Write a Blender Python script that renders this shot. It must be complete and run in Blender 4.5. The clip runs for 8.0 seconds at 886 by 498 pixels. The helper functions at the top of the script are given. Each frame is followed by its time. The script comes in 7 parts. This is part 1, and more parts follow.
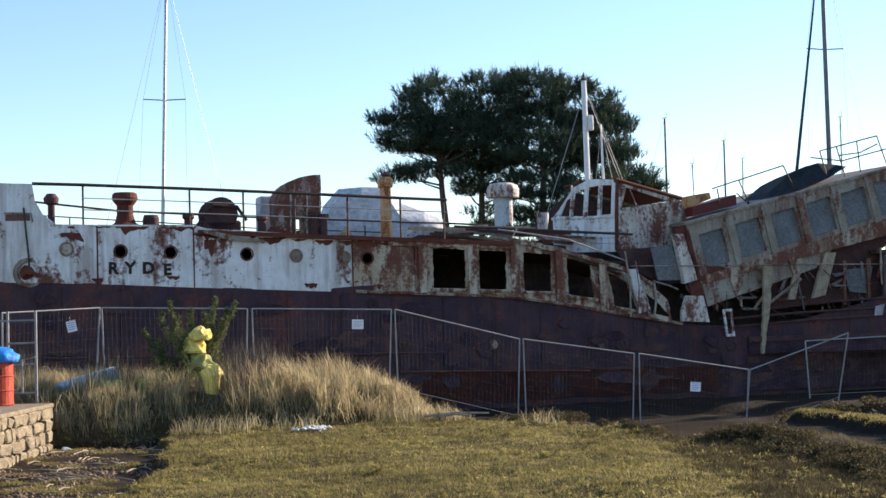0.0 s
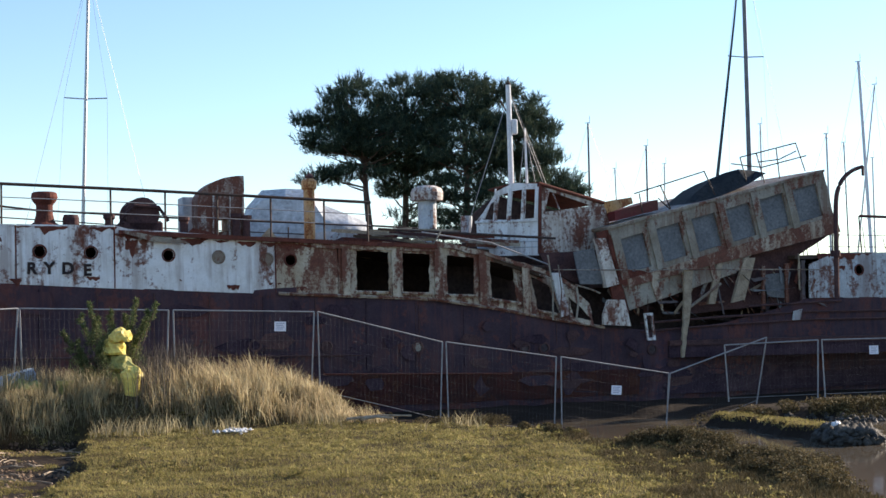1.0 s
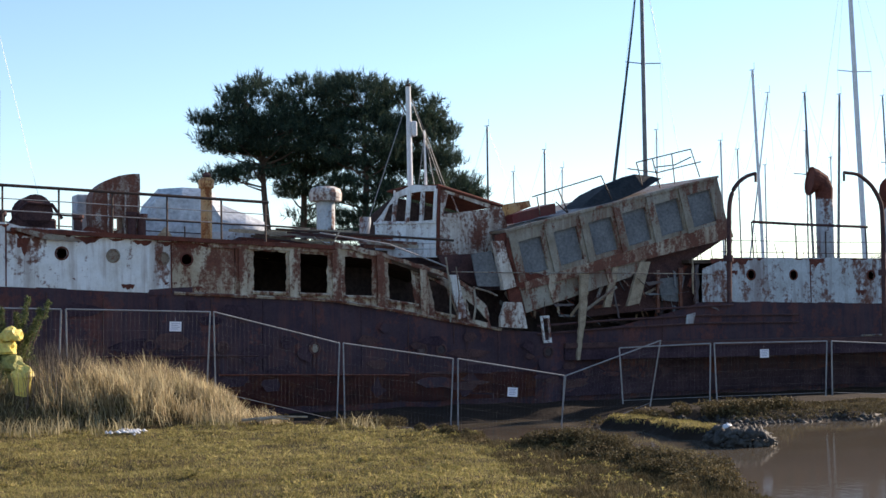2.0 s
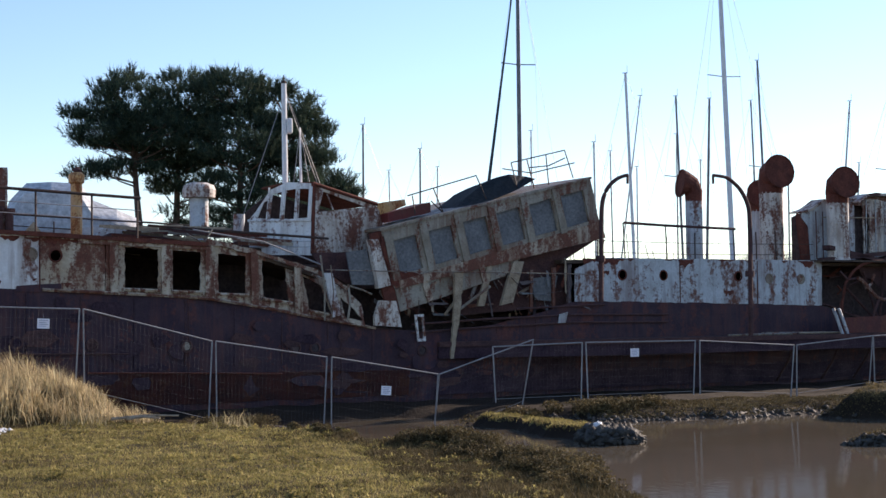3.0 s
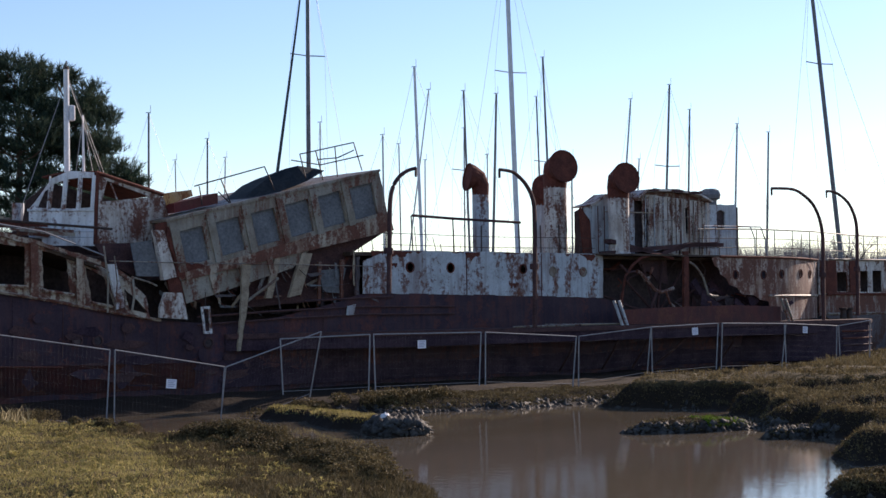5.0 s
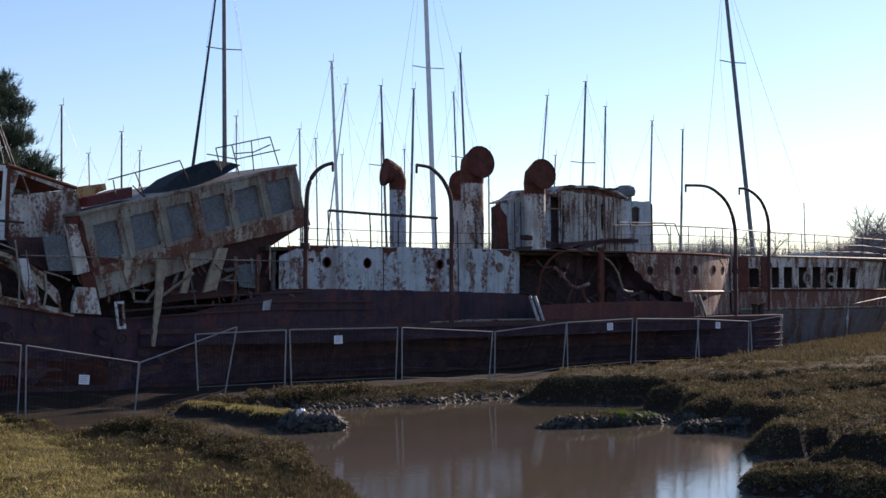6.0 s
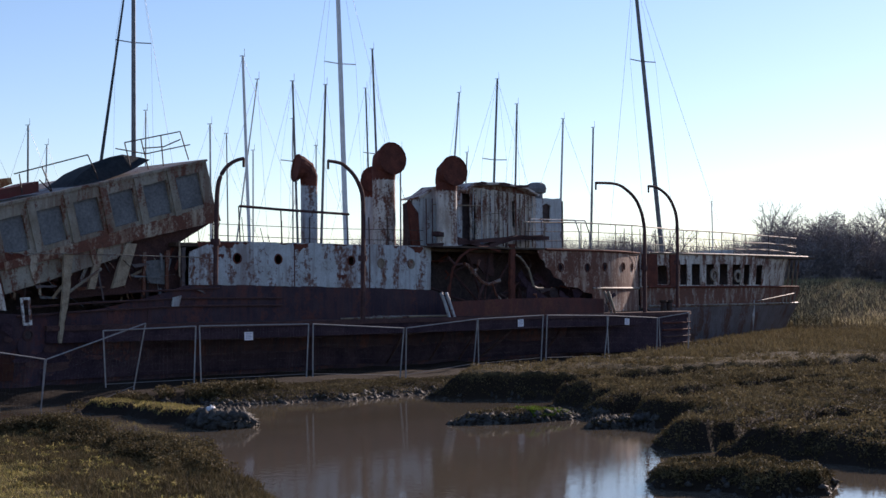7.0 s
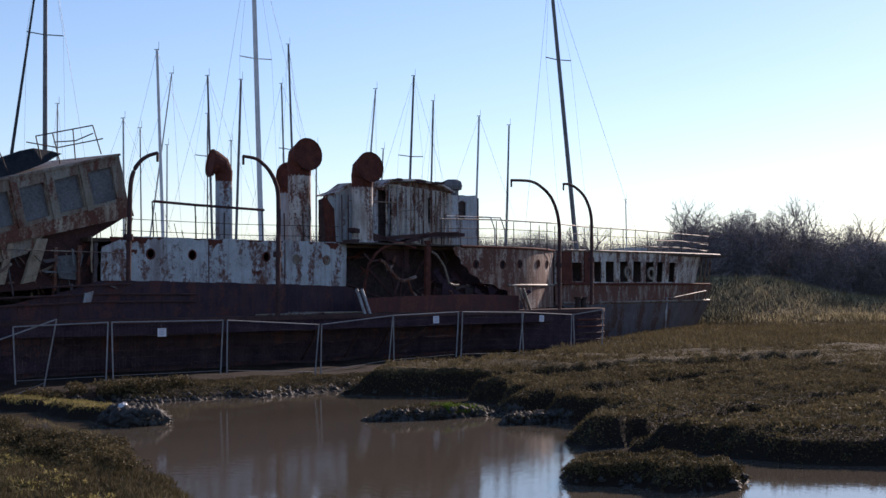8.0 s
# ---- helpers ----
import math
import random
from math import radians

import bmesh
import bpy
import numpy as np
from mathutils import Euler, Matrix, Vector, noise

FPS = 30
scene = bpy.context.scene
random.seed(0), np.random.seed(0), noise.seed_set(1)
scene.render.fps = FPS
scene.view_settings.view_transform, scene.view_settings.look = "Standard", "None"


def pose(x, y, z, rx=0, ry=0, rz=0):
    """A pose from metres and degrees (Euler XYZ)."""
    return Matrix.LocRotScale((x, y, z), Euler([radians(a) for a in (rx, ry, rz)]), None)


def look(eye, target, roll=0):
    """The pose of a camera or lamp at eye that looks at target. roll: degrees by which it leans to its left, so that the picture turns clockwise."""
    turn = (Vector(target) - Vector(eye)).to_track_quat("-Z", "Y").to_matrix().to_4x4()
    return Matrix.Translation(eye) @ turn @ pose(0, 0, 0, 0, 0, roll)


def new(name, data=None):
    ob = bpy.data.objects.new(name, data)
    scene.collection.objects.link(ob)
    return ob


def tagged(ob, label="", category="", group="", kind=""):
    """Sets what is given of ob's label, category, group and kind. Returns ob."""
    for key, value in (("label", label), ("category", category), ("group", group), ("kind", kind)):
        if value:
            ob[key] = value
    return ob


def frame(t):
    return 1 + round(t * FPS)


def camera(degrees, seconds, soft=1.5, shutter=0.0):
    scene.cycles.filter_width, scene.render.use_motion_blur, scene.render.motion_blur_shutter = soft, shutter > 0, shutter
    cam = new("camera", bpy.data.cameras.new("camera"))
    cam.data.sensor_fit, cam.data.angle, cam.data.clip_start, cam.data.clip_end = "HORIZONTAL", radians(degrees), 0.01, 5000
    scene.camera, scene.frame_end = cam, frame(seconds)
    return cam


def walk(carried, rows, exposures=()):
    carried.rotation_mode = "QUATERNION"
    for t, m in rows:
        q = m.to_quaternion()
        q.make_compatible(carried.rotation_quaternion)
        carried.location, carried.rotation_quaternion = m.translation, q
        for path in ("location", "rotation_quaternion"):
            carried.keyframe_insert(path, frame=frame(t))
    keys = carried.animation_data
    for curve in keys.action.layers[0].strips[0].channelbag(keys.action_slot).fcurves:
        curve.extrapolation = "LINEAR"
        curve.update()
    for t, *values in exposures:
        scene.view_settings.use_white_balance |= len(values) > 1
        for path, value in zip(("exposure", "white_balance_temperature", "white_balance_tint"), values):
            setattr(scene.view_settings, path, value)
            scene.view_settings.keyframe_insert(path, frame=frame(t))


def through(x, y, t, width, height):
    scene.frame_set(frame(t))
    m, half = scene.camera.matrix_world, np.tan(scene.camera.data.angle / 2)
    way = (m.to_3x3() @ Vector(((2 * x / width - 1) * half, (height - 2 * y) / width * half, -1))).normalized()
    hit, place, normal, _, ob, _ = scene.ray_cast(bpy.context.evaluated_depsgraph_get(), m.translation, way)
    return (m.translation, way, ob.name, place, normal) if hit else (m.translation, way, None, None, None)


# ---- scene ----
# The camera stands on the quay and turns to the right on one spot.
cam = camera(33.32, 8.0)
EYE = (0.0, 0.0, 3.05)
TURNS = [
    (0.0, 92.634, 1.616, 0.074), (0.5, 92.634, 1.476, -1.346), (1.0, 92.663, 1.32, -2.901), (1.5, 92.675, 1.131, -4.732),
    (3.0, 92.521, 0.635, -11.718), (3.5, 92.448, 0.699, -14.155), (4.0, 92.351, 0.708, -16.157), (4.5, 92.228, 0.665, -18.163),
    (6.0, 91.91, 0.552, -23.12), (6.5, 91.785, 0.481, -24.942), (7.0, 91.74, 0.483, -26.547), (7.5, 91.689, 0.467, -28.232), (8.0, 91.584, 0.335, -29.813),
]
walk(cam, [(t, pose(*EYE, rx, ry, rz)) for t, rx, ry, rz in TURNS],
     exposures=[(0.0, 0.56, 6150, 13), (1.5, 0.50, 6150, 14), (3.5, 0.28, 6150, 20), (4.5, 0.14, 6100, 21), (6.5, -0.16, 5950, 23), (8.0, -0.35, 5880, 24)])

# Low winter sun, right of the view and a little behind the ship's side.
SUN_AZ, SUN_EL = 60.0, 20.0
world = bpy.data.worlds.new("sky")
scene.world = world
world.use_nodes = True
wn = world.node_tree.nodes
sky = wn.new("ShaderNodeTexSky")
sky.sky_type, sky.sun_disc = "NISHITA", False
sky.sun_elevation, sky.sun_rotation = radians(SUN_EL), radians(SUN_AZ)
sky.air_density, sky.dust_density, sky.ozone_density = 1.0, 0.1, 2.2
world.node_tree.links.new(sky.outputs[0], wn["Background"].inputs[0])
wn["Background"].inputs[1].default_value = 0.155
sun = new("sun", bpy.data.lights.new("sun", "SUN"))
sun.data.energy, sun.data.angle, sun.data.color = 7.8, radians(0.5), (1.0, 0.83, 0.62)
sun.matrix_world = look((60 * math.sin(radians(SUN_AZ)), 60 * math.cos(radians(SUN_AZ)), 60 * math.tan(radians(SUN_EL))), (0, 0, 0))

# ---------------------------------------------------------------- materials


def material(name, rough=0.8, metal=0.0, spec=0.3):
    m = bpy.data.materials.new(name)
    m.use_nodes = True
    b = m.node_tree.nodes["Principled BSDF"]
    b.inputs["Roughness"].default_value, b.inputs["Metallic"].default_value = rough, metal
    b.inputs["Specular IOR Level"].default_value = spec
    return m, m.node_tree.nodes, m.node_tree.links, b


def rgb(c):
    return (c[0], c[1], c[2], 1.0)


def place(n, l, sx=1.0, sy=1.0, sz=1.0):
    """World-sized coordinates, stretched per axis."""
    g = n.new("ShaderNodeNewGeometry")
    mp = n.new("ShaderNodeMapping")
    mp.inputs["Scale"].default_value = (sx, sy, sz)
    l.new(g.outputs["Position"], mp.inputs["Vector"])
    return mp.outputs[0]


def grain(n, l, vec, scale, detail=5.0, rough=0.6):
    t = n.new("ShaderNodeTexNoise")
    t.inputs["Scale"].default_value, t.inputs["Detail"].default_value, t.inputs["Roughness"].default_value = scale, detail, rough
    l.new(vec, t.inputs["Vector"])
    return t.outputs["Fac"]


def ramp(n, l, fac, stops):
    r = n.new("ShaderNodeValToRGB")
    e = r.color_ramp.elements
    while len(e) < len(stops):
        e.new(0.5)
    for k, (p, c) in zip(e, stops):
        k.position, k.color = p, rgb(c) if hasattr(c, "__len__") else (c, c, c, 1)
    l.new(fac, r.inputs[0])
    return r.outputs[0]


def mix(n, l, fac, a, b, kind="MIX"):
    m = n.new("ShaderNodeMix")
    m.data_type, m.blend_type = "RGBA", kind
    for s, v in ((m.inputs[0], fac), (m.inputs[6], a), (m.inputs[7], b)):
        if hasattr(v, "is_linked"):
            l.new(v, s)
        else:
            s.default_value = v if not hasattr(v, "__len__") else rgb(v)
    return m.outputs[2]


def relief(n, l, b, fac, strength=0.4, dist=0.02):
    k = n.new("ShaderNodeBump")
    k.inputs["Strength"].default_value, k.inputs["Distance"].default_value = strength, dist
    l.new(fac, k.inputs["Height"])
    l.new(k.outputs[0], b.inputs["Normal"])


def painted(name, paint, dirt, rust=(0.135, 0.049, 0.031), amount=0.5, streak=0.5, rough=0.65, scale=0.9, spec=0.3):
    """Old paint on steel plates: stained, streaked from above, flaking to rust in broken patches."""
    m, n, l, b = material(name, rough, 0.0, spec)
    v = place(n, l)
    vs = place(n, l, 7.0, 7.0, 0.42)
    vw = place(n, l, 1.6, 1.6, 0.55)
    base = mix(n, l, ramp(n, l, grain(n, l, v, 1.3), [(0.4, 0.0), (0.7, 1.0)]), paint, dirt)
    base = mix(n, l, 0.35, base, ramp(n, l, grain(n, l, v, 14.0, 6), [(0.3, 0.3), (0.7, 0.75)]), "OVERLAY")
    tan = [0.45 * p + 0.55 * r for p, r in zip(dirt, rust)]
    fine = grain(n, l, vs, 1.0, 6, 0.65)
    wide = grain(n, l, vw, 0.8, 3)
    both = mix(n, l, 0.5, fine, wide)
    base = mix(n, l, ramp(n, l, both, [(0.60 - 0.16 * streak, 0.0), (0.74 - 0.16 * streak, min(1.0, 0.35 + 0.6 * streak))]), base, tan)
    flake = mix(n, l, 0.45, grain(n, l, vw, scale, 4), grain(n, l, v, 6.5 * scale, 10.0, 0.75))
    mask = ramp(n, l, flake, [(0.60 - 0.14 * amount, 0.0), (0.625 - 0.14 * amount, 0.6), (0.67 - 0.14 * amount, 1.0)])
    rusty = mix(n, l, grain(n, l, v, 11.0), [0.35 * c for c in rust], [1.55 * c for c in rust])
    l.new(mix(n, l, mask, base, rusty), b.inputs["Base Color"])
    relief(n, l, b, flake, 0.6, 0.03)
    return m


def rough_stuff(name, a, c, scale=2.0, fine=14.0, rough=0.9, bump=0.5, dist=0.03, spec=0.2, metal=0.0):
    m, n, l, b = material(name, rough, metal, spec)
    v = place(n, l)
    big, small = grain(n, l, v, scale, 6), grain(n, l, v, fine, 6)
    col = mix(n, l, ramp(n, l, big, [(0.35, 0.0), (0.68, 1.0)]), a, c)
    col = mix(n, l, 0.55, col, ramp(n, l, small, [(0.3, 0.25), (0.7, 0.85)]), "OVERLAY")
    l.new(col, b.inputs["Base Color"])
    relief(n, l, b, small, bump, dist)
    return m


def leafy(name, stops, rough=0.75, through=0.25):
    """Blades and leaves: a colour for each one, lit a little from behind."""
    m, n, l, b = material(name, rough, 0.0, 0.10)
    g = n.new("ShaderNodeNewGeometry")
    col = ramp(n, l, g.outputs["Random Per Island"], stops)
    big = grain(n, l, place(n, l), 0.7, 4)
    col = mix(n, l, 0.6, col, ramp(n, l, big, [(0.3, 0.22), (0.7, 0.8)]), "OVERLAY")
    col = mix(n, l, 0.5, col, ramp(n, l, grain(n, l, place(n, l), 3.5, 4), [(0.35, 0.25), (0.65, 0.75)]), "OVERLAY")
    l.new(col, b.inputs["Base Color"])
    if through:
        tr = n.new("ShaderNodeBsdfTranslucent")
        l.new(col, tr.inputs["Color"])
        ms = n.new("ShaderNodeMixShader")
        ms.inputs[0].default_value = through
        l.new(b.outputs[0], ms.inputs[1])
        l.new(tr.outputs[0], ms.inputs[2])
        l.new(ms.outputs[0], n["Material Output"].inputs["Surface"])
    return m


WHITE = painted("white_ship_paint", (0.72, 0.74, 0.76), (0.58, 0.58, 0.56), amount=0.48, streak=0.74)
CREAM = painted("stained_cream_paint", (0.49, 0.44, 0.35), (0.35, 0.28, 0.19), amount=0.88, streak=1.0, scale=1.6)
# Weathered white, its colour also darkened and blued for skylit shade.
AFTWHITE = painted("weathered_shaded_white", (0.50, 0.545, 0.58), (0.36, 0.385, 0.40), amount=0.52, streak=0.78)
RUSTWHITE = painted("rusted_white_paint", (0.62, 0.59, 0.54), (0.42, 0.37, 0.32), amount=0.74, streak=0.78, scale=1.5)
BLACK = painted("black_hull_paint", (0.040, 0.027, 0.040), (0.066, 0.043, 0.053), rust=(0.110, 0.045, 0.042), amount=0.58, streak=0.8, scale=0.6, spec=0.12)
# Hull black made darker: the guard's shadow is put into the colour.
GUARDBLACK = rough_stuff("shade_darkened_black", (0.030, 0.020, 0.030), (0.064, 0.041, 0.051), 1.5, 14, 0.9, 0.4, 0.02, 0.05)
REDLEAD = painted("red_hull_paint", (0.115, 0.040, 0.036), (0.062, 0.034, 0.036), rust=(0.14, 0.055, 0.04), amount=0.55, streak=0.5, scale=0.7, spec=0.12)
GREYBOARD = rough_stuff("grey_boarding", (0.125, 0.132, 0.142), (0.175, 0.185, 0.195), 1.4, 12, 0.85, 0.2, 0.01)
BEIGE = painted("weathered_beige_paint", (0.30, 0.28, 0.235), (0.185, 0.155, 0.115), amount=0.58, streak=0.8, scale=1.8)
WING = painted("warm_rusted_paint", (0.50, 0.43, 0.37), (0.34, 0.23, 0.16), amount=1.0, streak=1.0, scale=1.5)
STERNGREY = painted("grey_stern_paint", (0.14, 0.125, 0.135), (0.10, 0.085, 0.085), rust=(0.10, 0.05, 0.04), amount=0.5, streak=0.7, scale=0.8, spec=0.12)
RUST = rough_stuff("rust", (0.14, 0.046, 0.032), (0.075, 0.028, 0.022), 3.0, 22, 0.9, 0.5, 0.02)
DARKRUST = rough_stuff("dark_rust", (0.092, 0.048, 0.045), (0.052, 0.031, 0.034), 2.0, 18, 0.9, 0.5, 0.02)
ORANGE = painted("ochre_paint", (0.50, 0.28, 0.10), (0.45, 0.33, 0.2), rust=(0.22, 0.07, 0.02), amount=0.7, streak=0.6, scale=3.0)
IRON = rough_stuff("dark_iron", (0.04, 0.035, 0.035), (0.07, 0.04, 0.03), 4.0, 30, 0.7, 0.3, 0.01)
DECK = rough_stuff("rotten_deck", (0.10, 0.075, 0.055), (0.05, 0.035, 0.03), 1.5, 12, 0.9, 0.5, 0.03)
# Dark colour that stands in for the shade inside the ship.
INSIDE = rough_stuff("interior_shade_dark", (0.050, 0.040, 0.044), (0.085, 0.062, 0.060), 1.0, 8, 0.9, 0.3, 0.03)
ALU = rough_stuff("grey_mast_metal", (0.30, 0.31, 0.32), (0.42, 0.43, 0.45), 2.0, 20, 0.45, 0.05, 0.005, 0.5, 0.6)
DARKMAST = rough_stuff("dark_mast_metal", (0.10, 0.10, 0.11), (0.17, 0.17, 0.18), 2.0, 20, 0.5, 0.05, 0.005, 0.5, 0.4)
WHITEMAST = rough_stuff("white_mast_paint", (0.70, 0.71, 0.73), (0.58, 0.6, 0.62), 2.0, 20, 0.5, 0.05, 0.005)
GALV = rough_stuff("galvanised_steel", (0.20, 0.20, 0.21), (0.28, 0.28, 0.29), 3.0, 30, 0.6, 0.1, 0.004, 0.3, 0.1)
WIRE = rough_stuff("dull_wire", (0.10, 0.10, 0.11), (0.14, 0.14, 0.15), 3.0, 30, 0.7, 0.1, 0.004)
PAPER = rough_stuff("paper_notice", (0.74, 0.74, 0.80), (0.66, 0.68, 0.78), 6.0, 40, 0.7, 0.1, 0.002)
INK = rough_stuff("faded_print", (0.22, 0.24, 0.34), (0.3, 0.32, 0.42), 6.0, 40, 0.7, 0.1, 0.002)
TARP = rough_stuff("grey_boat_cover", (0.46, 0.48, 0.50), (0.36, 0.38, 0.41), 1.2, 6, 0.7, 0.5, 0.05)
DARKTARP = rough_stuff("dark_roof_sheet", (0.035, 0.045, 0.055), (0.06, 0.065, 0.07), 1.5, 8, 0.7, 0.5, 0.04)
HULLPAINT = rough_stuff("yacht_gelcoat", (0.45, 0.47, 0.50), (0.36, 0.38, 0.42), 0.5, 3, 0.4, 0.05, 0.01)
SKIRT = painted("rust_eaten_beige", (0.42, 0.37, 0.29), (0.26, 0.18, 0.12), amount=1.0, streak=0.9, scale=1.7)
CASING = painted("rusted_casing_paint", (0.36, 0.33, 0.30), (0.24, 0.17, 0.12), amount=1.2, streak=0.9, scale=2.2)
LITTER = rough_stuff("brown_litter", (0.10, 0.062, 0.04), (0.20, 0.15, 0.10), 4.0, 30, 0.9, 0.4, 0.01)
PLANK = rough_stuff("weathered_timber", (0.36, 0.30, 0.22), (0.22, 0.17, 0.12), 4.0, 30, 0.85, 0.5, 0.01)
STONE = rough_stuff("quay_stone", (0.27, 0.22, 0.15), (0.16, 0.13, 0.09), 3.0, 20, 0.9, 0.8, 0.03)
ROCK = rough_stuff("shore_rock", (0.035, 0.032, 0.028), (0.10, 0.092, 0.08), 4.0, 25, 0.75, 0.8, 0.03)
DRUM = rough_stuff("red_drum_paint", (0.42, 0.06, 0.035), (0.32, 0.05, 0.03), 3.0, 20, 0.5, 0.1, 0.005)
BLUE = rough_stuff("blue_tarpaulin", (0.02, 0.16, 0.52), (0.03, 0.22, 0.62), 3.0, 12, 0.5, 0.6, 0.03)
YELLOW = rough_stuff("yellow_plastic", (0.72, 0.57, 0.14), (0.58, 0.45, 0.12), 3.0, 20, 0.4, 0.3, 0.01)
PALEYELLOW = rough_stuff("mossy_yellow_plastic", (0.38, 0.36, 0.12), (0.18, 0.19, 0.06), 3.0, 20, 0.6, 0.3, 0.01)
PALEBLUE = rough_stuff("pale_blue_paint", (0.45, 0.55, 0.66), (0.36, 0.42, 0.5), 3.0, 20, 0.6, 0.2, 0.01)
LETTER = rough_stuff("dark_letter_paint", (0.018, 0.017, 0.020), (0.05, 0.03, 0.026), 8.0, 40, 0.7, 0.4, 0.01)
BARK = rough_stuff("pine_bark", (0.07, 0.05, 0.04), (0.12, 0.085, 0.065), 3.0, 14, 0.95, 0.8, 0.05)
NEEDLES = leafy("pine_needles", [(0.0, (0.024, 0.044, 0.036)), (0.6, (0.045, 0.072, 0.050)), (1.0, (0.10, 0.12, 0.07))], through=0.2)
STRAW = leafy("dry_tall_grass", [(0.0, (0.15, 0.12, 0.065)), (0.35, (0.34, 0.27, 0.155)), (0.85, (0.62, 0.52, 0.33)), (1.0, (0.20, 0.18, 0.08))], through=0.5)
TURF = leafy("marsh_turf", [(0.0, (0.12, 0.110, 0.040)), (0.5, (0.25, 0.22, 0.075)), (0.85, (0.38, 0.31, 0.13)), (1.0, (0.16, 0.12, 0.06))], through=0.45)
PURSLANE = leafy("sea_purslane", [(0.0, (0.050, 0.040, 0.020)), (0.6, (0.105, 0.082, 0.038)), (1.0, (0.20, 0.155, 0.075))], through=0.2)
SALT = leafy("dull_salt_marsh", [(0.0, (0.080, 0.062, 0.032)), (0.5, (0.140, 0.110, 0.054)), (0.85, (0.215, 0.168, 0.083)), (1.0, (0.11, 0.085, 0.045))], through=0.25)
STRAW2 = leafy("dull_bank_grass", [(0.0, (0.18, 0.155, 0.09)), (0.6, (0.31, 0.27, 0.155)), (1.0, (0.45, 0.38, 0.23))], through=0.45)
# Twig colour lightened and greyed to stand in for haze over distance.
FARTWIGS = leafy("haze_tinted_twigs", [(0.0, (0.14, 0.125, 0.13)), (0.6, (0.22, 0.195, 0.195)), (1.0, (0.32, 0.285, 0.275))], through=0.0)
GORSE = leafy("green_shrub", [(0.0, (0.045, 0.065, 0.026)), (0.6, (0.10, 0.125, 0.05)), (1.0, (0.20, 0.20, 0.09))], through=0.25)
TWIGS = leafy("bare_twigs", [(0.0, (0.05, 0.042, 0.035)), (0.6, (0.10, 0.08, 0.065)), (1.0, (0.16, 0.13, 0.10))], through=0.0)
WEED = leafy("green_weed", [(0.0, (0.05, 0.08, 0.01)), (1.0, (0.20, 0.30, 0.03))], through=0.2)


def ground_material():
    m, n, l, b = material("marsh_ground", 0.85, 0.0, 0.10)
    v = place(n, l)
    g = n.new("ShaderNodeNewGeometry")
    sep = n.new("ShaderNodeSeparateXYZ")
    l.new(g.outputs["Position"], sep.inputs[0])
    big, small = grain(n, l, v, 0.5, 6), grain(n, l, v, 9.0, 8)
    mud = mix(n, l, small, (0.014, 0.010, 0.007), (0.038, 0.027, 0.019))
    turf = mix(n, l, ramp(n, l, big, [(0.35, 0.0), (0.65, 1.0)]), (0.050, 0.037, 0.017), (0.085, 0.063, 0.030))
    turf = mix(n, l, 0.6, turf, ramp(n, l, small, [(0.3, 0.2), (0.7, 0.85)]), "OVERLAY")
    wob = n.new("ShaderNodeMath")
    wob.operation = "MULTIPLY_ADD"
    l.new(small, wob.inputs[0])
    wob.inputs[1].default_value = 0.35
    l.new(sep.outputs[2], wob.inputs[2])
    l.new(mix(n, l, ramp(n, l, wob.outputs[0], [(0.74, 0.0), (0.86, 1.0)]), mud, turf), b.inputs["Base Color"])
    l.new(ramp(n, l, wob.outputs[0], [(0.12, 0.62), (0.4, 0.95)]), b.inputs["Roughness"])
    relief(n, l, b, small, 0.8, 0.05)
    return m


def water_material():
    m, n, l, b = material("muddy_water", 0.04, 0.0, 0.5)
    v = place(n, l, 1.0, 0.6, 1.0)
    b.inputs["IOR"].default_value = 1.33
    l.new(mix(n, l, grain(n, l, v, 0.3, 3), (0.098, 0.081, 0.058), (0.140, 0.115, 0.082)), b.inputs["Base Color"])
    relief(n, l, b, grain(n, l, v, 6.0, 4), 0.22, 0.010)
    return m


GROUND, WATER = ground_material(), water_material()

# ---------------------------------------------------------------- mesh helpers
rnd = random.Random(7)
nprnd = np.random.default_rng(11)


def part(name, bm, mat, parent=None, label="", smooth=False):
    me = bpy.data.meshes.new(name)
    bmesh.ops.recalc_face_normals(bm, faces=bm.faces[:])
    bm.to_mesh(me)
    bm.free()
    me.materials.append(mat)
    if smooth:
        me.polygons.foreach_set("use_smooth", [True] * len(me.polygons))
    ob = new(name, me)
    if parent is not None:
        ob.parent = parent
    return tagged(ob, label)


def thing(name, m, label, category, group="", kind=""):
    ob = new(name)
    ob.matrix_basis = m
    return tagged(ob, label, category, group, kind)


def box(bm, x0, x1, y0, y1, z0, z1, bev=0.0):
    r = bmesh.ops.create_cube(bm, size=1.0)
    bmesh.ops.transform(bm, matrix=Matrix.Translation(((x0 + x1) / 2, (y0 + y1) / 2, (z0 + z1) / 2)) @ Matrix.Diagonal((abs(x1 - x0), abs(y1 - y0), abs(z1 - z0), 1)), verts=r["verts"])
    if bev:
        es = list({e for v in r["verts"] for e in v.link_edges})
        bmesh.ops.bevel(bm, geom=es, offset=bev, segments=1, affect="EDGES")
    return bm


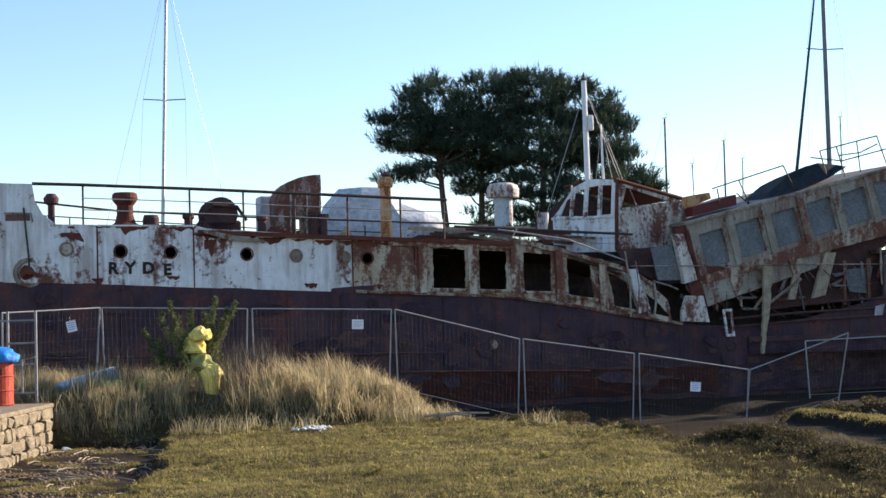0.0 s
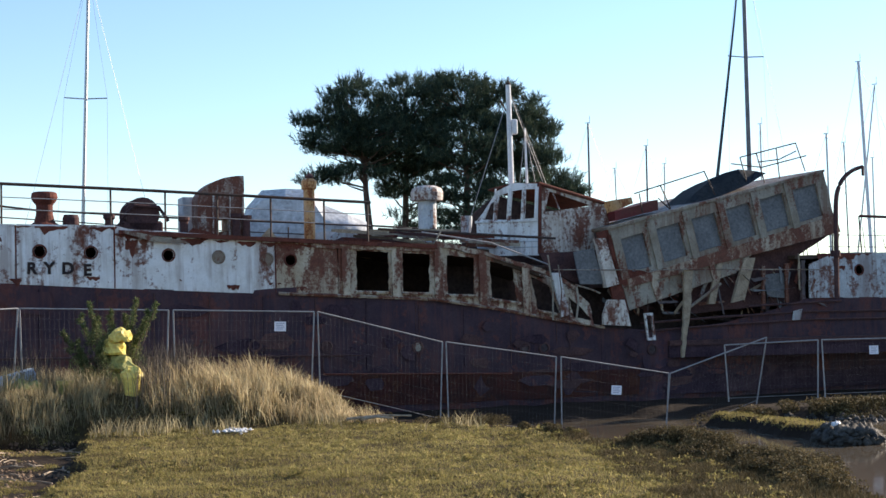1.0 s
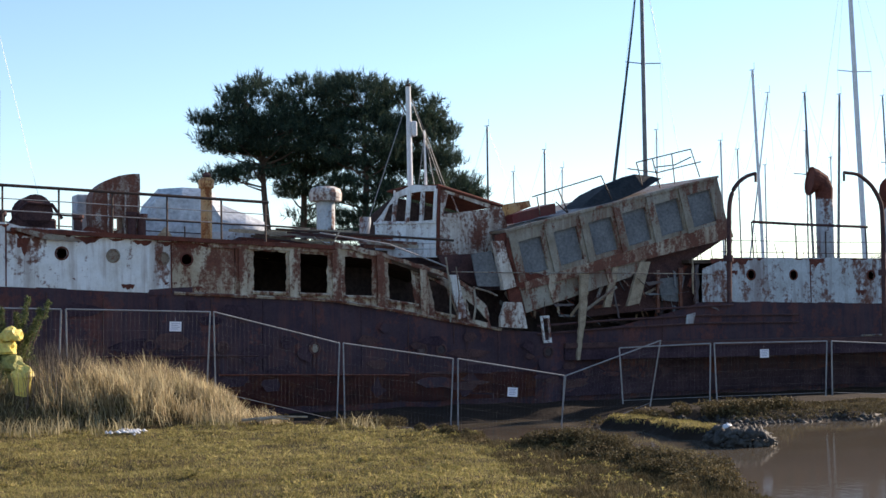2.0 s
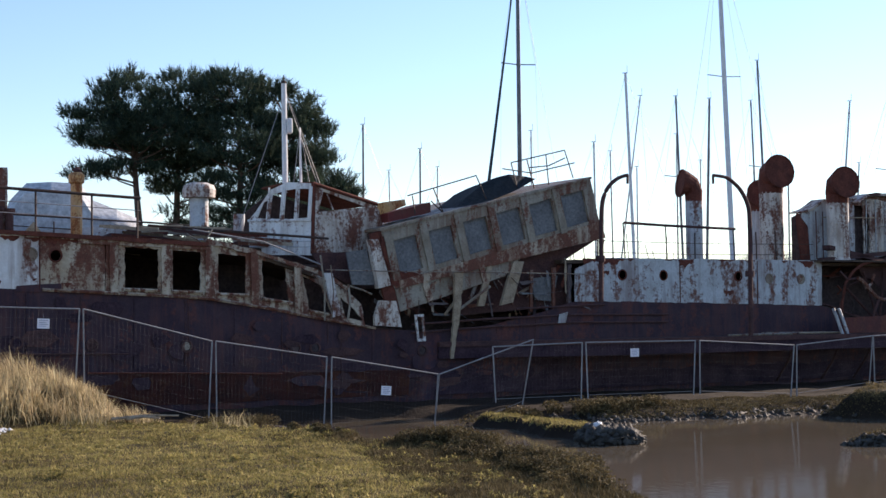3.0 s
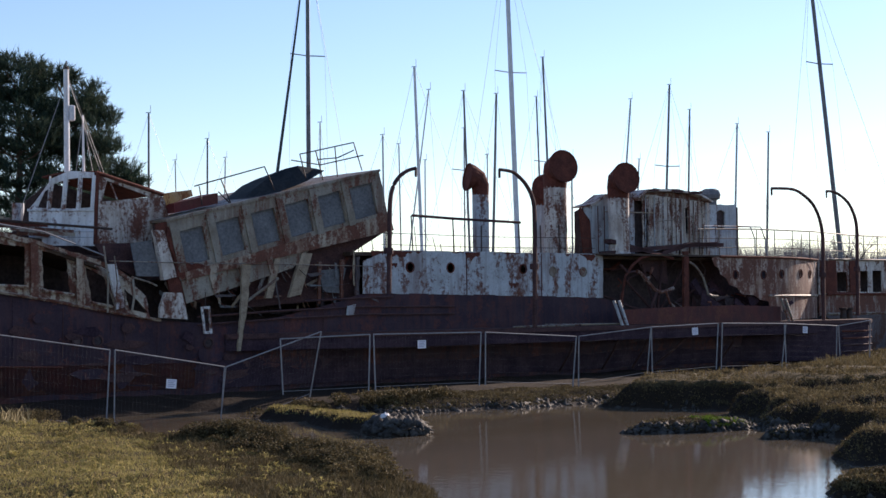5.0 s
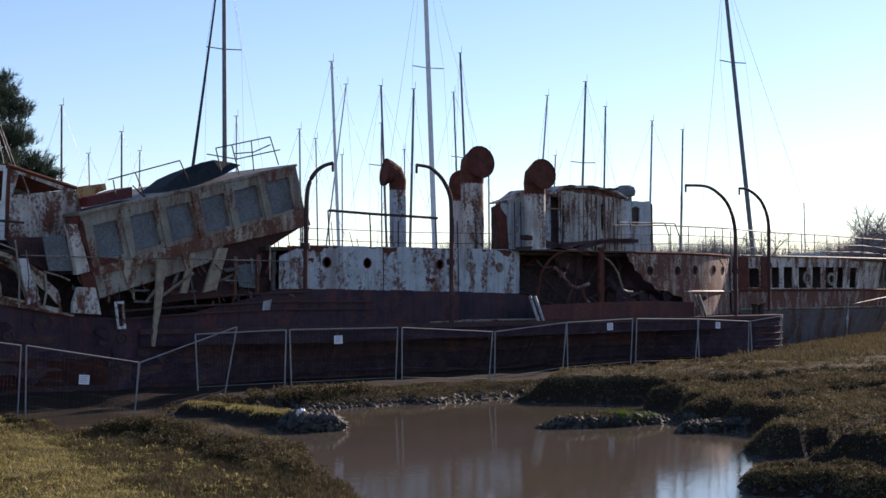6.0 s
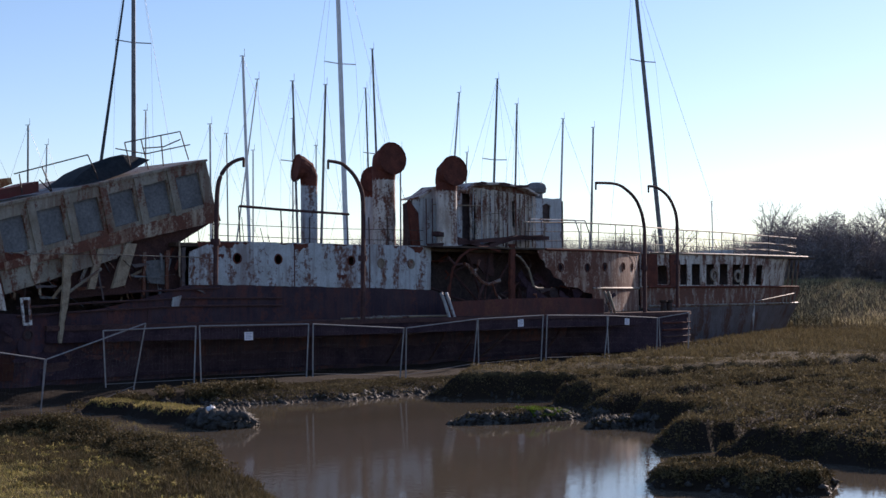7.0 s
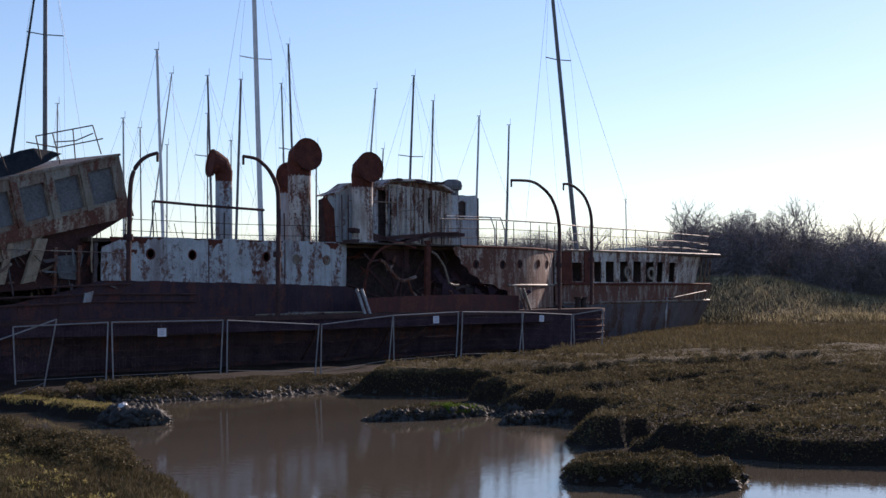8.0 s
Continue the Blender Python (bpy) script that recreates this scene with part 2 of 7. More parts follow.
def tube(bm, pts, r, seg=6, r2=None):
    """A bar along points, tapering from r to r2."""
    pts = [Vector(p) for p in pts]
    r2 = r if r2 is None else r2
    rings = []
    for i, p in enumerate(pts):
        d = (pts[min(i + 1, len(pts) - 1)] - pts[max(i - 1, 0)]).normalized()
        u = d.cross(Vector((0.31, 0.17, 0.93)) if abs(d.z) < 0.9 else Vector((1, 0, 0))).normalized()
        w = d.cross(u)
        rr = r + (r2 - r) * i / max(1, len(pts) - 1)
        rings.append([bm.verts.new(p + rr * (math.cos(a) * u + math.sin(a) * w)) for a in (2 * math.pi * k / seg for k in range(seg))])
    for a, b in zip(rings, rings[1:]):
        for k in range(seg):
            bm.faces.new((a[k], a[(k + 1) % seg], b[(k + 1) % seg], b[k]))
    bm.faces.new(rings[0][::-1])
    bm.faces.new(rings[-1])
    return bm


def lathe(bm, prof, m=None, seg=18, hoop=False):
    """A turned form from (radius, height) pairs, about z, set by m; a hoop is closed into a ring."""
    rings = []
    for r, z in prof:
        ring = [bm.verts.new((max(r, 0.001) * math.cos(2 * math.pi * k / seg), max(r, 0.001) * math.sin(2 * math.pi * k / seg), z)) for k in range(seg)]
        rings.append(ring)
    for a, b in zip(rings, rings[1:] + (rings[:1] if hoop else [])):
        for k in range(seg):
            bm.faces.new((a[k], a[(k + 1) % seg], b[(k + 1) % seg], b[k]))
    if not hoop:
        bm.faces.new(rings[0][::-1])
        bm.faces.new(rings[-1])
    if m is not None:
        bmesh.ops.transform(bm, matrix=m, verts=[v for r in rings for v in r])
    return bm


def worn(loop, step=0.12, amp=0.012):
    """The outline with its sides broken into short, uneven steps."""
    out = []
    for (x0, z0), (x1, z1) in zip(loop, loop[1:] + loop[:1]):
        k = max(1, int(math.hypot(x1 - x0, z1 - z0) / step))
        for i in range(k):
            a = i / k
            j = amp if i else amp * 0.4
            out.append((x0 + (x1 - x0) * a + rnd.uniform(-j, j), z0 + (z1 - z0) * a + rnd.uniform(-j, j)))
    return out


def plate(bm, outer, holes=(), y=0.0, thick=0.03, bulge=None):
    """A plate in the x-z plane with openings cut through, from y to y + thick. bulge(x, z): how far it stands off."""
    edges = []
    for loop in (outer, *holes):
        vs = [bm.verts.new((x, y, z)) for x, z in loop]
        edges += [bm.edges.new((a, b)) for a, b in zip(vs, vs[1:] + vs[:1])]
    r = bmesh.ops.triangle_fill(bm, use_beauty=True, use_dissolve=False, edges=edges)
    faces = [f for f in r["geom"] if isinstance(f, bmesh.types.BMFace)]
    ext = bmesh.ops.extrude_face_region(bm, geom=faces)
    vs = [g for g in ext["geom"] if isinstance(g, bmesh.types.BMVert)]
    bmesh.ops.translate(bm, verts=vs, vec=(0, thick, 0))
    if bulge:
        for v in bm.verts:
            v.co.y += bulge(v.co.x, v.co.z)
    return bm


def curved(bm, bulge, s0, s1, step=0.4):
    """Cut a flat plate into strips along x and bend it by bulge(x, z)."""
    for s in np.arange(s0, s1, step):
        bmesh.ops.bisect_plane(bm, geom=bm.verts[:] + bm.edges[:] + bm.faces[:], plane_co=(s, 0, 0), plane_no=(1, 0, 0))
    for v in bm.verts:
        v.co.y += bulge(v.co.x, v.co.z)
    return bm


def disc(x, z, r, k=14, amp=0.0):
    return [(x + (r + rnd.uniform(-amp, amp)) * math.cos(2 * math.pi * i / k), z + (r + rnd.uniform(-amp, amp)) * math.sin(2 * math.pi * i / k)) for i in range(k)]


def rect(x0, z0, x1, z1):
    return [(x0, z0), (x1, z0), (x1, z1), (x0, z1)]


def raw_mesh(name, verts, faces, mat, parent=None, smooth=False):
    """A mesh from arrays of corners and of triangles or quads."""
    me = bpy.data.meshes.new(name)
    verts, faces = np.asarray(verts, np.float32), np.asarray(faces, np.int32)
    n, k = faces.shape
    me.vertices.add(len(verts))
    me.vertices.foreach_set("co", verts.ravel())
    me.loops.add(n * k)
    me.loops.foreach_set("vertex_index", faces.ravel())
    me.polygons.add(n)
    me.polygons.foreach_set("loop_start", np.arange(0, n * k, k, dtype=np.int32))
    me.update(calc_edges=True)
    if smooth:
        me.polygons.foreach_set("use_smooth", [True] * n)
    me.materials.append(mat)
    ob = new(name, me)
    if parent is not None:
        ob.parent = parent
    return ob


def blade_arrays(p, h, w, lean, droop=0.0):
    """Upright blades: a triangle each, or with droop a bent pair of quads; p roots, h heights, w widths, lean sideways reach."""
    n = len(p)
    a = nprnd.uniform(0, 2 * np.pi, n)
    side = np.stack([np.cos(a), np.sin(a), 0 * a], 1) * w[:, None] / 2
    b = nprnd.uniform(0, 2 * np.pi, n)
    tip = np.stack([np.cos(b) * lean, np.sin(b) * lean, h], 1)
    if not droop:
        v = np.stack([p - side, p + side, p + tip], 1).reshape(-1, 3)
        return v, np.arange(3 * n).reshape(n, 3)
    mid = tip * np.array([0.35, 0.35, 0.62])
    v = np.stack([p - side, p + side, p + mid + 0.7 * side, p + mid - 0.7 * side, p + tip], 1).reshape(-1, 3)
    i = 5 * np.arange(n)[:, None]
    return v, np.concatenate([i + [0, 1, 2], i + [0, 2, 3], i + [3, 2, 4]])


def tufts(p, r, count, size, thin=0.35, tall=0.62):
    """Loose leaf clumps: count small triangles turned anyhow about each point of p within r."""
    n = len(p) * count
    d = nprnd.normal(size=(n, 3))
    d *= (nprnd.uniform(0.2, 1, n) ** 0.5 / np.linalg.norm(d, axis=1))[:, None]
    rr = np.repeat(np.broadcast_to(r, len(p)), count)[:, None]
    c = np.repeat(p, count, 0) + d * rr * np.array([1, 1, tall])
    u = nprnd.normal(size=(n, 3))
    u /= np.linalg.norm(u, axis=1)[:, None]
    w = np.cross(u, nprnd.normal(size=(n, 3)))
    w /= np.linalg.norm(w, axis=1)[:, None]
    s = size * nprnd.uniform(0.5, 1.3, n)[:, None]
    v = np.stack([c - thin * s * w, c + thin * s * w, c + s * u], 1).reshape(-1, 3)
    return v, np.arange(3 * n).reshape(n, 3)


# ---------------------------------------------------------------- the ground
def inside_dist(poly, x, y):
    """How far inside the outline each point lies (outside: minus)."""
    poly = np.array(poly, float)
    best, odd = np.full(x.shape, 1e9), np.zeros(x.shape, bool)
    for (ax, ay), (bx, by) in zip(poly, np.roll(poly, -1, 0)):
        dx, dy = bx - ax, by - ay
        k = np.clip(((x - ax) * dx + (y - ay) * dy) / (dx * dx + dy * dy), 0, 1)
        best = np.minimum(best, np.hypot(x - ax - k * dx, y - ay - k * dy))
        cross = ((ay > y) != (by > y)) & (x < (bx - ax) * (y - ay) / (by - ay + 1e-12) + ax)
        odd ^= cross
    return np.where(odd, best, -best)


def line_dist(line, x, y):
    best = np.full(x.shape, 1e9)
    for (ax, ay), (bx, by) in zip(line, line[1:]):
        dx, dy = bx - ax, by - ay
        k = np.clip(((x - ax) * dx + (y - ay) * dy) / (dx * dx + dy * dy), 0, 1)
        best = np.minimum(best, np.hypot(x - ax - k * dx, y - ay - k * dy))
    return best


def smooth01(v):
    v = np.clip(v, 0, 1)
    return v * v * (3 - 2 * v)


def ripple(x, y, s, seed):
    """Smooth value noise, about -1 to 1."""
    g = np.random.default_rng(seed).uniform(-1, 1, (64, 64))
    x, y = 0.8 * x + 0.6 * y, 0.8 * y - 0.6 * x
    u, v = x * s + 17.3, y * s + 5.1
    i, j = np.floor(u).astype(int), np.floor(v).astype(int)
    a, b = smooth01(u - i), smooth01(v - j)
    i, j, i1, j1 = i % 64, j % 64, (i + 1) % 64, (j + 1) % 64
    return (g[i, j] * (1 - a) + g[i1, j] * a) * (1 - b) + (g[i, j1] * (1 - a) + g[i1, j1] * a) * b


FORE_MARSH = [(-5.0, 4), (-4.9, 17), (-4.8, 21), (-5.0, 25), (-5.2, 28), (-5.8, 30), (-6, 34), (0.5, 33.2), (1.8, 31.2), (2.5, 30.5), (3.4, 29.1), (4.0, 27.7), (4.0, 26.5), (4.6, 25.3), (5.4, 24.6), (6.0, 22.8), (6.5, 20.3), (6.0, 17), (5.4, 14), (5.0, 4)]
BANK = [(-40, 31.6), (-9, 31.0), (-6, 31.2), (-2.5, 31.8), (-0.3, 33.0), (0.3, 35.0), (-0.5, 38.0), (-8, 42), (-20, 60), (-40, 60)]
FORESHORE = [(1.0, 36.8), (3.2, 38.4), (4.3, 41.4), (7.5, 43.2), (9.6, 42.2), (11.3, 40.6), (12.9, 39.1), (17.0, 39.4), (20.0, 40.4), (30, 43), (60, 62), (60, 72), (20, 60), (-4, 50), (-4, 40)]
RIGHT_MARSH = [(19.0, 39.4), (20.2, 38.0), (21.6, 36.8), (21.0, 34.5), (20.4, 32.6), (19.6, 30.5), (19.3, 28), (18.4, 25.7), (17.0, 24.2), (16.2, 22.9), (17.9, 20.9), (18.3, 19.3), (19.6, 17.9), (23, 16.2), (40, 12), (300, 4), (300, 300), (70, 90), (52, 66), (30, 45.5)]
CREEKS = [([(19.5, 36), (23, 35.8), (27, 37.2), (33, 37.8), (41, 40)], 0.75), ([(18.5, 29.5), (22, 30.4), (27, 32.6), (34, 34)], 0.4), ([(15.8, 22.4), (19, 23.6), (24, 25.2), (31, 27.5)], 0.4), ([(23, 35.8), (24, 33.5), (27, 30)], 0.25)]
NEAR_CLOD = [(13.2, 19.3), (13.6, 20.1), (14.6, 20.4), (15.6, 19.6), (15.6, 18.2), (15.0, 17.3), (14.1, 17.7)]
ISLET = [(9.0, 40.2), (9.9, 40.4), (10.9, 37.6), (11.4, 34.5), (11.2, 33.0), (10.5, 32.4), (10.1, 34.0), (9.8, 36.5)]
BEHIND = [(-60, 47), (-20, 47.5), (-14, 50), (46, 71), (53, 70), (75, 95), (300, 320), (-300, 320), (-300, 47)]
FAR_BANK = [(48, 74), (55.5, 68), (62, 63), (70, 58), (90, 50), (300, 44), (300, 320), (75, 320)]
MUD_LEFT = [(-9, 30.5), (-4, 30.5), (-2.4, 27), (-3.6, 21), (-4.3, 16), (-5, 4), (-40, 4), (-40, 31)]


def height(x, y):
    wob = 0.35 * ripple(x, y, 0.9, 1) + 0.18 * ripple(x, y, 2.6, 2)
    h = np.full(x.shape, -0.35)

    def shelf(poly, top, slope, lift=0.0):
        d = inside_dist(poly, x, y) + wob * min(1.0, slope * 1.5)
        return -0.35 + (top + 0.35) * smooth01(d / slope + 0.5) + lift
    h = np.maximum(h, shelf(MUD_LEFT, 0.56, 1.2) + 0.05 * ripple(x, y, 1.8, 3))
    h = np.maximum(h, shelf(FORE_MARSH, 0.80, 0.7) + 0.05 * ripple(x, y, 0.8, 4) + 0.025 * ripple(x, y, 4.0, 5))
    h = np.maximum(h, shelf(BANK, 1.55 - 0.72 * smooth01((x + 3.2) / 4.2), 2.6) + 0.10 * ripple(x, y, 1.1, 6))
    h = np.maximum(h, shelf(FORESHORE, 0.30, 3.6) + 0.06 * ripple(x, y, 1.2, 7))
    right = shelf(RIGHT_MARSH, 0.50 + 0.26 * smooth01((y - 25) / 16), 1.1) + 0.09 * ripple(x, y, 0.45, 8) + 0.06 * ripple(x, y, 1.7, 9)
    for line, w in CREEKS:
        cut = smooth01((line_dist(line, x, y) + 0.6 * wob) / w - 0.35)
        right = np.minimum(right, -0.12 + (right + 0.12) * cut)
    h = np.maximum(h, right)
    mound = np.exp(-(line_dist([(4.7, 26.9), (5.6, 24.6), (6.4, 22.9), (6.9, 20.8), (6.9, 19)], x, y) / 0.75) ** 2) * (0.55 + 0.6 * ripple(x, y, 0.7, 41))
    h = h + np.where(h > 0.3, 0.14 * np.clip(mound, 0, 1), 0)
    h = np.maximum(h, shelf([(-60, -80), (-60, 6), (60, 6), (60, -80)], 1.45, 2.0))
    h = np.maximum(h, shelf(NEAR_CLOD, 0.33, 0.7) + 0.06 * ripple(x, y, 3.0, 10))
    h = np.maximum(h, shelf(ISLET, 0.30, 1.0) + 0.03 * ripple(x, y, 3.0, 11))
    for cx, cy, ax, ay, ang, top in ((17.4, 31.0, 2.1, 0.75, 0.0, 0.26), (18.7, 28.5, 1.15, 0.5, 0.1, 0.2), (10.9, 33.2, 0.9, 0.7, 0.0, 0.3)):
        c, s = math.cos(ang), math.sin(ang)
        u, v = ((x - cx) * c + (y - cy) * s) / ax, (-(x - cx) * s + (y - cy) * c) / ay
        h = np.maximum(h, -0.3 + (top + 0.3) * smooth01(1.6 - 1.3 * np.hypot(u, v)) + 0.05 * ripple(x, y, 5.0, 12))
    h = np.maximum(h, shelf(BEHIND, 1.6, 3.0))
    d = inside_dist(FAR_BANK, x, y)
    h = np.maximum(h, np.where(d > -2, 0.8 + 2.8 * smooth01(d / 17.0) * (1 - 0.5 * smooth01((np.degrees(np.arctan2(x, np.maximum(y, 1))) - 41.5) / 5)) + 0.3 * smooth01((d - 16) / 100) + 0.12 * ripple(x, y, 0.3, 13), -1))
    return h


def ground():
    def lines(*spans):
        return np.concatenate([np.arange(a, b, s) for a, b, s in spans])
    gx = lines((-2600, -300, 230), (-300, -60, 20), (-60, -14, 2.0), (-14, 30, 0.2), (30, 60, 0.5), (60, 110, 2.0), (110, 300, 19), (300, 2700, 240))
    gy = lines((-400, -20, 38), (-20, 14, 2.0), (14, 42, 0.2), (42, 62, 0.5), (62, 110, 2.0), (110, 320, 21), (320, 3200, 288))
    X, Y = np.meshgrid(gx, gy, indexing="ij")
    Z = height(X, Y)
    v = np.stack([X, Y, Z], -1).reshape(-1, 3)
    i = np.arange(X.size).reshape(X.shape)
    f = np.stack([i[:-1, :-1], i[1:, :-1], i[1:, 1:], i[:-1, 1:]], -1).reshape(-1, 4)
    tagged(raw_mesh("ground", v, f, GROUND, smooth=True), "tidal marsh ground with mud, low turf and creeks", "ground", kind="structure")


ground()
bm = bmesh.new()
bmesh.ops.create_grid(bm, x_segments=1, y_segments=1, size=1.0)
bmesh.ops.transform(bm, matrix=Matrix.Translation((20, 40, 0)) @ Matrix.Diagonal((60, 55, 1, 1)), verts=bm.verts)
tagged(part("water", bm, WATER), "still brown creek water in the tidal channel", "water", kind="structure")

# ---------------------------------------------------------------- the wreck
# Its own frame: x along the ship from bow to stern, y from the near side inwards, z up.
SHIP = pose(-13.6, 38.7, 0, 0, 0, 19.3)
ship = thing("paddle_steamer_wreck", SHIP, "rusting white and black paddle steamer wreck, broken amidships, aground on mud", "ship")
BEAM = 8.8


def lerp(tab, x):
    return float(np.interp(x, [a for a, _ in tab], [b for _, b in tab]))


HULL_TOP = [(-6, 4.75), (1.9, 4.33), (4.4, 4.23), (7.1, 4.08), (11.6, 3.86), (16.4, 3.62), (18.3, 3.33), (20.5, 2.92), (22.3, 2.62), (24.2, 2.50), (26.5, 2.66), (28.5, 3.05), (30, 3.46), (34, 3.40), (41.6, 3.24), (44, 2.3), (56, 2.1), (57.5, 2.3), (76, 2.35)]


def side_y(s, z):
    """How far the near side stands in from its widest, at s and z."""
    bow = max(0.0, (5.0 - s) / 11.0)
    stern = max(0.0, (s - 60.0) / 17.0)
    return 4.4 * bow ** 2.2 + 1.5 * min(1, max(0, (s - 56.5) / 1.0)) + 3.2 * stern ** 2.4 * (1.35 - 0.2 * z) + 0.10 * max(0, 2.2 - z) ** 1.5


def hull_shell():
    ss = np.concatenate([np.arange(-6, 22.4, 0.8), np.arange(22.4, 24.2, 0.3), np.arange(24.2, 75.6, 0.8)])
    for a, b, name, mat, lab in ((-9, 4.0, "hull_side", BLACK, "black painted riveted hull side, rust stained"),):
        bm = bmesh.new()
        rows = []
        for s in ss:
            top = lerp(HULL_TOP, s)
            col = []
            for k in range(9):
                f = k / 8
                z = -0.6 + (top + 0.6) * f
                dent = 0.05 * math.sin(s * 1.9 + 2 * z) * (1 if 15 < s < 31 else 0.3) + 0.12 * math.exp(-((s - 22.8) / 0.5) ** 2) * f
                col.append(bm.verts.new((s, side_y(s, z) + dent, z)))
            for z in (top, -0.6):
                col.append(bm.verts.new((s, BEAM - min(side_y(s, z), 4.3), z)))
            rows.append(col)
        for p, q in zip(rows, rows[1:]):
            for k in range(8):
                bm.faces.new((p[k], q[k], q[k + 1], p[k + 1]))
            bm.faces.new((p[9], q[9], q[10], p[10]))
        part(name, bm, mat, ship, lab, smooth=True)


hull_shell()

# White strakes of the bow part, plate by plate.
FORE_TOP = [(-6, 7.3), (2.78, 6.94), (2.9, 6.5), (3.03, 6.14), (3.39, 5.84), (7.1, 5.80), (7.2, 5.72), (10.6, 5.50), (16.6, 5.22)]
PORTS = [(3.65, 5.17, 0), (5.08, 5.09, 1), (6.44, 5.05, 1), (8.57, 4.97, 1), (9.99, 4.91, 0), (11.40, 4.84, 0), (12.09, 4.81, 1)]


def strake(s0, s1, mat, holes=(), lab=""):
    k = max(2, int((s1 - s0) / 0.35))
    if s0 < 3.4 < s1:
        top = [(s0, lerp(FORE_TOP, s0)), (2.78, 6.94), (2.85, 6.5), (3.03, 6.14), (3.39, 5.84), (s1, lerp(FORE_TOP, s1))]
    else:
        top = [(s0 + (s1 - s0) * i / k, lerp(FORE_TOP, s0 + (s1 - s0) * i / k)) for i in range(k + 1)]
    low = [(s0 + (s1 - s0) * i / k, lerp(HULL_TOP, s0 + (s1 - s0) * i / k) - 0.02) for i in range(k + 1)]
    bm = bmesh.new()
    plate(bm, worn(low + top[::-1], 0.25, 0.008), holes, -0.012, 0.03, lambda x, z: 4.4 * max(0.0, (5.0 - x) / 11.0) ** 2.2 + 0.012 * math.sin(3 * x + 2 * z))
    return part("hull_plate", bm, mat, ship, lab)


for s0, s1, mat in ((-6, 1.2, WHITE), (1.22, 4.45, WHITE), (4.47, 7.07, WHITE), (7.09, 11.63, WHITE), (11.65, 13.5, CREAM)):
    holes = [disc(x, z, 0.15, 14, 0.006) for x, z, o in PORTS if s0 < x < s1]
    if s0 == 1.22:
        holes.append(rect(2.08, 5.95, 2.72, 6.13))
    strake(s0, s1, mat, holes, "white painted steel plate with rust streaks" if mat is WHITE else "stained cream steel plate")


def saloon_side():
    """Window wall of the fore saloon, sound at first, crushed down further aft."""
    top = [(13.52, 5.36), (16.55, 5.26), (16.62, 5.36), (18.32, 5.02), (20.19, 4.46), (21.14, 3.98), (21.8, 3.4)]
    wins = [[(14.09, 3.88), (15.08, 3.84), (15.1, 5.03), (14.09, 5.08)], [(15.53, 3.82), (16.38, 3.79), (16.40, 4.96), (15.53, 5.01)],
            [(16.95, 3.74), (17.85, 3.70), (17.83, 4.86), (16.93, 4.92)], [(18.40, 3.60), (19.28, 3.45), (19.22, 4.55), (18.37, 4.74)],
            [(19.95, 3.22), (20.75, 3.05), (20.45, 3.98), (19.84, 4.25)], [(21.15, 2.98), (21.75, 2.88), (21.45, 3.30), (21.10, 3.62)]]
    low = [(s, lerp(HULL_TOP, s) - 0.02) for s in (13.52, 14.5, 15.5, 16.5, 17.5, 18.4, 19.4, 20.5, 21.4, 21.8)]
    bm = bmesh.new()
    plate(bm, worn(low + top[::-1], 0.2, 0.02), [worn(w, 0.1, 0.022) for w in wins], -0.01, 0.06, lambda x, z: 0.02 * math.sin(4 * x) + (0.1 * max(0, x - 18) * (z - 3)))
    part("saloon_wall", bm, CREAM, ship, "rust stained cream window wall, panes gone")
    for i, w in enumerate(wins[:5]):
        bm = bmesh.new()
        (a, b) = (w[0], w[1])
        tube(bm, [(a[0] - 0.05, -0.06, a[1] - 0.02), (b[0] + 0.05, -0.06, b[1] - 0.02)], 0.05, 5)
        part("window_sill", bm, CREAM, ship, "flaking window sill")


saloon_side()


def slab(name, pts, y0, y1, mat, lab="", parent=None, step=0.3, amp=0.01):
    bm = bmesh.new()
    plate(bm, worn(list(pts), step, amp), (), y0, y1 - y0)
    return part(name, bm, mat, parent or ship, lab)


# Fore deck, its overhanging lip and dark sheets added for the unlit inner spaces.
slab("bow_deck", [(-4.6, 5.9), (3.6, 5.7), (3.6, 5.58), (-4.6, 5.75)], 1.2, 7.6, DECK, "rotten deck planking")
slab("slot_shade_sheet", [(1.7, 5.7), (3.0, 5.7), (3.0, 6.4), (1.7, 6.4)], 0.9, 0.95, INSIDE)
slab("fore_deck", [(3.5, 5.72), (7.1, 5.62), (16.6, 5.12), (18.3, 4.9), (20.2, 4.3), (20.2, 4.2), (18.3, 4.8), (16.6, 5.0), (7.1, 5.5), (3.5, 5.60)], 0.06, 8.7, DECK, "rotten deck planking")
slab("deck_lip", [(7.2, 5.66), (10.6, 5.50), (16.58, 5.24), (16.58, 5.12), (10.6, 5.38), (7.2, 5.55)], -0.16, 0.3, RUST, "rusted overhanging deck edge")
slab("cornice", [(12.7, 5.30), (16.55, 5.14), (16.55, 5.02), (12.7, 5.16)], -0.09, -0.02, CREAM, "cream painted cornice")
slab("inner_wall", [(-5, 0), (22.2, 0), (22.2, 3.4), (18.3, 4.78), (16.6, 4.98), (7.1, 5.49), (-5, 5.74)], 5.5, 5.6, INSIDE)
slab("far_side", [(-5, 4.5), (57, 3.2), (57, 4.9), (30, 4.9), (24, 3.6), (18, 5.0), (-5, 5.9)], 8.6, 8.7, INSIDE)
slab("aft_deck", [(29.5, 4.86), (51.2, 4.86), (51.2, 4.74), (29.5, 4.74)], 0.06, 8.7, DECK, "rotten deck planking")
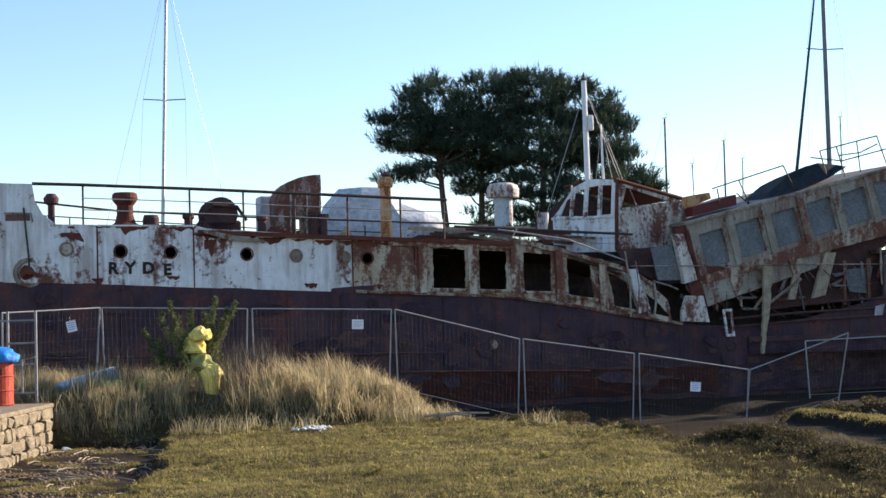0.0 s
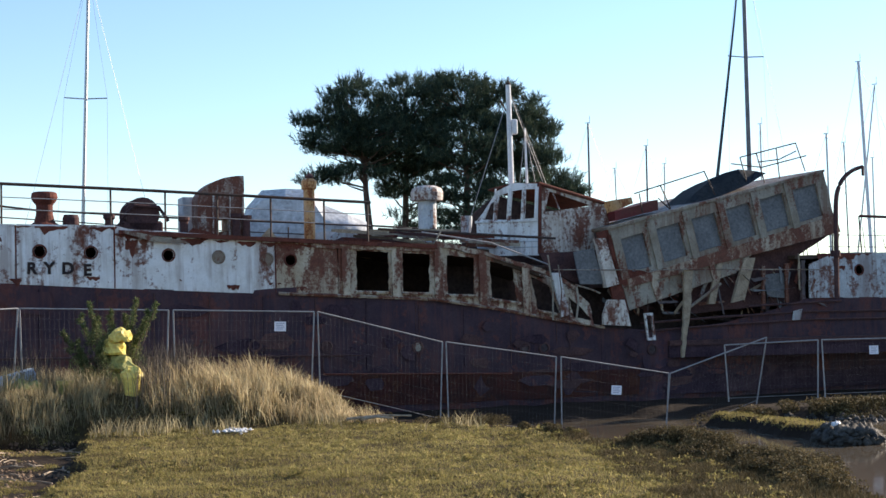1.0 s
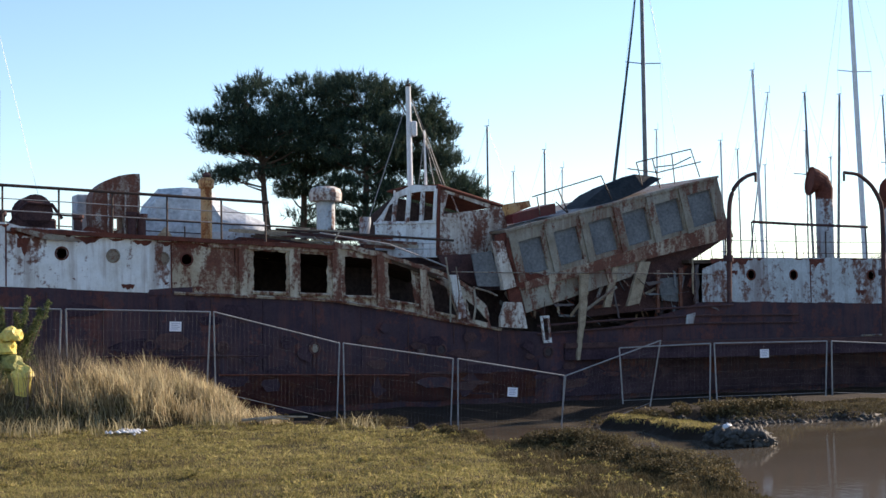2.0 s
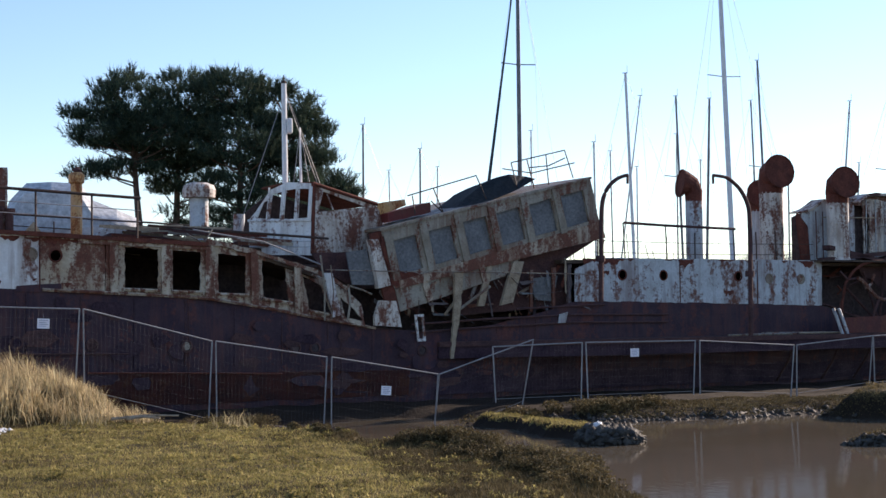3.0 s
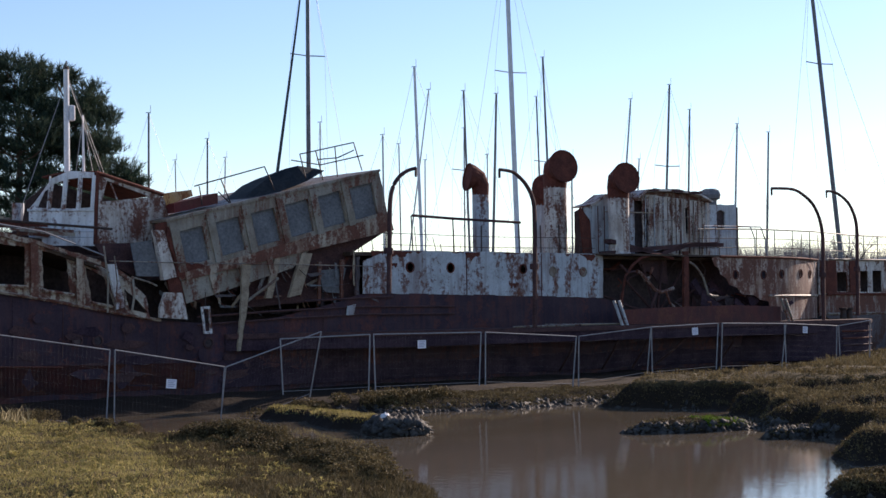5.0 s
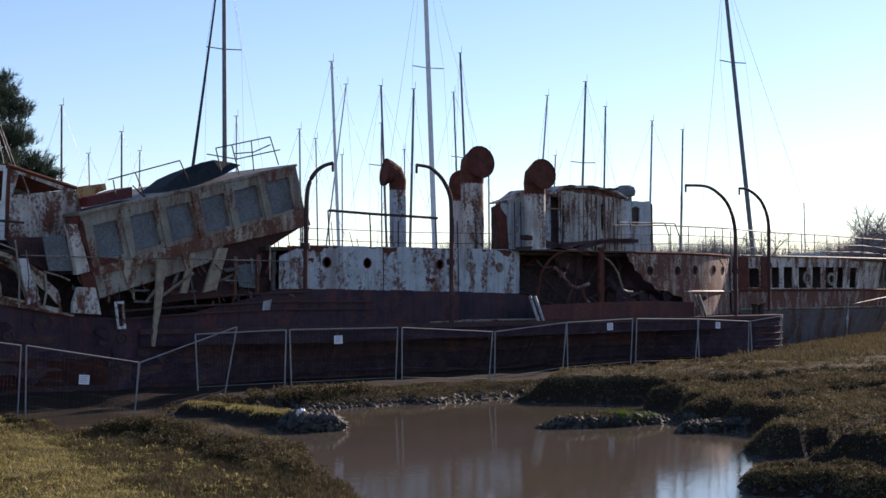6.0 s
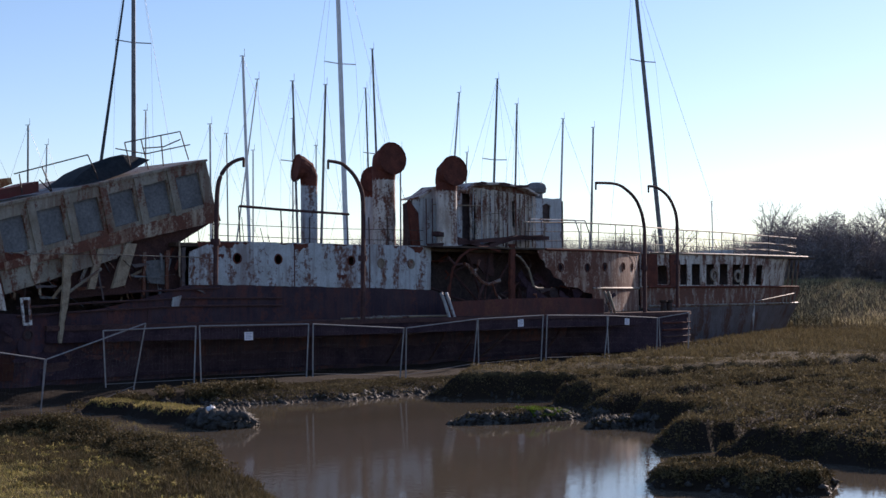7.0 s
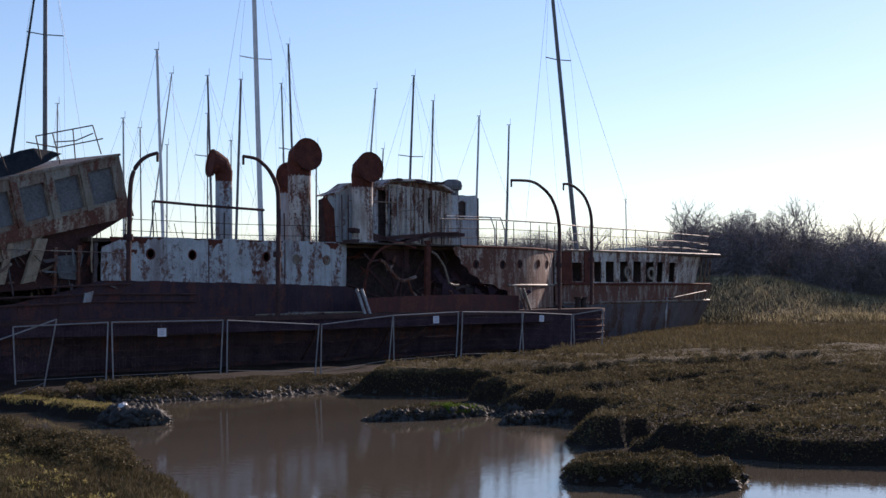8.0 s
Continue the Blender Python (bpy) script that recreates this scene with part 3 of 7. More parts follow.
slab("wing_deck", [(51.2, 4.85), (57.5, 4.85), (57.5, 4.75), (51.2, 4.75)], 1.7, 8.6, DECK, "rotten deck planking")
slab("stern_deck", [(57.5, 4.95), (74.0, 4.9), (74.0, 4.8), (57.5, 4.8)], 1.7, 7.2, DECK, "rotten deck planking")
slab("inner_wall", [(18.0, 0), (57, 0), (57, 4.7), (30, 4.7), (29, 5.3), (23, 4.6), (18.0, 4.7)], 2.6, 2.7, INSIDE)

# White strakes of the after part.
AFT_PORTS = [(32.02, 4.35, 1), (33.85, 4.34, 1), (37.37, 4.32, 1), (38.90, 4.24, 0), (40.52, 4.23, 0)]
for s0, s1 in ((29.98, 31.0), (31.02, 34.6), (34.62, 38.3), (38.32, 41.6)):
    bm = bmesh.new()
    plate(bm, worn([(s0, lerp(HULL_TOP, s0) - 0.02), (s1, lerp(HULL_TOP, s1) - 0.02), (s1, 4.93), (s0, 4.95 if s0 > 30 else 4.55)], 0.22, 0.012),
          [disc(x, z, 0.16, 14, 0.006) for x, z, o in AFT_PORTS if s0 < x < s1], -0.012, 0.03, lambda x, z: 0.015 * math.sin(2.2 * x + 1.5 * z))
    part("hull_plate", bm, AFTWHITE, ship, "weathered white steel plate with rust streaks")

# The big deckhouse that has slid down: a box tilted up towards the stern.
TILT_DH = math.atan2(7.65 - 5.79, 30.41 - 22.33) + radians(1.0)


def dh(u, v):
    c, s = math.cos(TILT_DH), math.sin(TILT_DH)
    return (22.9 + u * c - v * s, 3.86 + u * s + v * c)


LEN_DH = 8.45
wins = [[dh(0.34 + 1.345 * i, 0.40), dh(1.20 + 1.37 * i, 0.40), dh(1.20 + 1.37 * i, 1.50), dh(0.34 + 1.345 * i, 1.50)] for i in range(6)]
bm = bmesh.new()
plate(bm, worn([dh(0, 0), dh(LEN_DH, 0), dh(LEN_DH, 1.80), dh(0, 1.90)], 0.3, 0.015), [worn(w, 0.2, 0.012) for w in wins], -0.05, 0.10)
part("deckhouse_wall", bm, BEIGE, ship, "weathered beige deckhouse wall, tilted")
for i in range(6):
    bm = bmesh.new()
    plate(bm, [dh(0.29 + 1.345 * i, 0.35), dh(1.25 + 1.37 * i, 0.35), dh(1.25 + 1.37 * i, 1.55), dh(0.29 + 1.345 * i, 1.55)], (), 0.06, 0.03)
    part("boarded_window", bm, GREYBOARD, ship, "grey boarded window")
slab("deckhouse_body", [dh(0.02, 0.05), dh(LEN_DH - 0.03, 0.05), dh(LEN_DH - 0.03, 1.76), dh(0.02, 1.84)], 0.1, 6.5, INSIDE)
slab("deckhouse_roof", [dh(-0.05, 1.90), dh(LEN_DH + 0.02, 1.80), dh(LEN_DH + 0.02, 1.88), dh(-0.05, 1.99)], -0.12, 6.6, BEIGE, "beige deckhouse roof edge")
slab("rusted_skirting", [dh(0.2, -0.02), dh(LEN_DH + 0.1, -0.30), dh(LEN_DH + 0.05, 0.30), dh(0.2, 0.22)], -0.08, -0.052, SKIRT, "rust eaten lower band")
slab("lower_panel", [dh(0.05, -0.75), dh(4.2, -0.6), dh(5.2, -0.05), dh(0.05, -0.02)], 0.0, 0.06, BEIGE, "stained lower panelling")
for u in (1.1, 2.2, 3.3):
    slab("panel_post", [dh(u, -0.68), dh(u + 0.2, -0.68), dh(u + 0.14, 0.0), dh(u - 0.06, 0.0)], -0.06, -0.003, SKIRT, step=0.15, amp=0.02)
slab("rust_run", [dh(-0.1, 0.1), dh(1.2, 0.0), dh(0.9, 0.32), dh(0.25, 0.5), dh(0.15, 1.7), dh(-0.1, 1.75)], -0.075, -0.053, RUST, "broad run of rust", step=0.12, amp=0.05)

slab("rusted_wall", [(25.6, 3.0), (30.0, 3.3), (30.0, 4.9), (31.3, 5.6), (28.5, 5.1), (25.6, 4.3)], 0.5, 0.56, DARKRUST, "dark rusted wall under the slid deckhouse")
for i in range(6):
    u0 = 0.34 + 1.345 * i
    slab("wall_pillar", [dh(u0 - 0.32, 0.25), dh(u0 - 0.06, 0.25), dh(u0 - 0.06, 1.79), dh(u0 - 0.32, 1.80)], -0.11, -0.052, BEIGE, "raised beige pillar")
# Rusted header over the saloon windows, sagging with the wall.
for a, b in (((13.55, 5.34), (16.5, 5.24)), ((16.6, 5.34), (18.3, 5.0)), ((18.3, 5.0), (20.2, 4.44)), ((20.2, 4.44), (21.2, 3.95))):
    slab("window_header", [a, b, (b[0], b[1] - 0.13), (a[0], a[1] - 0.13)], -0.10, -0.02, SKIRT, "rusted window header", step=0.15, amp=0.03)
for s0 in (13.75, 15.30, 16.66, 18.10, 19.55):
    zt, zb = lerp([(13.5, 5.3), (16.6, 5.25), (18.3, 4.95), (20.2, 4.35)], s0), lerp(HULL_TOP, s0)
    slab("window_pillar", [(s0 - 0.12, zb), (s0 + 0.12, zb), (s0 + 0.10, zt), (s0 - 0.14, zt)], -0.085, -0.035, CREAM, "flaking window pillar", step=0.12, amp=0.02)
# Scale and bare rust where the paint has come off along the upper edges and seams.
def bare_rust(s, z, w, h, y=-0.019):
    k = 7
    up = [(s - w / 2 + w * i / k, z - rnd.uniform(0, 0.02)) for i in range(k + 1)]
    lo = [(s - w / 2 + w * i / k, z - h * rnd.uniform(0.25, 1.0) * math.sin(math.pi * (0.12 + 0.76 * i / k))) for i in range(k + 1)]
    yy = y + 4.4 * max(0.0, (5.0 - s) / 11.0) ** 2.2
    slab("rust_scale", up + lo[::-1], yy, yy + 0.007, RUST, "bare scaling rust", step=0.09, amp=0.014)


for s in (3.9, 4.7, 5.4, 6.0, 6.8, 7.4, 7.8, 8.5, 9.3, 10.1, 10.8, 11.5, 12.1, 12.8):
    bare_rust(s, lerp(FORE_TOP, s) - 0.04 - (0.1 if s > 7.1 else 0), rnd.uniform(0.4, 0.9), rnd.uniform(0.08, 0.32))
bare_rust(3.95, 5.62, 0.9, 0.36)
bare_rust(7.55, 5.4, 0.35, 0.75)
for s in (4.46, 7.05, 11.62, 6.5, 9.0, 10.4, 12.4):
    bare_rust(s, lerp(HULL_TOP, s) + rnd.uniform(0.12, 0.35), rnd.uniform(0.15, 0.4), rnd.uniform(0.1, 0.3))
for s in (30.6, 31.5, 32.2, 33.0, 34.2, 34.9, 36.0, 36.8, 37.9, 38.8, 39.7, 40.8):
    bare_rust(s, 4.92, rnd.uniform(0.3, 0.9), rnd.uniform(0.08, 0.38))
for s, z in ((36.9, 3.8), (31.2, 4.5)):
    bare_rust(s, z, 0.5, 0.3)


def bar(name, pts, r, mat, lab="", parent=None, seg=6, r2=None):
    return part(name, tube(bmesh.new(), pts, r, seg, r2), mat, parent or ship, lab)


def turned(name, prof, at, mat, lab="", parent=None, rx=0, ry=0, rz=0, seg=20, hoop=False):
    return part(name, lathe(bmesh.new(), prof, pose(*at, rx, ry, rz), seg, hoop), mat, parent or ship, lab, smooth=False)


# Wheelhouse, leaning: window front, side with a broken light, roof edge.
A0, A1 = (19.0, 2.4), (20.5, 1.0)


def front(k, z):
    """A point of the window front, k from its outer edge to the corner."""
    return (A0[0] + (A1[0] - A0[0]) * k, A0[1] + (A1[1] - A0[1]) * k, z)


def front_plate(name, loop, holes, mat, thick, lab, off=0.0):
    """A plate in the slanting front's own plane."""
    d = math.hypot(A1[0] - A0[0], A1[1] - A0[1])
    bm = bmesh.new()
    plate(bm, [(k * d, z) for k, z in loop], [[(k * d, z) for k, z in h] for h in holes], off, thick)
    a = math.atan2(A1[1] - A0[1], A1[0] - A0[0])
    bmesh.ops.transform(bm, matrix=Matrix.Translation((A0[0], A0[1], 0)) @ Matrix.Rotation(a, 4, "Z"), verts=bm.verts)
    return part(name, bm, mat, ship, lab)


front_plate("wheelhouse_front", [(0.0, 5.0), (1.0, 4.95), (1.0, 7.22), (0.62, 7.28), (0.35, 7.05), (0.10, 6.35), (0.0, 6.12)],
            [[(0.13, 6.16), (0.27, 6.14), (0.30, 6.72), (0.24, 6.66)], [(0.33, 6.14), (0.49, 6.12), (0.53, 6.98), (0.38, 6.90)], [(0.56, 6.12), (0.72, 6.11), (0.76, 7.06), (0.60, 7.02)], [(0.79, 6.12), (0.94, 6.14), (0.97, 7.05), (0.82, 7.06)]], WHITE, 0.06, "white wheelhouse front with empty window openings")
for k, w in ((0.30, 0.03), (0.53, 0.03), (0.76, 0.035), (0.985, 0.04)):
    bar("window_post", [front(k, 6.05), front(k + 0.03, 7.12)], w, WHITE)
bar("front_ledge", [front(-0.02, 6.08), front(1.0, 6.05)], 0.045, WHITE)
for z in (5.25, 5.42, 5.60):
    bar("front_batten", [front(0.0, z), front(1.0, z - 0.03)], 0.016, AFTWHITE)
bm = bmesh.new()
plate(bm, worn([(20.5, 4.95), (21.0, 4.72), (22.7, 4.8), (23.1, 5.6), (22.95, 6.40), (22.8, 6.60), (20.62, 7.24)], 0.2, 0.02), [[(20.75, 6.32), (22.45, 6.53), (21.6, 6.78), (20.93, 6.98)]], 0.98, 0.06)
part("wheelhouse_side", bm, RUSTWHITE, ship, "rust eaten wheelhouse side with a broken window")
bar("window_bar", [(21.05, 0.97, 6.90), (21.25, 0.97, 6.42)], 0.025, WHITE)
slab("wheelhouse_back", [(19.4, 4.9), (23.2, 4.7), (23.1, 6.5), (20.4, 7.1), (19.6, 6.5)], 4.0, 4.06, INSIDE)
bm = bmesh.new()
for a, b in (((19.9, 2.1, 7.30), (22.9, 3.9, 6.62)),):
    vs = [bm.verts.new(p) for p in ((19.98, 2.3, 7.25), (20.60, 0.98, 7.23), (22.85, 0.98, 6.60), (22.85, 3.9, 6.62), (20.1, 3.9, 7.25))]
    f = bm.faces.new(vs)
    e = bmesh.ops.extrude_face_region(bm, geom=[f])
    bmesh.ops.translate(bm, verts=[g for g in e["geom"] if isinstance(g, bmesh.types.BMVert)], vec=(0, 0, 0.04))
part("wheelhouse_roof", bm, RUST, ship, "sagging rusted wheelhouse roof")
bar("roof_edge", [(20.55, 0.95, 7.22), (22.85, 0.95, 6.62)], 0.06, RUST)
bar("corner_post", [(20.52, 0.97, 5.0), (20.60, 0.97, 7.22)], 0.06, RUST)

# Mast on the wheelhouse, a smaller pole and their stays.
wm = [(20.64, 3.2, 7.1), (20.61, 3.2, 10.7)]
bar("signal_mast", wm, 0.095, WHITEMAST, "white painted signal mast", r2=0.085, seg=10)
bm = bmesh.new()
box(bm, 20.68, 20.86, 3.05, 3.3, 9.05, 9.55, 0.03)
part("mast_lamp", bm, WHITEMAST, ship)
turned("mast_cap", [(0.10, 0), (0.10, 0.06), (0.03, 0.10), (0.02, 0.28)], (20.61, 3.2, 10.7), IRON, seg=8)
bar("pole", [(21.31, 3.4, 7.0), (21.28, 3.4, 9.3)], 0.05, WHITEMAST, r2=0.03)
for a, b in (((20.65, 3.2, 10.5), (21.28, 3.4, 9.3)), ((21.28, 3.4, 9.3), (22.3, 3.6, 7.0)), ((20.6, 3.2, 10.3), (18.8, 3.0, 5.6)), ((21.28, 3.4, 9.2), (21.7, 3.4, 7.1)), ((21.28, 3.4, 9.2), (21.0, 3.4, 7.2)), ((20.7, 3.2, 10.3), (22.2, 3.6, 7.0))):
    bar("stay", [a, b], 0.012, GALV, seg=4)

# Portholes of both parts: a raised rim each, plugs where they are blanked.
for s, z, o in PORTS + AFT_PORTS:
    yy = 4.4 * max(0.0, (5.0 - s) / 11.0) ** 2.2
    rim = turned("porthole", [(0.15, -0.02), (0.19, -0.02), (0.20, 0.0), (0.19, 0.025), (0.155, 0.03), (0.15, 0.0)], (s, yy - 0.012, z), RUST if o else BEIGE, "rusted porthole rim", rx=90, seg=16, hoop=True)
    if not o:
        turned("blanking_plate", [(0.15, 0.0), (0.14, 0.012), (0.02, 0.02)], (s, yy - 0.005, z), BEIGE if s > 9 else RUSTWHITE, "blanked porthole", rx=90, seg=14)

# The name in riveted letters.
for ch, s, z in (("R", 4.87, 4.62), ("Y", 5.33, 4.62), ("D", 5.82, 4.61), ("E", 6.34, 4.56)):
    cu = bpy.data.curves.new("letter", "FONT")
    cu.body, cu.size, cu.extrude, cu.align_x, cu.align_y, cu.offset = ch, 0.43, 0.014, "CENTER", "CENTER", 0.018
    tmp = new("letter", cu)
    me = bpy.data.meshes.new_from_object(tmp.evaluated_get(bpy.context.evaluated_depsgraph_get()))
    bpy.data.objects.remove(tmp)
    me.materials.clear()
    me.materials.append(LETTER)
    ob = new("letter", me)
    ob.parent = ship
    ob.matrix_basis = pose(s, -0.03, z, 90, rnd.uniform(-3, 3), 0)

# Hawse pipe, its ring, the stowed anchor and a hanging line.
ha = turned("hawse_pipe", [(0.26, -0.03), (0.37, -0.03), (0.42, 0.02), (0.39, 0.08), (0.30, 0.09), (0.26, 0.02)], (2.67, 0.2, 4.55), BEIGE, "flaking hawse ring with a rusted anchor", rx=90, seg=22, hoop=True)
turned("anchor_shank", [(0.26, 0.0), (0.24, 0.05), (0.10, 0.10), (0.06, 0.22)], (2.67, 0.2, 4.55), RUST, "rusted anchor head", rx=90, seg=12)
bar("anchor_fluke", [(2.45, 0.06, 4.45), (2.67, 0.03, 4.62), (2.9, 0.06, 4.45)], 0.06, RUST)
bar("hanging_line", [(2.55, 0.1, 6.3), (2.60, 0.08, 5.7), (2.66, 0.06, 5.0), (2.67, 0.06, 4.7)], 0.03, IRON)
bar("slot_rim", [(2.05, 0.16, 6.16), (2.74, 0.10, 6.14), (2.78, 0.10, 5.92)], 0.025, BEIGE)
slab("torn_plate", [(7.3, 5.66), (9.0, 5.36), (9.1, 5.28), (8.1, 5.34), (7.3, 5.58)], -0.2, -0.17, BEIGE, "bent flap of plating")
slab("bare_patch", [(10.95, 3.80), (12.25, 3.78), (12.25, 4.02), (11.5, 4.0), (11.0, 3.96)], -0.03, -0.014, BLACK, "patch of black paint")
for s, zt in ((4.46, 5.8), (7.08, 5.76), (11.64, 5.3), (31.01, 4.9), (34.61, 4.9), (38.31, 4.9)):
    bar("plate_seam", [(s, -0.02, lerp(HULL_TOP, s)), (s, -0.02, zt)], 0.022, RUST, seg=4)

# Rails of the fore deck, near and far side.
NEAR_RAIL = [(2.78, 6.95), (4.11, 6.92), (7.01, 6.82), (8.52, 6.76), (11.56, 6.63), (13.16, 6.56), (14.6, 6.50)]
bar("top_rail", [(s, 0.1, z) for s, z in NEAR_RAIL], 0.045, IRON, "dark iron top rail")
for dz in (0.36, 0.68):
    bar("lower_rail", [(s, 0.1, z - dz) for s, z in NEAR_RAIL[1:]], 0.014, GALV, seg=4)
for s in (4.11, 7.01, 8.52, 10.0, 11.56, 13.16, 14.5):
    bar("rail_post", [(s, 0.1, lerp(FORE_TOP, s) - 0.15), (s, 0.1, lerp(NEAR_RAIL, s))], 0.03, IRON)
bar("top_rail", [(2.0, 8.4, 7.3), (6, 8.4, 6.85), (10.5, 8.4, 6.62), (18, 8.4, 6.35), (24.0, 8.4, 6.0)], 0.035, IRON)
bar("lower_rail", [(2.0, 8.4, 6.8), (10.5, 8.4, 6.25), (18, 8.4, 5.95)], 0.02, IRON)
for s in (4.5, 7, 9.5, 12, 14.5, 17):
    bar("rail_post", [(s, 8.4, 5.5), (s, 8.4, 6.75 - 0.03 * s)], 0.025, IRON)

# Fittings on the fore deck.
turned("capstan", [(0.42, 0), (0.42, 0.28), (0.30, 0.36), (0.24, 0.6), (0.24, 0.86), (0.34, 0.98), (0.38, 1.08), (0.36, 1.20), (0.30, 1.24)], (5.6, 3.0, 5.72), RUST, "rusted capstan")
turned("capstan", [(0.24, 0), (0.24, 0.5), (0.20, 0.6)], (6.35, 3.0, 5.7), DARKRUST)
turned("mushroom_vent", [(0.10, 0), (0.10, 0.75), (0.2, 0.8), (0.22, 0.95), (0.12, 1.08)], (3.5, 3.0, 5.85), DARKRUST)
w = part("winch", box(bmesh.new(), 7.75, 8.95, 2.5, 3.6, 5.6, 6.1, 0.06), DARKRUST, ship, "dark rusted anchor winch")
turned("winch_drum", [(0.50, -0.55), (0.50, -0.45), (0.36, -0.42), (0.36, 0.42), (0.50, 0.45), (0.50, 0.55)], (8.35, 3.05, 6.30), DARKRUST, parent=w, rx=90)
bar("winch_brake", [(7.6, 2.6, 5.7), (7.75, 2.5, 6.2), (8.1, 2.4, 6.55), (8.8, 2.4, 6.5), (9.1, 2.5, 6.1)], 0.05, DARKRUST, parent=w)
part("deck_locker", box(bmesh.new(), 9.6, 10.15, 2.8, 3.5, 5.6, 6.85, 0.03), TARP, ship, "grey painted deck locker")
for s, h in ((7.2, 6.15), (9.35, 6.1), (10.9, 6.2), (11.2, 6.15)):
    turned("bollard", [(0.12, 0), (0.12, h - 5.6), (0.17, h - 5.55), (0.17, h - 5.45)], (s, 1.5, 5.5), DARKRUST, seg=12)
# Quarter-round ventilator plate
arc = [(11.25, 5.45), (11.25, 7.42)] + [(11.25 - 1.40 * math.sin(a), 6.62 + 0.80 * math.cos(a)) for a in np.linspace(0.12, 1.5, 9)] + [(9.87, 5.5)]
bm = bmesh.new()
plate(bm, worn(arc, 0.2, 0.012), [worn(rect(10.45, 5.75, 10.75, 6.15), 0.2, 0.02)], 1.9, 0.8)
part("engine_ventilator", bm, CASING, ship, "rusted quarter-round ventilator casing")
for s in (10.3, 10.8, 11.2):
    bar("casing_rib", [(s, 1.88, 5.5), (s + 0.02, 1.88, 6.9)], 0.03, RUSTWHITE, seg=5)
turned("vent_pipe", [(0.17, 0), (0.17, 1.72), (0.23, 1.76), (0.24, 1.98), (0.15, 2.06), (0.14, 1.9)], (13.3, 2.0, 5.3), ORANGE, "ochre ventilation pipe, rust streaked", seg=16)
turned("vent_cap", [(0.10, 0), (0.14, 0.08), (0.05, 0.18)], (13.32, 2.0, 7.35), DARKRUST, seg=10)
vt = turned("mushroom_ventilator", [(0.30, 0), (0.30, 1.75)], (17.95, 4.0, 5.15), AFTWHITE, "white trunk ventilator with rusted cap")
turned("ventilator_cap", [(0.30, 0), (0.52, 0.02), (0.54, 0.28), (0.48, 0.42), (0.30, 0.50), (0.05, 0.52)], (17.95, 4.0, 6.88), RUSTWHITE, "rusted mushroom cap", parent=vt)
turned("vent_stump", [(0.20, 0), (0.20, 1.55)], (20.2, 6.0, 5.0), AFTWHITE, seg=12)
for i in range(16):
    s = rnd.uniform(9, 20)
    h = rnd.uniform(0.15, 0.5)
    slab("deck_debris", [(s, 5.9 - 0.055 * s), (s + rnd.uniform(0.3, 1.4), 5.9 - 0.055 * s + rnd.uniform(-0.1, 0.25)), (s + 0.4, 5.95 - 0.055 * s + h)], 0.8 + i * 0.25, 0.86 + i * 0.25, rnd.choice([DARKRUST, RUST, PLANK, DECK]), step=0.3, amp=0.03)
slab("skylight", [(14.0, 5.3), (17.0, 5.2), (15.6, 5.95), (15.0, 6.0)], 4.0, 4.1, AFTWHITE, "pale skylight coaming")
slab("collapsed_roof", [(13.6, 5.3), (19.8, 4.8), (19.3, 5.2), (16, 5.55), (14.4, 5.6)], 2.2, 2.3, DARKRUST, "collapsed rusted deck plating")
for i in range(22):
    s = rnd.uniform(13.2, 19.0)
    z = 5.58 - 0.1 * max(0, s - 15.5) + rnd.uniform(-0.12, 0.12)
    L = rnd.uniform(0.7, 2.6)
    dz = rnd.uniform(-0.28, 0.10) * L * 0.5
    y = 0.5 + 0.09 * i
    slab("loose_board", [(s, z), (s + L, z + dz), (s + L, z + dz + 0.10), (s, z + 0.08)], y, y + 0.04, rnd.choice([PLANK, DARKRUST, RUST, BEIGE, DECK, CASING]), "loose weathered board", step=0.3, amp=0.015)
bar("fallen_rail", [(15.0, 0.6, 5.75), (17.5, 0.5, 5.62), (20.8, 0.4, 5.45)], 0.04, IRON)
bar("fallen_rail", [(16.2, 0.1, 5.62), (18.4, 0.0, 5.30), (20.3, -0.15, 4.60)], 0.025, GALV, seg=5)
bar("fallen_rail", [(16.0, 0.1, 5.5), (16.5, 0.0, 5.2), (16.8, 0.05, 5.65)], 0.025, BEIGE, seg=5)

# Crushed frames between the saloon and the slid deckhouse.
slab("bent_frame", [(20.38, 4.36), (20.66, 4.36), (20.95, 3.06), (20.68, 2.98)], -0.14, -0.06, WHITE, "bent white window pillar")
slab("corner_pillar", [(21.97, 5.42), (22.28, 5.42), (22.72, 3.98), (22.28, 3.88)], -0.15, 0.1, RUSTWHITE, "flaking white corner pillar")
slab("folded_plate", [(22.28, 3.50), (22.86, 3.48), (23.06, 2.66), (22.10, 2.72), (22.1, 3.0)], -0.22, -0.08, RUSTWHITE, "folded white steel plate")
slab("grey_panel", [(21.25, 5.0), (21.95, 5.12), (22.28, 4.0), (21.45, 4.0)], 0.05, 0.1, GREYBOARD, "grey boarded panel")
slab("rusted_wall", [(20.3, 5.0), (22.8, 5.1), (22.9, 4.2), (21.5, 4.05), (20.6, 4.5)], 0.55, 0.6, DARKRUST, "dark rusted wall")
slab("corner_post", [dh(-0.42, -0.9), dh(0.02, -0.85), dh(0.04, 1.9), dh(-0.40, 1.9)], -0.02, 0.08, RUST, "rusted deckhouse corner")
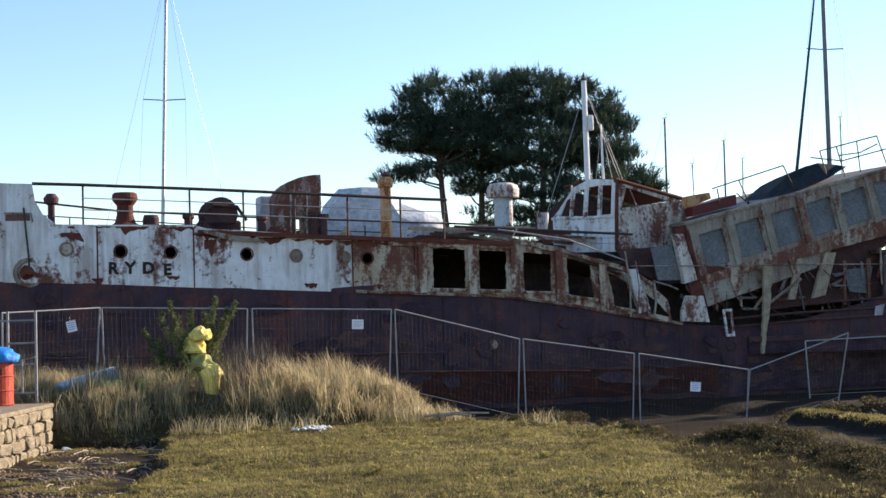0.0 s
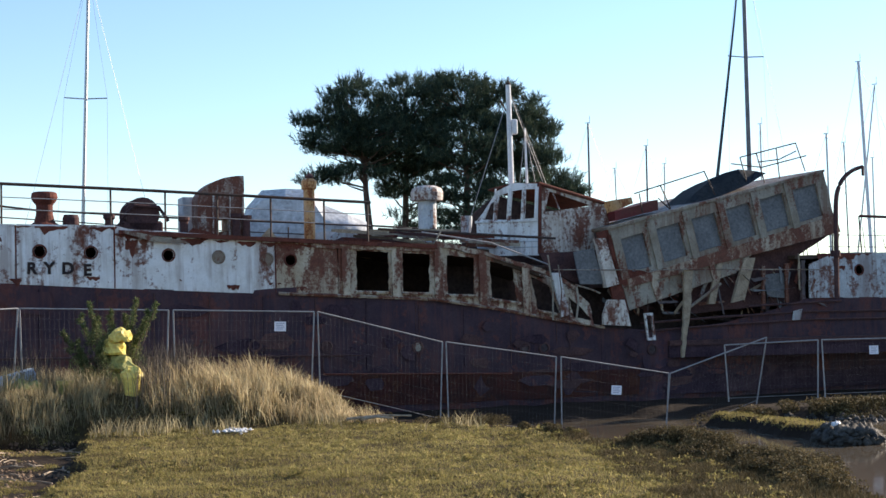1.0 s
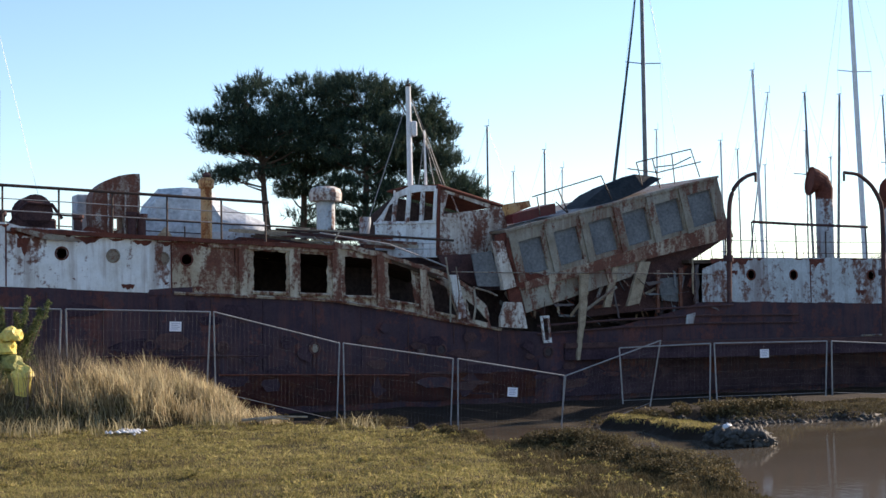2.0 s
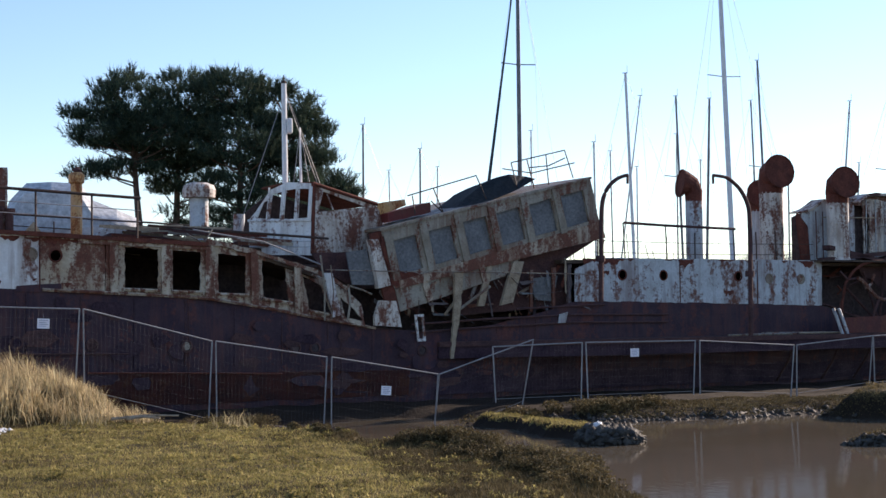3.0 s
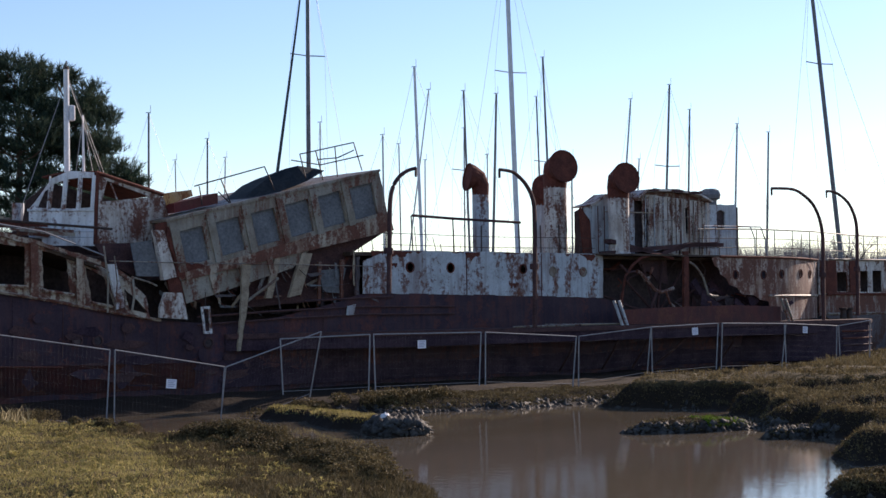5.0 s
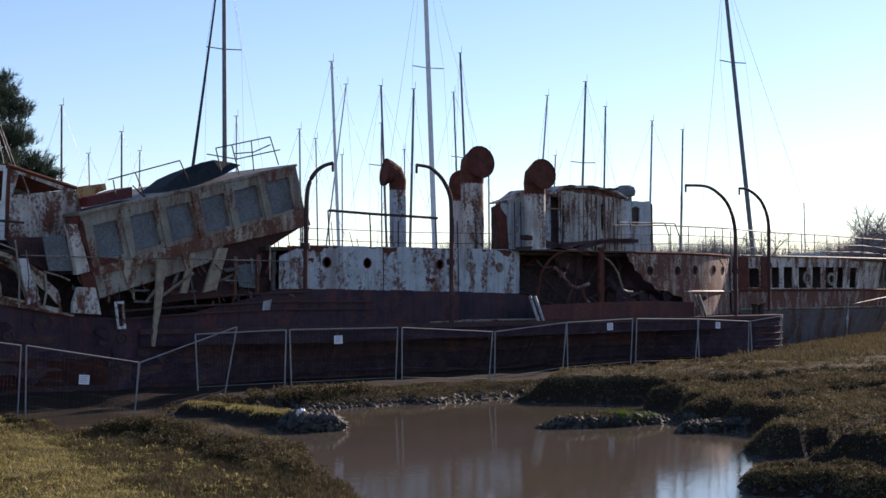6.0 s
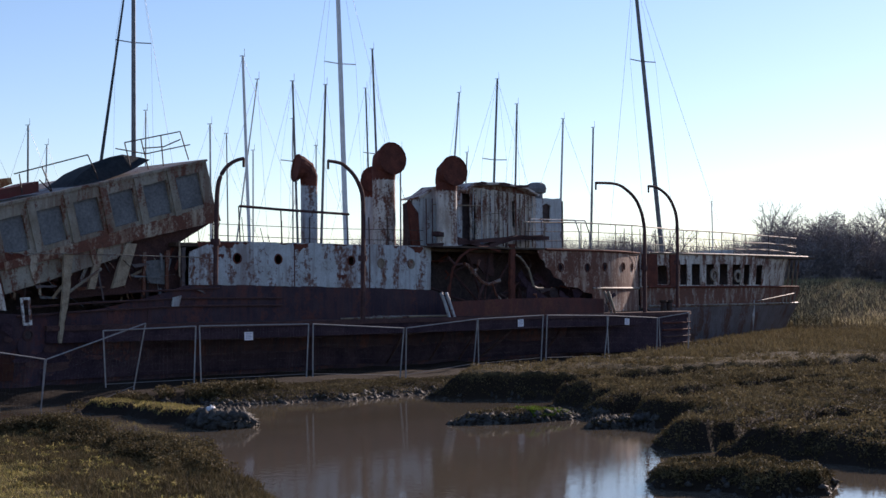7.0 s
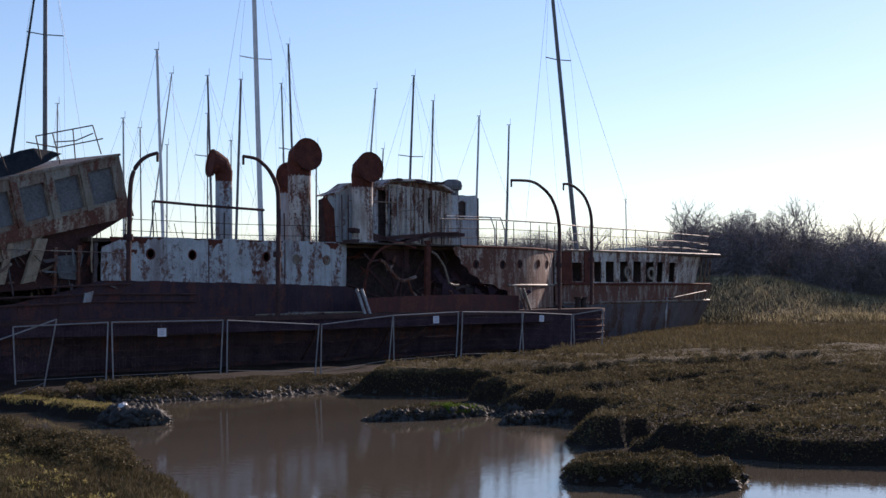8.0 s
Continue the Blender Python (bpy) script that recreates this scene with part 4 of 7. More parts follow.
bar("rail_bar", [(20.4, -0.2, 4.45), (22.35, -0.25, 4.42), (26.5, -0.3, 4.40), (30.3, -0.3, 4.36)], 0.018, BEIGE, seg=5)
for s0, z0, s1, z1, r in ((20.2, 4.9, 20.35, 2.9, 0.03), (20.55, 4.6, 20.6, 2.95, 0.02), (21.15, 4.0, 21.15, 2.9, 0.035), (21.2, 3.95, 22.0, 3.7, 0.03), (19.9, 4.3, 20.4, 4.1, 0.02)):
    bar("bent_stanchion", [(s0, -0.25, z0), ((s0 + s1) / 2 + 0.05, -0.28, (z0 + z1) / 2), (s1, -0.2, z1)], r, BEIGE, seg=5)
slab("hanging_plank", [(25.04, 4.44), (25.36, 4.45), (25.24, 3.3), (24.95, 1.62), (24.86, 1.62), (25.0, 3.3)], -0.25, -0.15, PLANK, "splintered hanging plank", step=0.15, amp=0.02)
bm = bmesh.new()
plate(bm, [(23.52, 3.04), (23.84, 3.06), (23.92, 2.20), (23.63, 2.19)], [[(23.60, 2.97), (23.78, 2.98), (23.84, 2.28), (23.68, 2.27)]], -0.25, 0.06)
part("hanging_window_frame", bm, WHITE, ship, "white window frame hanging loose")
bar("hanging_wire", [(23.68, -0.22, 3.03), (23.7, -0.2, 3.5)], 0.015, IRON, seg=4)
slab("broken_post", [(26.40, 4.65), (26.62, 4.65), (26.28, 3.3), (26.02, 3.3)], -0.05, 0.05, PLANK)
slab("broken_post", [(27.45, 4.78), (27.86, 4.78), (27.40, 3.42), (26.92, 3.32)], -0.05, 0.08, PLANK, "splintered timber post")
bar("diagonal_brace", [(26.5, -0.05, 3.95), (25.3, -0.1, 3.22)], 0.05, BEIGE)
for i in range(26):
    s, z = rnd.uniform(22.6, 30.0), rnd.uniform(2.7, 4.3)
    a, q = rnd.uniform(0, 3.1), rnd.uniform(0.25, 0.9)
    y = rnd.uniform(0.2, 1.8)
    c, d = math.cos(a) * q, math.sin(a) * q
    slab("wreckage", [(s, z), (s + c, z + d), (s + c - 0.25 * d + 0.05, z + d + 0.25 * c), (s - 0.25 * d, z + 0.3 * c)], y, y + 0.05, rnd.choice([DARKRUST, INSIDE, RUST, BEIGE, DARKRUST, GREYBOARD, INSIDE]), step=0.25, amp=0.03)
slab("grey_panel", [(28.35, 4.22), (29.45, 4.32), (29.2, 3.45), (28.5, 3.5)], 0.25, 0.3, GREYBOARD, "grey boarded panel")
slab("white_scrap", [(29.25, 3.0), (29.6, 3.08), (29.5, 2.72), (29.2, 2.7)], -0.1, -0.06, AFTWHITE)
for z in (2.72, 2.98, 3.18):
    bar("rub_strake", [(23.5, -0.06, z - 0.25), (26.5, -0.08, z - 0.1), (30, -0.05, z), (34, -0.05, z - 0.03)] if z < 3 else [(27.5, -0.1, 3.2), (31.2, -0.06, 3.32)], 0.035, DARKRUST, seg=5)
# What lies on the slid deckhouse: red box, dark sheet, bent rails.
slab("red_box", [(23.05, 6.02), (24.64, 6.38), (24.64, 6.72), (23.05, 6.32)], 0.6, 1.6, painted("red_box_paint", (0.13, 0.02, 0.02), (0.10, 0.03, 0.025), amount=0.3), "dull red painted box")
slab("peeled_plate", [(22.85, 6.25), (23.2, 6.35), (23.95, 6.62), (23.9, 6.82), (22.9, 6.66)], 1.0, 1.06, ORANGE, "peeled ochre plate")
bm = bmesh.new()
prof = [(25.6, 6.40), (26.2, 6.9), (26.94, 7.43), (27.5, 7.68), (28.0, 7.80), (28.7, 7.75)]
low = [(25.75, 6.36), (26.4, 6.60), (27.16, 6.85), (27.5, 7.05), (27.85, 7.25), (28.6, 7.62)]
rows = [[bm.verts.new((a[0], 0.4, b[1])), bm.verts.new((a[0], 1.0, a[1])), bm.verts.new((a[0] + 0.2, 3.2, a[1] - 0.2))] for a, b in zip(prof, low)]
for p, q in zip(rows, rows[1:]):
    for k in range(2):
        bm.faces.new((p[k], q[k], q[k + 1], p[k + 1]))
bmesh.ops.solidify(bm, geom=bm.faces[:], thickness=0.05)
part("torn_roof_sheet", bm, DARKTARP, ship, "dark torn roofing sheet")
for pts in ([(23.72, 6.89), (26.36, 7.65)], [(26.36, 7.65), (26.84, 6.70)], [(24.7, 7.15), (25.1, 6.3)], [(23.9, 6.9), (24.0, 6.3)], [(24.6, 6.75), (25.2, 6.25)], [(27.76, 8.14), (29.99, 8.67)], [(29.99, 8.67), (30.34, 7.72)], [(27.41, 7.92), (28.6, 7.82), (30.4, 8.25)], [(28.4, 8.3), (28.7, 7.3)], [(29.2, 8.48), (29.3, 7.45)], [(27.76, 8.14), (28.0, 7.3)], [(28.5, 8.0), (29.3, 8.1), (30.0, 8.4)], [(25.2, 6.3), (26.9, 6.9)]):
    bar("bent_rail", [(s, 0.5, z) for s, z in pts], 0.022, IRON, seg=5)

# Sponson: the guard that carries the paddle box, its face boards and struts.
def guard_y(s):
    if s < 40:
        return -1.7 * smooth01(np.float64((s - 23.5) / 8))
    return -1.7 if s < 56.2 else -1.7 + 2.6 * ((s - 56.2) / 2.9) ** 2.2


gs = list(np.arange(24.5, 56.2, 1.5)) + list(np.linspace(56.2, 59.05, 7))
# The sides below the guard edge carry its shade in their dark colour.
for z0, z1, mat, grow, lab in ((2.00, 2.16, DARKRUST, 0.06, "rusted guard deck edge"), (1.62, 2.0, GUARDBLACK, 0.0, "black guard side, shade put into its colour"), (0.45, 1.62, GUARDBLACK, None, "black hull under the guard, darkened for the guard's shadow")):
    bm = bmesh.new()
    rows = []
    for s in gs:
        y = float(guard_y(s)) - (grow or 0)
        if grow is None:
            y = 0.12 if s < 50 else 0.12 + (float(guard_y(s)) - 0.10) * min(1, (s - 50) / 2.0)
        yb = 1.6 if s < 57 else 1.7
        rows.append([bm.verts.new((s, y, z0)), bm.verts.new((s, y, z1)), bm.verts.new((s, yb, z1)), bm.verts.new((s, yb, z0))])
    for p, q in zip(rows, rows[1:]):
        for k in range(4):
            bm.faces.new((p[k], q[k], q[(k + 1) % 4], p[(k + 1) % 4]))
    bm.faces.new(rows[0])
    bm.faces.new(rows[-1][::-1])
    part("sponson", bm, mat, ship, lab)
for z in (0.75, 1.05, 1.35, 1.66):
    bar("face_board", [(s, float(guard_y(s)) - 0.02, z) for s in (54.7, 56.2, 57.1, 57.9, 58.5, 59.0)], 0.04, RUST if z > 1.3 else DARKRUST, seg=5)
for s0, s1 in ((38.7, 39.2), (41.0, 41.5), (42.7, 43.2), (45.0, 44.4), (48, 48.4)):
    bar("sponson_strut", [(s0, -1.4, 1.68), ((s0 + s1) / 2, -0.8, 1.1), (s1, 0.0, 0.45)], 0.05, DARKRUST)
for i in range(9):
    s = rnd.uniform(31, 50)
    bar("loose_timber", [(s, -1.3 + 0.3 * (i % 3), 2.19 + 0.02 * (i % 3)), (s + rnd.uniform(1.5, 4), -1.2 + 0.3 * (i % 3), 2.20)], 0.035, rnd.choice([PLANK, BEIGE, DARKRUST]), seg=4)

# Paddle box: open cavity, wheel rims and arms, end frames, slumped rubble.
# Dark sheet added behind the wheel for the depth of shade.
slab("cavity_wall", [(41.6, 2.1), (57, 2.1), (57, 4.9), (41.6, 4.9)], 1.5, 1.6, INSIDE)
slab("box_deck", [(41.2, 4.95), (49.0, 4.95), (49.0, 4.88), (41.2, 4.88)], -0.5, 2.0, DECK, "warped paddle box deck")
slab("lower_band", [(41.3, 2.18), (50.9, 2.15), (50.9, 2.78), (48, 2.86), (44, 2.82), (41.3, 2.75)], -1.35, -1.28, REDLEAD, "red-brown paddle casing plate")
for s in (40.75, 50.85):
    for d in (0.0, 0.28):
        bar("end_frame", [(s + d - 0.1, -1.5, 3.1), (s + d + 0.05, -1.55, 2.7), (s + d + 0.25, -1.6, 2.15)], 0.06, BEIGE if s > 45 else AFTWHITE)
bar("paddle_wheel_rim", [(42.22, -0.4, 2.76), (42.27, -0.4, 3.32), (42.45, -0.4, 4.05), (42.89, -0.4, 4.52), (43.39, -0.4, 4.80), (44.0, -0.4, 4.92), (44.5, -0.4, 4.93), (45.25, -0.4, 4.78)], 0.06, RUST, "bent rim of the paddle wheel")
bar("paddle_wheel_rim", [(43.0, 0.5, 2.6), (43.1, 0.5, 3.3), (43.6, 0.5, 4.0), (44.5, 0.5, 4.3), (45.4, 0.5, 4.1)], 0.05, DARKRUST)
for a in (28, 55, 84, 112, 140, 166):
    bar("paddle_wheel_arm", [(45.0, 0.3, 2.5), (45.0 + 2.5 * math.cos(radians(a)), 0.2, 2.5 + 2.2 * math.sin(radians(a)))], 0.055, DARKRUST)
for pts, w, mat in (([(43.12, 4.26), (43.3, 4.20), (43.54, 4.02), (44.1, 3.54), (44.5, 3.42), (44.78, 3.47), (45.23, 3.59)], 0.075, CASING), ([(44.02, 4.41), (43.92, 4.2), (43.88, 4.04), (43.54, 3.88)], 0.06, CASING),
                    ([(46.19, 4.66), (46.50, 4.55), (46.78, 4.34), (47.07, 4.01), (47.25, 3.6), (47.35, 3.35), (47.6, 3.26), (47.97, 3.25)], 0.05, BEIGE), ([(44.78, 3.47), (45.0, 3.0), (45.3, 2.8)], 0.05, CASING),
                    ([(42.2, 4.5), (42.6, 4.2), (43.0, 4.25)], 0.05, DARKRUST), ([(47.3, 3.0), (47.5, 3.0), (47.55, 2.8)], 0.05, CASING), ([(44.3, 3.5), (44.0, 3.0), (43.9, 2.7)], 0.06, DARKRUST)):
    bar("twisted_strut", [(s, -0.4, z) for s, z in pts], w, mat)
slab("box_pillar", [(45.78, 2.3), (46.08, 2.3), (46.10, 5.1), (45.80, 5.1)], -0.5, -0.38, RUST, "red rusted box pillar", step=0.2, amp=0.03)
slab("torn_plating", [(43.9, 4.75), (45.7, 4.8), (45.7, 3.75), (45.2, 3.85), (44.6, 4.25), (44.2, 4.35)], 0.35, 0.4, DARKRUST, "torn rusted casing plate", step=0.15, amp=0.06)
# Slumped plates that fill the after half of the box, jagged and overlapping.
for i in range(46):
    s = rnd.uniform(46.3, 52.6)
    top = lerp([(46.3, 4.5), (47.5, 4.75), (48.05, 4.2), (48.8, 3.62), (49.7, 3.28), (51.1, 3.0), (52.6, 2.5)], s)
    z = 2.3 + (top - 2.3) * rnd.uniform(0.05, 0.85)
    a, q = rnd.uniform(-0.9, 0.6), rnd.uniform(0.35, 1.1)
    c, d, h = math.cos(a) * q, math.sin(a) * q, rnd.uniform(0.12, 0.5)
    y = rnd.uniform(-0.42, 0.9)
    slab("slumped_plate", [(s, z), (s + c, z + d), (s + c - 0.4 * d, z + d + 0.5 * h), (s - 0.5 * d, z + h)], y, y + 0.03, rnd.choice([GUARDBLACK, INSIDE, GUARDBLACK, DARKRUST, INSIDE]), step=0.2, amp=0.04)
for i in range(22):
    s, z = rnd.uniform(41.8, 52), rnd.uniform(2.3, 4.6)
    if s > 49 and z > 3.4:
        continue
    a, q = rnd.uniform(0, 3.1), rnd.uniform(0.3, 1.1)
    y = rnd.uniform(0.2, 1.3)
    bar("twisted_strut", [(s, y, z), (s + 0.5 * q * math.cos(a) + 0.1, y - 0.1, z + 0.5 * q * math.sin(a)), (s + q * math.cos(a), y, z + q * math.sin(a))], rnd.uniform(0.025, 0.06), rnd.choice([DARKRUST, RUST, INSIDE]), seg=5)


def lit_y(x, z):
    return 0.043 * max(0.0, x - 50.5) ** 2


bm = bmesh.new()
outer = [(47.5, 4.84), (47.7, 4.5), (47.95, 4.42), (48.05, 4.15), (48.4, 4.0), (48.6, 3.72), (49.1, 3.6), (49.4, 3.32), (50.2, 3.28), (50.6, 3.08), (51.2, 3.0)] + [(s, 2.2) for s in np.linspace(51.4, 57.0, 12)] + [(s, 4.92) for s in np.linspace(57.0, 48, 18)]
plate(bm, outer, [disc(s, z, 0.17, 12, 0.01) for s, z in ((49.02, 4.14), (50.86, 4.14), (52.25, 4.19), (54.2, 4.23), (55.5, 4.22))], -0.5, 0.03)
curved(bm, lit_y, 50.5, 57.0)
part("after_wing_plating", bm, WING, ship, "sunlit white plating, heavily rust streaked")
bar("rub_rail", [(s, -0.52 + lit_y(s, 0), 3.24) for s in (51.2, 52.9, 54.0, 55.0, 56.0, 57.0)], 0.06, BEIGE)
bar("wing_top_rail", [(s, -0.55 + lit_y(s, 0), 4.9) for s in (48.0, 52.0, 53.6, 55.0, 56.0, 57.0)], 0.06, RUST)
for s, z in ((49.02, 4.14), (50.86, 4.14), (52.25, 4.19), (54.2, 4.23), (55.5, 4.22)):
    turned("porthole", [(0.17, -0.02), (0.21, -0.01), (0.20, 0.03), (0.17, 0.03)], (s, -0.5 + lit_y(s, z), z), RUST, rx=90, rz=math.degrees(math.atan(0.086 * max(0, s - 50.5))), seg=14, hoop=True)

# Cowl ventilators
def cowl(s, y, z0, zt, r, rm, turn, mat, capmat, lab, mouth_up=0):
    """A trunk with a bell mouth at its head; turn: which way the mouth looks, degrees from the ship's side."""
    c = turned("cowl_ventilator", [(r * 1.15, 0), (r, 0.12), (r, zt - z0 - 0.5 * rm)], (s, y, z0), mat, lab, seg=16)
    bm = bmesh.new()
    pts = [(0, 0, zt - rm * 1.2), (0, 0, zt - rm * 0.55), (0, -rm * 0.22, zt - rm * 0.12), (0, -rm * 0.62, zt + 0.02), (0, -rm * 1.0, zt + 0.05)]
    rad = [r, r * 1.08, r * 1.25, rm * 0.9, rm]
    rings = []
    for i, (p, q) in enumerate(zip(pts, rad)):
        d = Vector(pts[min(i + 1, 4)]) - Vector(pts[max(i - 1, 0)])
        d.normalize()
        u = Vector((1, 0, 0))
        w = d.cross(u)
        rings.append([bm.verts.new(Vector(p) + q * (math.cos(a) * u + math.sin(a) * w)) for a in (2 * math.pi * k / 18 for k in range(18))])
    for a, b in zip(rings, rings[1:]):
        for k in range(18):
            bm.faces.new((a[k], a[(k + 1) % 18], b[(k + 1) % 18], b[k]))
    back = [bm.verts.new(v.co + Vector((0, 0.06, 0))) for v in rings[-1]]
    for k in range(18):
        bm.faces.new((rings[-1][k], rings[-1][(k + 1) % 18], back[(k + 1) % 18], back[k]))
    bm.faces.new(back)
    bmesh.ops.transform(bm, matrix=pose(s, y, 0, 0, 0, turn), verts=bm.verts)
    part("cowl_mouth", bm, capmat, c, "rusted bell mouth", smooth=False)


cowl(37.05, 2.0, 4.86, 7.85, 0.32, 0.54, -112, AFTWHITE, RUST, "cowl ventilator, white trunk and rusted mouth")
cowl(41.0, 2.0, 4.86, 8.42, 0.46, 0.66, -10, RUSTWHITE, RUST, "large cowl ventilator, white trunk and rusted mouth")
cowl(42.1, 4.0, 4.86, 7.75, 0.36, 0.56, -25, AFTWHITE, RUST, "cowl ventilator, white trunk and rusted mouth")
cowl(42.85, 0.3, 4.95, 7.92, 0.42, 0.62, -12, RUSTWHITE, RUST, "cowl ventilator, white trunk and rusted mouth")

# Boat davits
def smooth_line(pts, k=4):
    """The points with a rounded line drawn through them."""
    out = []
    for i in range(len(pts) - 1):
        a, b, c, d = (np.array(pts[max(0, min(len(pts) - 1, i + j))], float) for j in (-1, 0, 1, 2))
        for u in np.arange(0, 1, 1 / k):
            out.append(tuple(0.5 * (2 * b + (c - a) * u + (2 * a - 5 * b + 4 * c - d) * u * u + (3 * b - a - 3 * c + d) * u ** 3)))
    return out + [tuple(pts[-1])]


def davit(pts, y, lab):
    d = bar("davit", [(s, y, z) for s, z in pts[:1] + smooth_line(pts[1:])], 0.085, DARKRUST, lab, r2=0.06, seg=8)
    turned("davit_collar", [(0.16, 0), (0.16, 0.2)], (pts[0][0], y, pts[0][1] + (pts[1][1] - pts[0][1]) * 0.62), DARKRUST, parent=d, seg=10)
    e = pts[-1]
    bar("davit_block", [(e[0], y, e[1]), (e[0], y, e[1] - 0.12), (e[0], y, e[1] - 0.3)], 0.045, IRON, parent=d, seg=6)


davit([(30.33, 3.4), (30.38, 5.6), (30.42, 6.57), (30.55, 7.05), (30.80, 7.39), (31.15, 7.62), (31.54, 7.74)], -1.0, "curved rusted boat davit")
davit([(36.57, 2.1), (36.62, 5.6), (36.60, 6.54), (36.48, 6.95), (36.21, 7.34), (35.88, 7.60), (35.53, 7.77), (34.94, 7.82)], -1.5, "curved rusted boat davit")
davit([(53.65, 2.15), (53.70, 5.2), (53.68, 5.95), (53.48, 6.6), (53.08, 7.16), (52.45, 7.55), (51.64, 7.79), (50.24, 7.77)], -1.5, "curved rusted boat davit")
davit([(58.28, 2.3), (58.33, 5.6), (58.32, 6.4), (58.15, 6.95), (57.79, 7.43), (57.3, 7.75), (56.66, 7.97), (56.08, 7.98)], 0.0, "curved rusted boat davit")

# After deckhouse: rounded fore end, boarded middle, small block with a doorway.
hs = [(41.65, 5.0), (44.5, 5.0), (44.5, 7.45), (43.3, 7.46), (42.77, 7.33), (42.2, 6.98), (41.65, 6.82)]
bm = bmesh.new()
plate(bm, worn(hs, 0.25, 0.015), (), 1.0, 0.06)
part("house_wall", bm, AFTWHITE, ship, "weathered white deckhouse end")
slab("house_bracket", [(41.5, 5.0), (41.95, 5.0), (41.85, 6.3), (41.55, 6.6), (41.35, 6.82), (41.3, 6.72)], 0.9, 1.0, RUST)
bm = bmesh.new()
plate(bm, worn([(44.9, 5.0), (49.05, 5.0), (49.05, 7.25), (44.9, 7.5)], 0.25, 0.02), [worn(rect(44.98, 5.3, 45.22, 6.9), 0.2, 0.03), worn(rect(47.5, 5.9, 47.68, 7.0), 0.2, 0.03)], 0.9, 0.06)
part("house_wall", bm, RUSTWHITE, ship, "rust streaked white deckhouse side")
bm = bmesh.new()
plate(bm, worn([(49.07, 5.0), (50.92, 5.0), (50.92, 7.25), (49.07, 7.2)], 0.25, 0.02), [worn([(49.65, 6.15), (50.15, 6.15), (50.2, 6.9), (49.9, 7.0), (49.65, 6.9)], 0.2, 0.02)], 1.0, 0.06)
part("house_wall", bm, AFTWHITE, ship, "weathered white block with a dark opening")
slab("house_core", [(41.75, 5.0), (50.8, 5.0), (50.8, 7.1), (49.2, 7.1), (45, 7.35), (43.2, 7.3), (41.75, 6.7)], 1.3, 1.7, INSIDE)
slab("house_gable", [(44.5, 7.2), (48.95, 7.1), (48.9, 7.28), (48.15, 7.5), (46.7, 7.63), (44.9, 7.52), (44.45, 7.3)], 0.95, 1.02, CASING, "rusted gable under the warped roof")
slab("house_roof", [(44.40, 7.28), (44.88, 7.56), (46.7, 7.66), (48.15, 7.53), (48.92, 7.26), (48.98, 7.32), (48.2, 7.60), (46.7, 7.74), (44.85, 7.65), (44.36, 7.34)], 0.6, 2.6, RUSTWHITE, "warped deckhouse roof")
for a, b in ((44.9, 45.6), (46.4, 47.1), (47.3, 48.3)):
    slab("roof_patch", [(a, 7.67), (b, 7.70), (b - 0.15, 7.60), (a + 0.1, 7.58)], 0.57, 0.59, DARKRUST, "dark hole in the roof edge", step=0.15, amp=0.03)
slab("house_roof", [(41.6, 6.82), (42.2, 6.94), (42.8, 7.32), (44.6, 7.46), (44.6, 7.52), (42.75, 7.40), (42.1, 7.02), (41.55, 6.88)], 0.92, 1.6, RUSTWHITE)
# Added sheet, coloured as the shade within the opening.
slab("doorway_shade_sheet", [(49.1, 5.0), (51.2, 5.0), (51.2, 7.15), (49.1, 7.1)], 1.12, 1.2, INSIDE)
for i in range(15):
    s = 45.0 + i * 0.27
    bar("wall_batten", [(s, 0.86, 5.05 + 0.3 * (i % 3 == 0)), (s + rnd.uniform(-0.04, 0.04), 0.86, 7.45 - 0.05 * (s - 45))], rnd.uniform(0.018, 0.04), rnd.choice([AFTWHITE, RUSTWHITE, BEIGE, CASING, AFTWHITE]), seg=4)
for i in range(7):
    s = 42.0 + i * 0.36
    bar("wall_batten", [(s, 0.97, 5.05), (s, 0.97, 6.9)], 0.025, rnd.choice([AFTWHITE, RUST, BEIGE]), seg=4)
bar("loose_rail", [(42.44, 0.7, 6.66), (45.39, 0.7, 6.70)], 0.025, PLANK, seg=5)
bar("loose_rail", [(45.0, 0.6, 6.3), (46.5, 0.6, 6.45), (48.52, 0.6, 6.80)], 0.02, BEIGE, seg=5)
for pts in ([(41.9, 5.05), (44.8, 5.3), (48.6, 5.55)], [(42.2, 5.55), (45, 5.05), (45.6, 5.0)], [(45.2, 5.1), (47, 5.5), (49, 5.5)]):
    slab("fallen_deck_board", [(s, z) for s, z in pts] + [(s, z - 0.16) for s, z in pts[::-1]], 0.1, 0.5, DARKRUST, "fallen deck planking")
turned("mushroom_ventilator", [(0.28, 0), (0.28, 0.25), (0.42, 0.30), (0.46, 0.48), (0.40, 0.66), (0.25, 0.74)], (49.95, 1.6, 7.2), GREYBOARD, "grey mushroom ventilator", seg=10)
